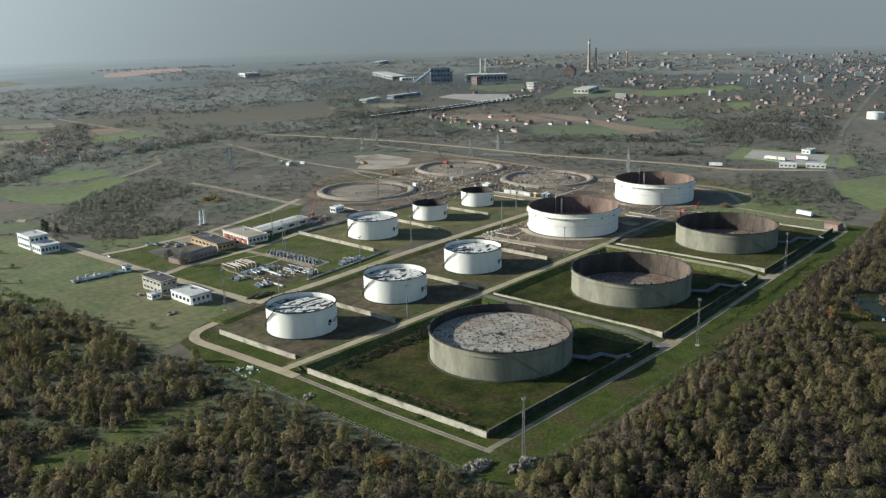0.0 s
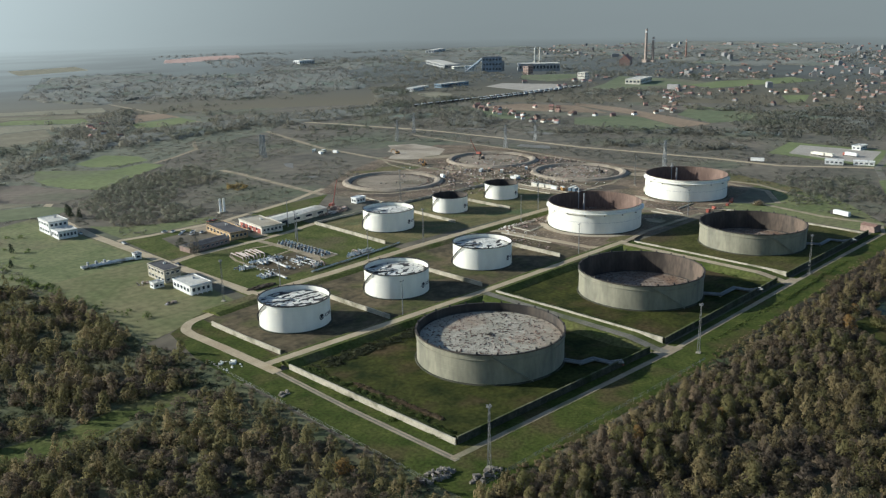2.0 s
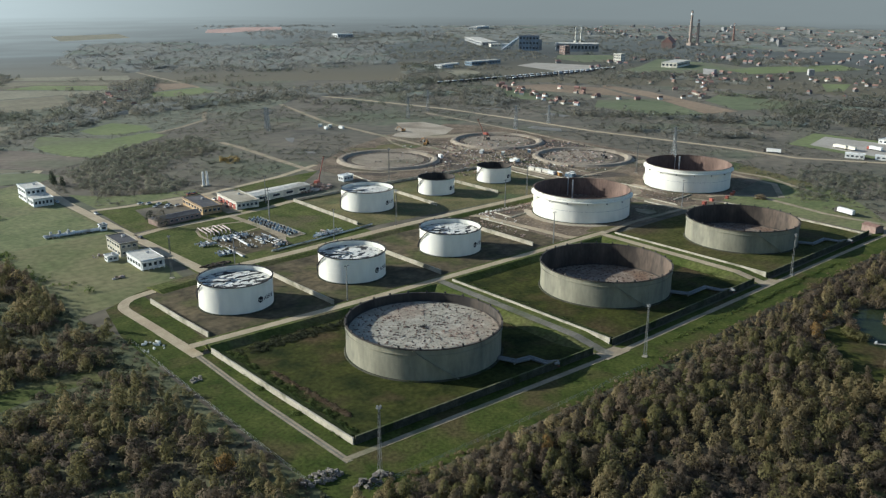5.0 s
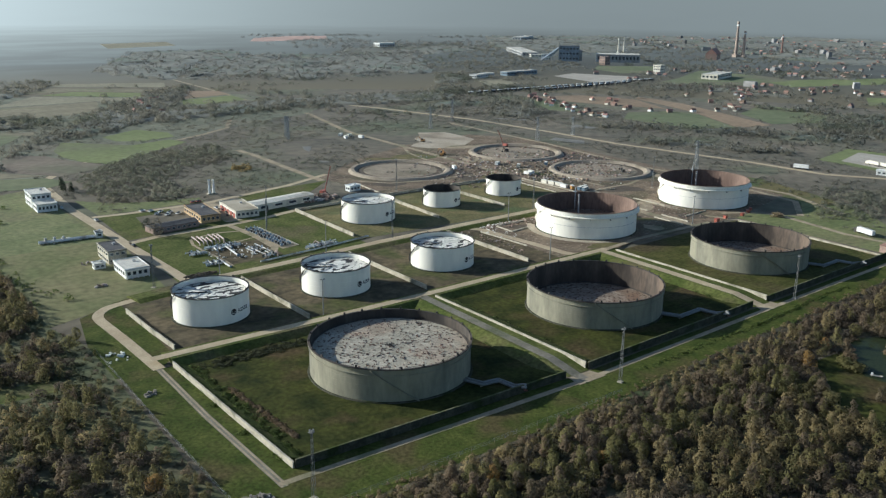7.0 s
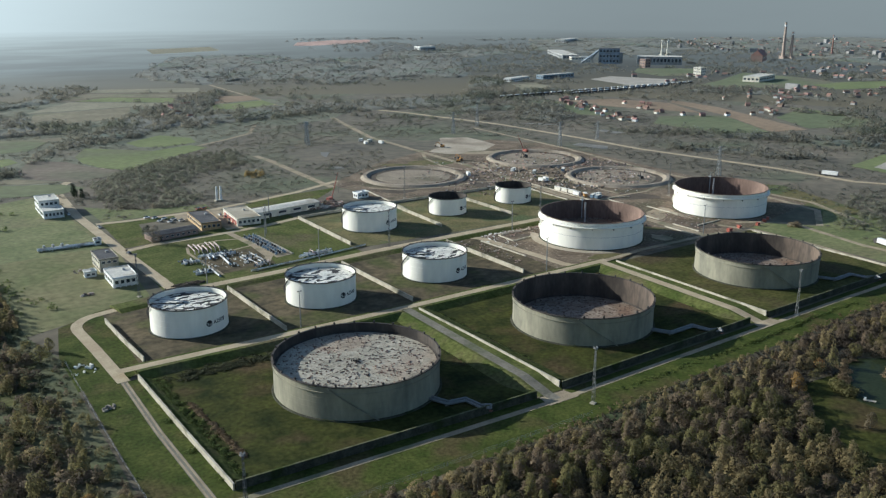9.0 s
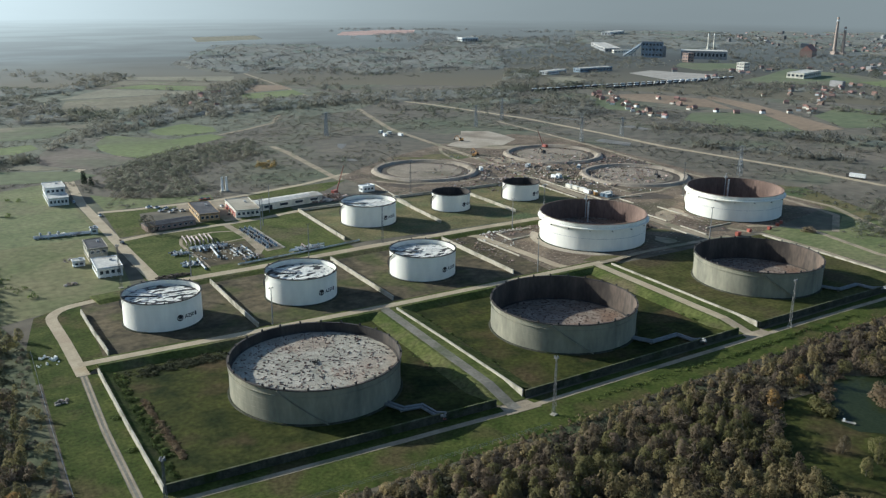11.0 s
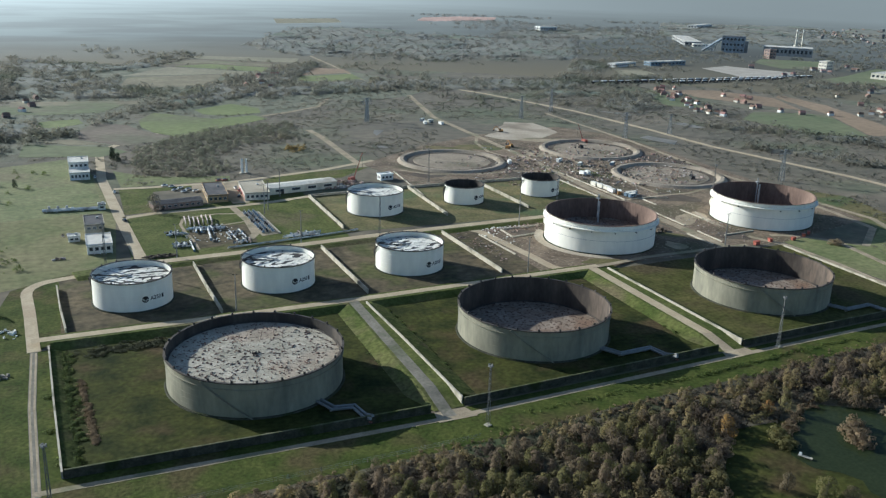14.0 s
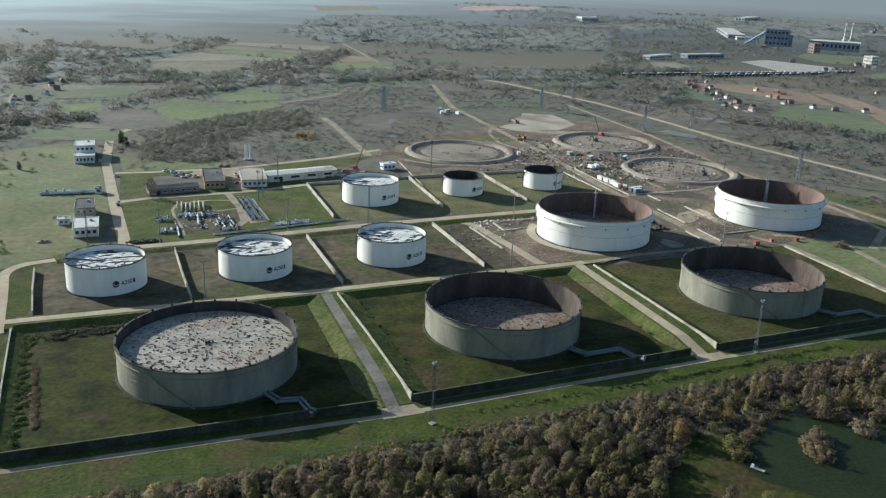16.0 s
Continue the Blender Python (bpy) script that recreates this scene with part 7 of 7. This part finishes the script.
M_TOWNW = mat("town_walls", (0.19, 0.187, 0.18), (0.27, 0.263, 0.252), 0.02, 0.85, fine=0.5, bump=0, island=0.35)
M_TOWNR = mat("town_roofs", (0.22, 0.14, 0.11), (0.30, 0.19, 0.15), 0.02, 0.85, fine=0.5, bump=0, island=0.35, sheen=0.5)


def town(name, n, x0, x1, y0, y1, blocks, label, seed, keep):
    rng = random.Random(seed)
    wb, rb = Build(), Build()
    c = 0
    while c < n:
        x, y = rng.uniform(x0, x1), rng.uniform(y0, y1)
        if not keep(x, y) or not free(x, y):
            continue
        c += 1
        if rng.random() < blocks:
            wb.box(x, y, 0, rng.uniform(10, 22), rng.uniform(8, 11), rng.uniform(6, 14), rng.uniform(0, 3.14))
        else:
            sx, sy, h, t = rng.uniform(6, 9), rng.uniform(5, 6.5), rng.uniform(2.5, 3.6), rng.uniform(0, 3.14)
            wb.box(x, y, 0, sx, sy, h, t)
            rb.gable(x, y, h, sx, sy, rng.uniform(1.8, 3.2), t)
    solid(name, wb, M_TOWNW, label, "town", "stuff")
    if rb.v:
        solid(name + "_roofs", rb, M_TOWNR, "red and brown tiled roofs of the hazy town", "roofs", "stuff")


town("town_near", 260, 1050, 2300, 250, 1000, 0.03, "scattered houses of the town in haze", 1, lambda x, y: y < 1000 - (x - 1050) * 0.1)
town("town_far", 260, 1900, 3200, 500, 2400, 0.16, "pale blocks and houses of the far town", 2, lambda x, y: math.hypot(x, y) < 3200 and y < x * 0.85)

M_GREYSHEET = mat("grey_factory_sheet", (0.26, 0.265, 0.265), (0.34, 0.345, 0.34), 0.2, 0.7, fine=1.0, c=(0.20, 0.19, 0.17), bump=0.05)
M_BLUESHEET = mat("dull_blue_factory_sheet", (0.20, 0.25, 0.30), (0.27, 0.32, 0.37), 0.2, 0.6, fine=1.0, c=(0.20, 0.21, 0.22), bump=0.05)
flat_house("long factory hall with a pale roof", 1415, 1525, 38, 230, 9, M_GREYSHEET, M_ROOFPALE, -30, 1, 4, 14, "factory_hall")
flat_house("lower pale-roofed factory shed beside a long hall", 1372, 1432, 26, 90, 6, M_CREAM, M_ROOFPALE, -30, 1, 3, 7, "factory_shed")
ob = flat_house("tall dull blue factory block with sloping conveyors", 1340, 1272, 46, 34, 33, M_BLUESHEET, M_ROOFDARK, -44, 3, 6, 4, "factory_block")
for yy, x0 in ((-8, -62), (8, -50)):
    part("conveyor", Build().tube([(x0, yy, 1.0), (-23, yy, 29.0)], 2.6, 4), M_BLUESHEET, ob, "sloping enclosed conveyor")
    part("trestle", Build().box((x0 - 23) / 2, yy, 0, 1.6, 4.0, 13), M_GREYSHEET, ob)
part("stair_tower", Build().box(26, 4, 0, 8, 10, 24), M_GREYSHEET, ob)
flat_house("white annex beside the factory block", 1312, 1318, 22, 16, 13, M_WHITEWALL, M_ROOFPALE, -44, 2, 4, 3, "factory_annex")
flat_house("low dark factory hall with a pale roof", 1420, 1196, 96, 54, 17, M_GREYSHEET, M_ROOFPALE, -44, 1, 12, 6, "factory_hall")
flat_house("small brown tower building", 1318, 1138, 16, 16, 18, M_BRICK, M_ROOFDARK, 0, 3, 2, 2, "tower_building")
flat_house("white shed row with blue ends", 905, 1045, 60, 16, 6, M_WHITEWALL, M_ROOFPALE, 20, 1, 10, 3, "industrial_shed")
flat_house("blue and white shed row", 1000, 1052, 80, 18, 7, M_BLUE, M_ROOFPALE, 5, 1, 10, 3, "industrial_shed")
flat_house("cream sheet-metal shed in open land", 1275, 812, 78, 30, 9, M_CREAM, M_ROOFPALE, 18, 1, 9, 4, "industrial_shed")
flat_house("tall cream house with a stepped roof", 1257, 934, 18, 16, 16, M_CREAM, M_ROOFPALE, 10, 3, 3, 3, "mill_building")
gable_house("large red-roofed brick hall below the chimneys", 1690, 1140, 70, 26, 14, 12, M_BRICK, M_ROOFTILE, 30, 8, "brickworks_hall")
flat_house("white lorry park office", 734, 165, 16, 9, 4, M_WHITEWALL, M_ROOFPALE, 0, 1, 4, 2, "office")
flat_house("white container store by the lorry park", 632, 146, 16, 5, 4, M_WHITEWALL, M_WHITEWALL, -70, 1, 4, 2, "store")
flat_house("long white container store by the road", 645, 124, 18, 5, 3.5, M_WHITEWALL, M_WHITEWALL, -70, 1, 4, 2, "store")
flat_house("far white hall in the haze", 1890, 2066, 130, 30, 10, M_WHITEWALL, M_ROOFPALE, 30, 1, 12, 3, "factory_hall")
flat_house("far pale hall among woods", 1240, 1905, 50, 30, 12, M_WHITEWALL, M_ROOFPALE, 0, 1, 6, 3, "factory_hall")


M_PALEBRICK = mat("sooty_orange_brick", (0.32, 0.25, 0.205), (0.40, 0.32, 0.265), 0.3, 0.85, fine=2, bump=0.1)


def stack(x, y, h, r, label, material):
    ob = thing("chimney", label, "chimney", x, y, 0, 0, "factory chimneys")
    part("shaft", Build().lathe([(r * 0.8, 0), (r, 0), (r * 0.6, h), (r * 0.45, h)], 20), material, ob, smooth=True)
    part("band", Build().lathe([(r * 0.64, h * 0.88), (r * 0.72, h * 0.88), (r * 0.70, h * 0.93), (r * 0.62, h * 0.93)], 20), M_WHITEWALL, ob)
    part("base", Build().box(0, 0, 0, r * 3, r * 3, h * 0.08), material, ob)
    return ob


stack(1805, 1160, 86, 4.2, "tall brick factory chimney with a pale band", M_PALEBRICK)
stack(1816, 1146, 64, 4.2, "shorter brick chimney beside a taller one", M_PALEBRICK)
stack(2029, 1180, 50, 2.6, "thin red and white factory chimney", M_ROOFTILE)
stack(1640, 1400, 40, 2.5, "thin pale factory chimney", M_CREAM)
stack(1655, 1395, 40, 2.5, "thin factory chimney beside its twin", M_CREAM)
ob = thing("storage_tank", "white storage tank far beside the main road", "storage tank", 1096, 211)
part("shell", Build().lathe([(10.6, 0), (11, 0), (11, 9), (10.6, 9)], 64), M_WHITE, ob, smooth=True)
part("roof", Build().lathe([(0.05, 10.2), (11.2, 9), (11.2, 9.3), (0.05, 10.5)], 64, closed=False), M_WHITE, ob)


def wagon():
    ob = thing("rail_wagon", "dark rail wagon with a pale load in a long train", "wagon", 716, 832, 0.1, 0, "parked train")
    part("body", Build().box(0, 0, 1.1, 12, 2.8, 2.2), M_DARK, ob)
    part("load", Build().box(0, 0, 3.3, 9, 2.2, 0.9, 0, 0.4), M_WHITEWALL, ob)
    for s in (-4, 4):
        part("bogie", Build().box(s, 0, 0, 2.6, 2.0, 1.1), M_DARK, ob)
    return ob


first = wagon()
for i in range(1, 30):
    copy_thing(first, pose(716 + i * 14.2, 832 + 0.3 * i, 0.1, 0, 0, 1))
for i in range(16):
    copy_thing(first, pose(840 + i * 14.2, 812 + 0.9 * i, 0.1, 0, 0, 3))

# ---- the far distance ----
# from 1.15 km on the plain fades into painted haze, and at 4 km it rises into the low sky
m = bpy.data.materials.new("hazy_distance")
m.use_nodes = True
n, l = m.node_tree.nodes, m.node_tree.links
p = n["Principled BSDF"]
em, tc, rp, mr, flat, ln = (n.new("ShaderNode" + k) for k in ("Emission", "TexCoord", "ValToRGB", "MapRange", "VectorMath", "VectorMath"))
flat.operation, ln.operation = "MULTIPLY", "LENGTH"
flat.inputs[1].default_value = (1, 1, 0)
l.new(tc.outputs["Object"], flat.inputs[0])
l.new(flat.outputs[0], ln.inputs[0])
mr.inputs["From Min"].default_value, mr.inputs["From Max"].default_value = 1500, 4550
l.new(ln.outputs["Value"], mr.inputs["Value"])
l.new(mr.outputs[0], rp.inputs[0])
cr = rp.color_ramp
# haze put into the emitted colour: bluer and paler with distance
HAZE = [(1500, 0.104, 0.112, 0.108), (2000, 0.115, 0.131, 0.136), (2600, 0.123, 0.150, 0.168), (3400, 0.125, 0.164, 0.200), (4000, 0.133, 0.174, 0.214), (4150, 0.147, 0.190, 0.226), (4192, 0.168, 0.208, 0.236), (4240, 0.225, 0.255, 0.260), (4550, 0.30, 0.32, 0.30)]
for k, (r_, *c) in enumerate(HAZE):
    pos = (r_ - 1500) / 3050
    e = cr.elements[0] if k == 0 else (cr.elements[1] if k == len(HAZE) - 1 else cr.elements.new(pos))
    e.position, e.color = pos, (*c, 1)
# the painted haze glows brighter towards the sun, and shows woods and fields as long soft bands
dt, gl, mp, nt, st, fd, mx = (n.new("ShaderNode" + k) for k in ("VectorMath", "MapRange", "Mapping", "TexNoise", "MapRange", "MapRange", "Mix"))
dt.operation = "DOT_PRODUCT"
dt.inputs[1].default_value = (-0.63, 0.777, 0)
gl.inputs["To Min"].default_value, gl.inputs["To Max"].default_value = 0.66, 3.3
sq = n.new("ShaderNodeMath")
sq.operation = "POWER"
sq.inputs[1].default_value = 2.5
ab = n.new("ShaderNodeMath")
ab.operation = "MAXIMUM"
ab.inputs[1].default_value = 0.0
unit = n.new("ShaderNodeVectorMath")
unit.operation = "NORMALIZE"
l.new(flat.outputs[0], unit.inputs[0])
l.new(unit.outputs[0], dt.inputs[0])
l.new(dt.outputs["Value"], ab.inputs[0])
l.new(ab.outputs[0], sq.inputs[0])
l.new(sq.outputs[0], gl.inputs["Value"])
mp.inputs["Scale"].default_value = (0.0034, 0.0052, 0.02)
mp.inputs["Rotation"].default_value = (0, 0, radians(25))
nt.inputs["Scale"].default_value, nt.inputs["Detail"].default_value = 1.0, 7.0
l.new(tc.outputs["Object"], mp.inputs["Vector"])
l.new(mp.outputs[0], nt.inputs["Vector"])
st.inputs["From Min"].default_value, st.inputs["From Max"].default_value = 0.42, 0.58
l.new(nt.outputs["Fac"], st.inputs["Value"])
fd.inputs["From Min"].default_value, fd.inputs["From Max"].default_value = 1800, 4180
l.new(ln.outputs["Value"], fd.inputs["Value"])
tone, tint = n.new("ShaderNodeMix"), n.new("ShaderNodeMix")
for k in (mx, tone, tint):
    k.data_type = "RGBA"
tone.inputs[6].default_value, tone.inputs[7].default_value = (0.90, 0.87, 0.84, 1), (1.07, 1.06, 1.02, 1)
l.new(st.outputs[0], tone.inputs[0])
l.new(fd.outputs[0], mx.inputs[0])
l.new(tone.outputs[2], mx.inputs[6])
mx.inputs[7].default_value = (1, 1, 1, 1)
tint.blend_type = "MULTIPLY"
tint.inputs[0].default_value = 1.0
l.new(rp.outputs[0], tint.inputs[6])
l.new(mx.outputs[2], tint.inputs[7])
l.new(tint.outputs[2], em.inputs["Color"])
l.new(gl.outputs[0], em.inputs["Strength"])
# near its inner rim it is plain ground
p.inputs["Base Color"].default_value, p.inputs["Roughness"].default_value = (0.118, 0.100, 0.056, 1), 0.95
near_fade, ms = n.new("ShaderNodeMapRange"), n.new("ShaderNodeMixShader")
near_fade.inputs["From Min"].default_value, near_fade.inputs["From Max"].default_value = 1150, 1750
l.new(ln.outputs["Value"], near_fade.inputs["Value"])
l.new(near_fade.outputs[0], ms.inputs[0])
l.new(p.outputs[0], ms.inputs[1])
l.new(em.outputs[0], ms.inputs[2])
l.new(ms.outputs[0], n["Material Output"].inputs["Surface"])
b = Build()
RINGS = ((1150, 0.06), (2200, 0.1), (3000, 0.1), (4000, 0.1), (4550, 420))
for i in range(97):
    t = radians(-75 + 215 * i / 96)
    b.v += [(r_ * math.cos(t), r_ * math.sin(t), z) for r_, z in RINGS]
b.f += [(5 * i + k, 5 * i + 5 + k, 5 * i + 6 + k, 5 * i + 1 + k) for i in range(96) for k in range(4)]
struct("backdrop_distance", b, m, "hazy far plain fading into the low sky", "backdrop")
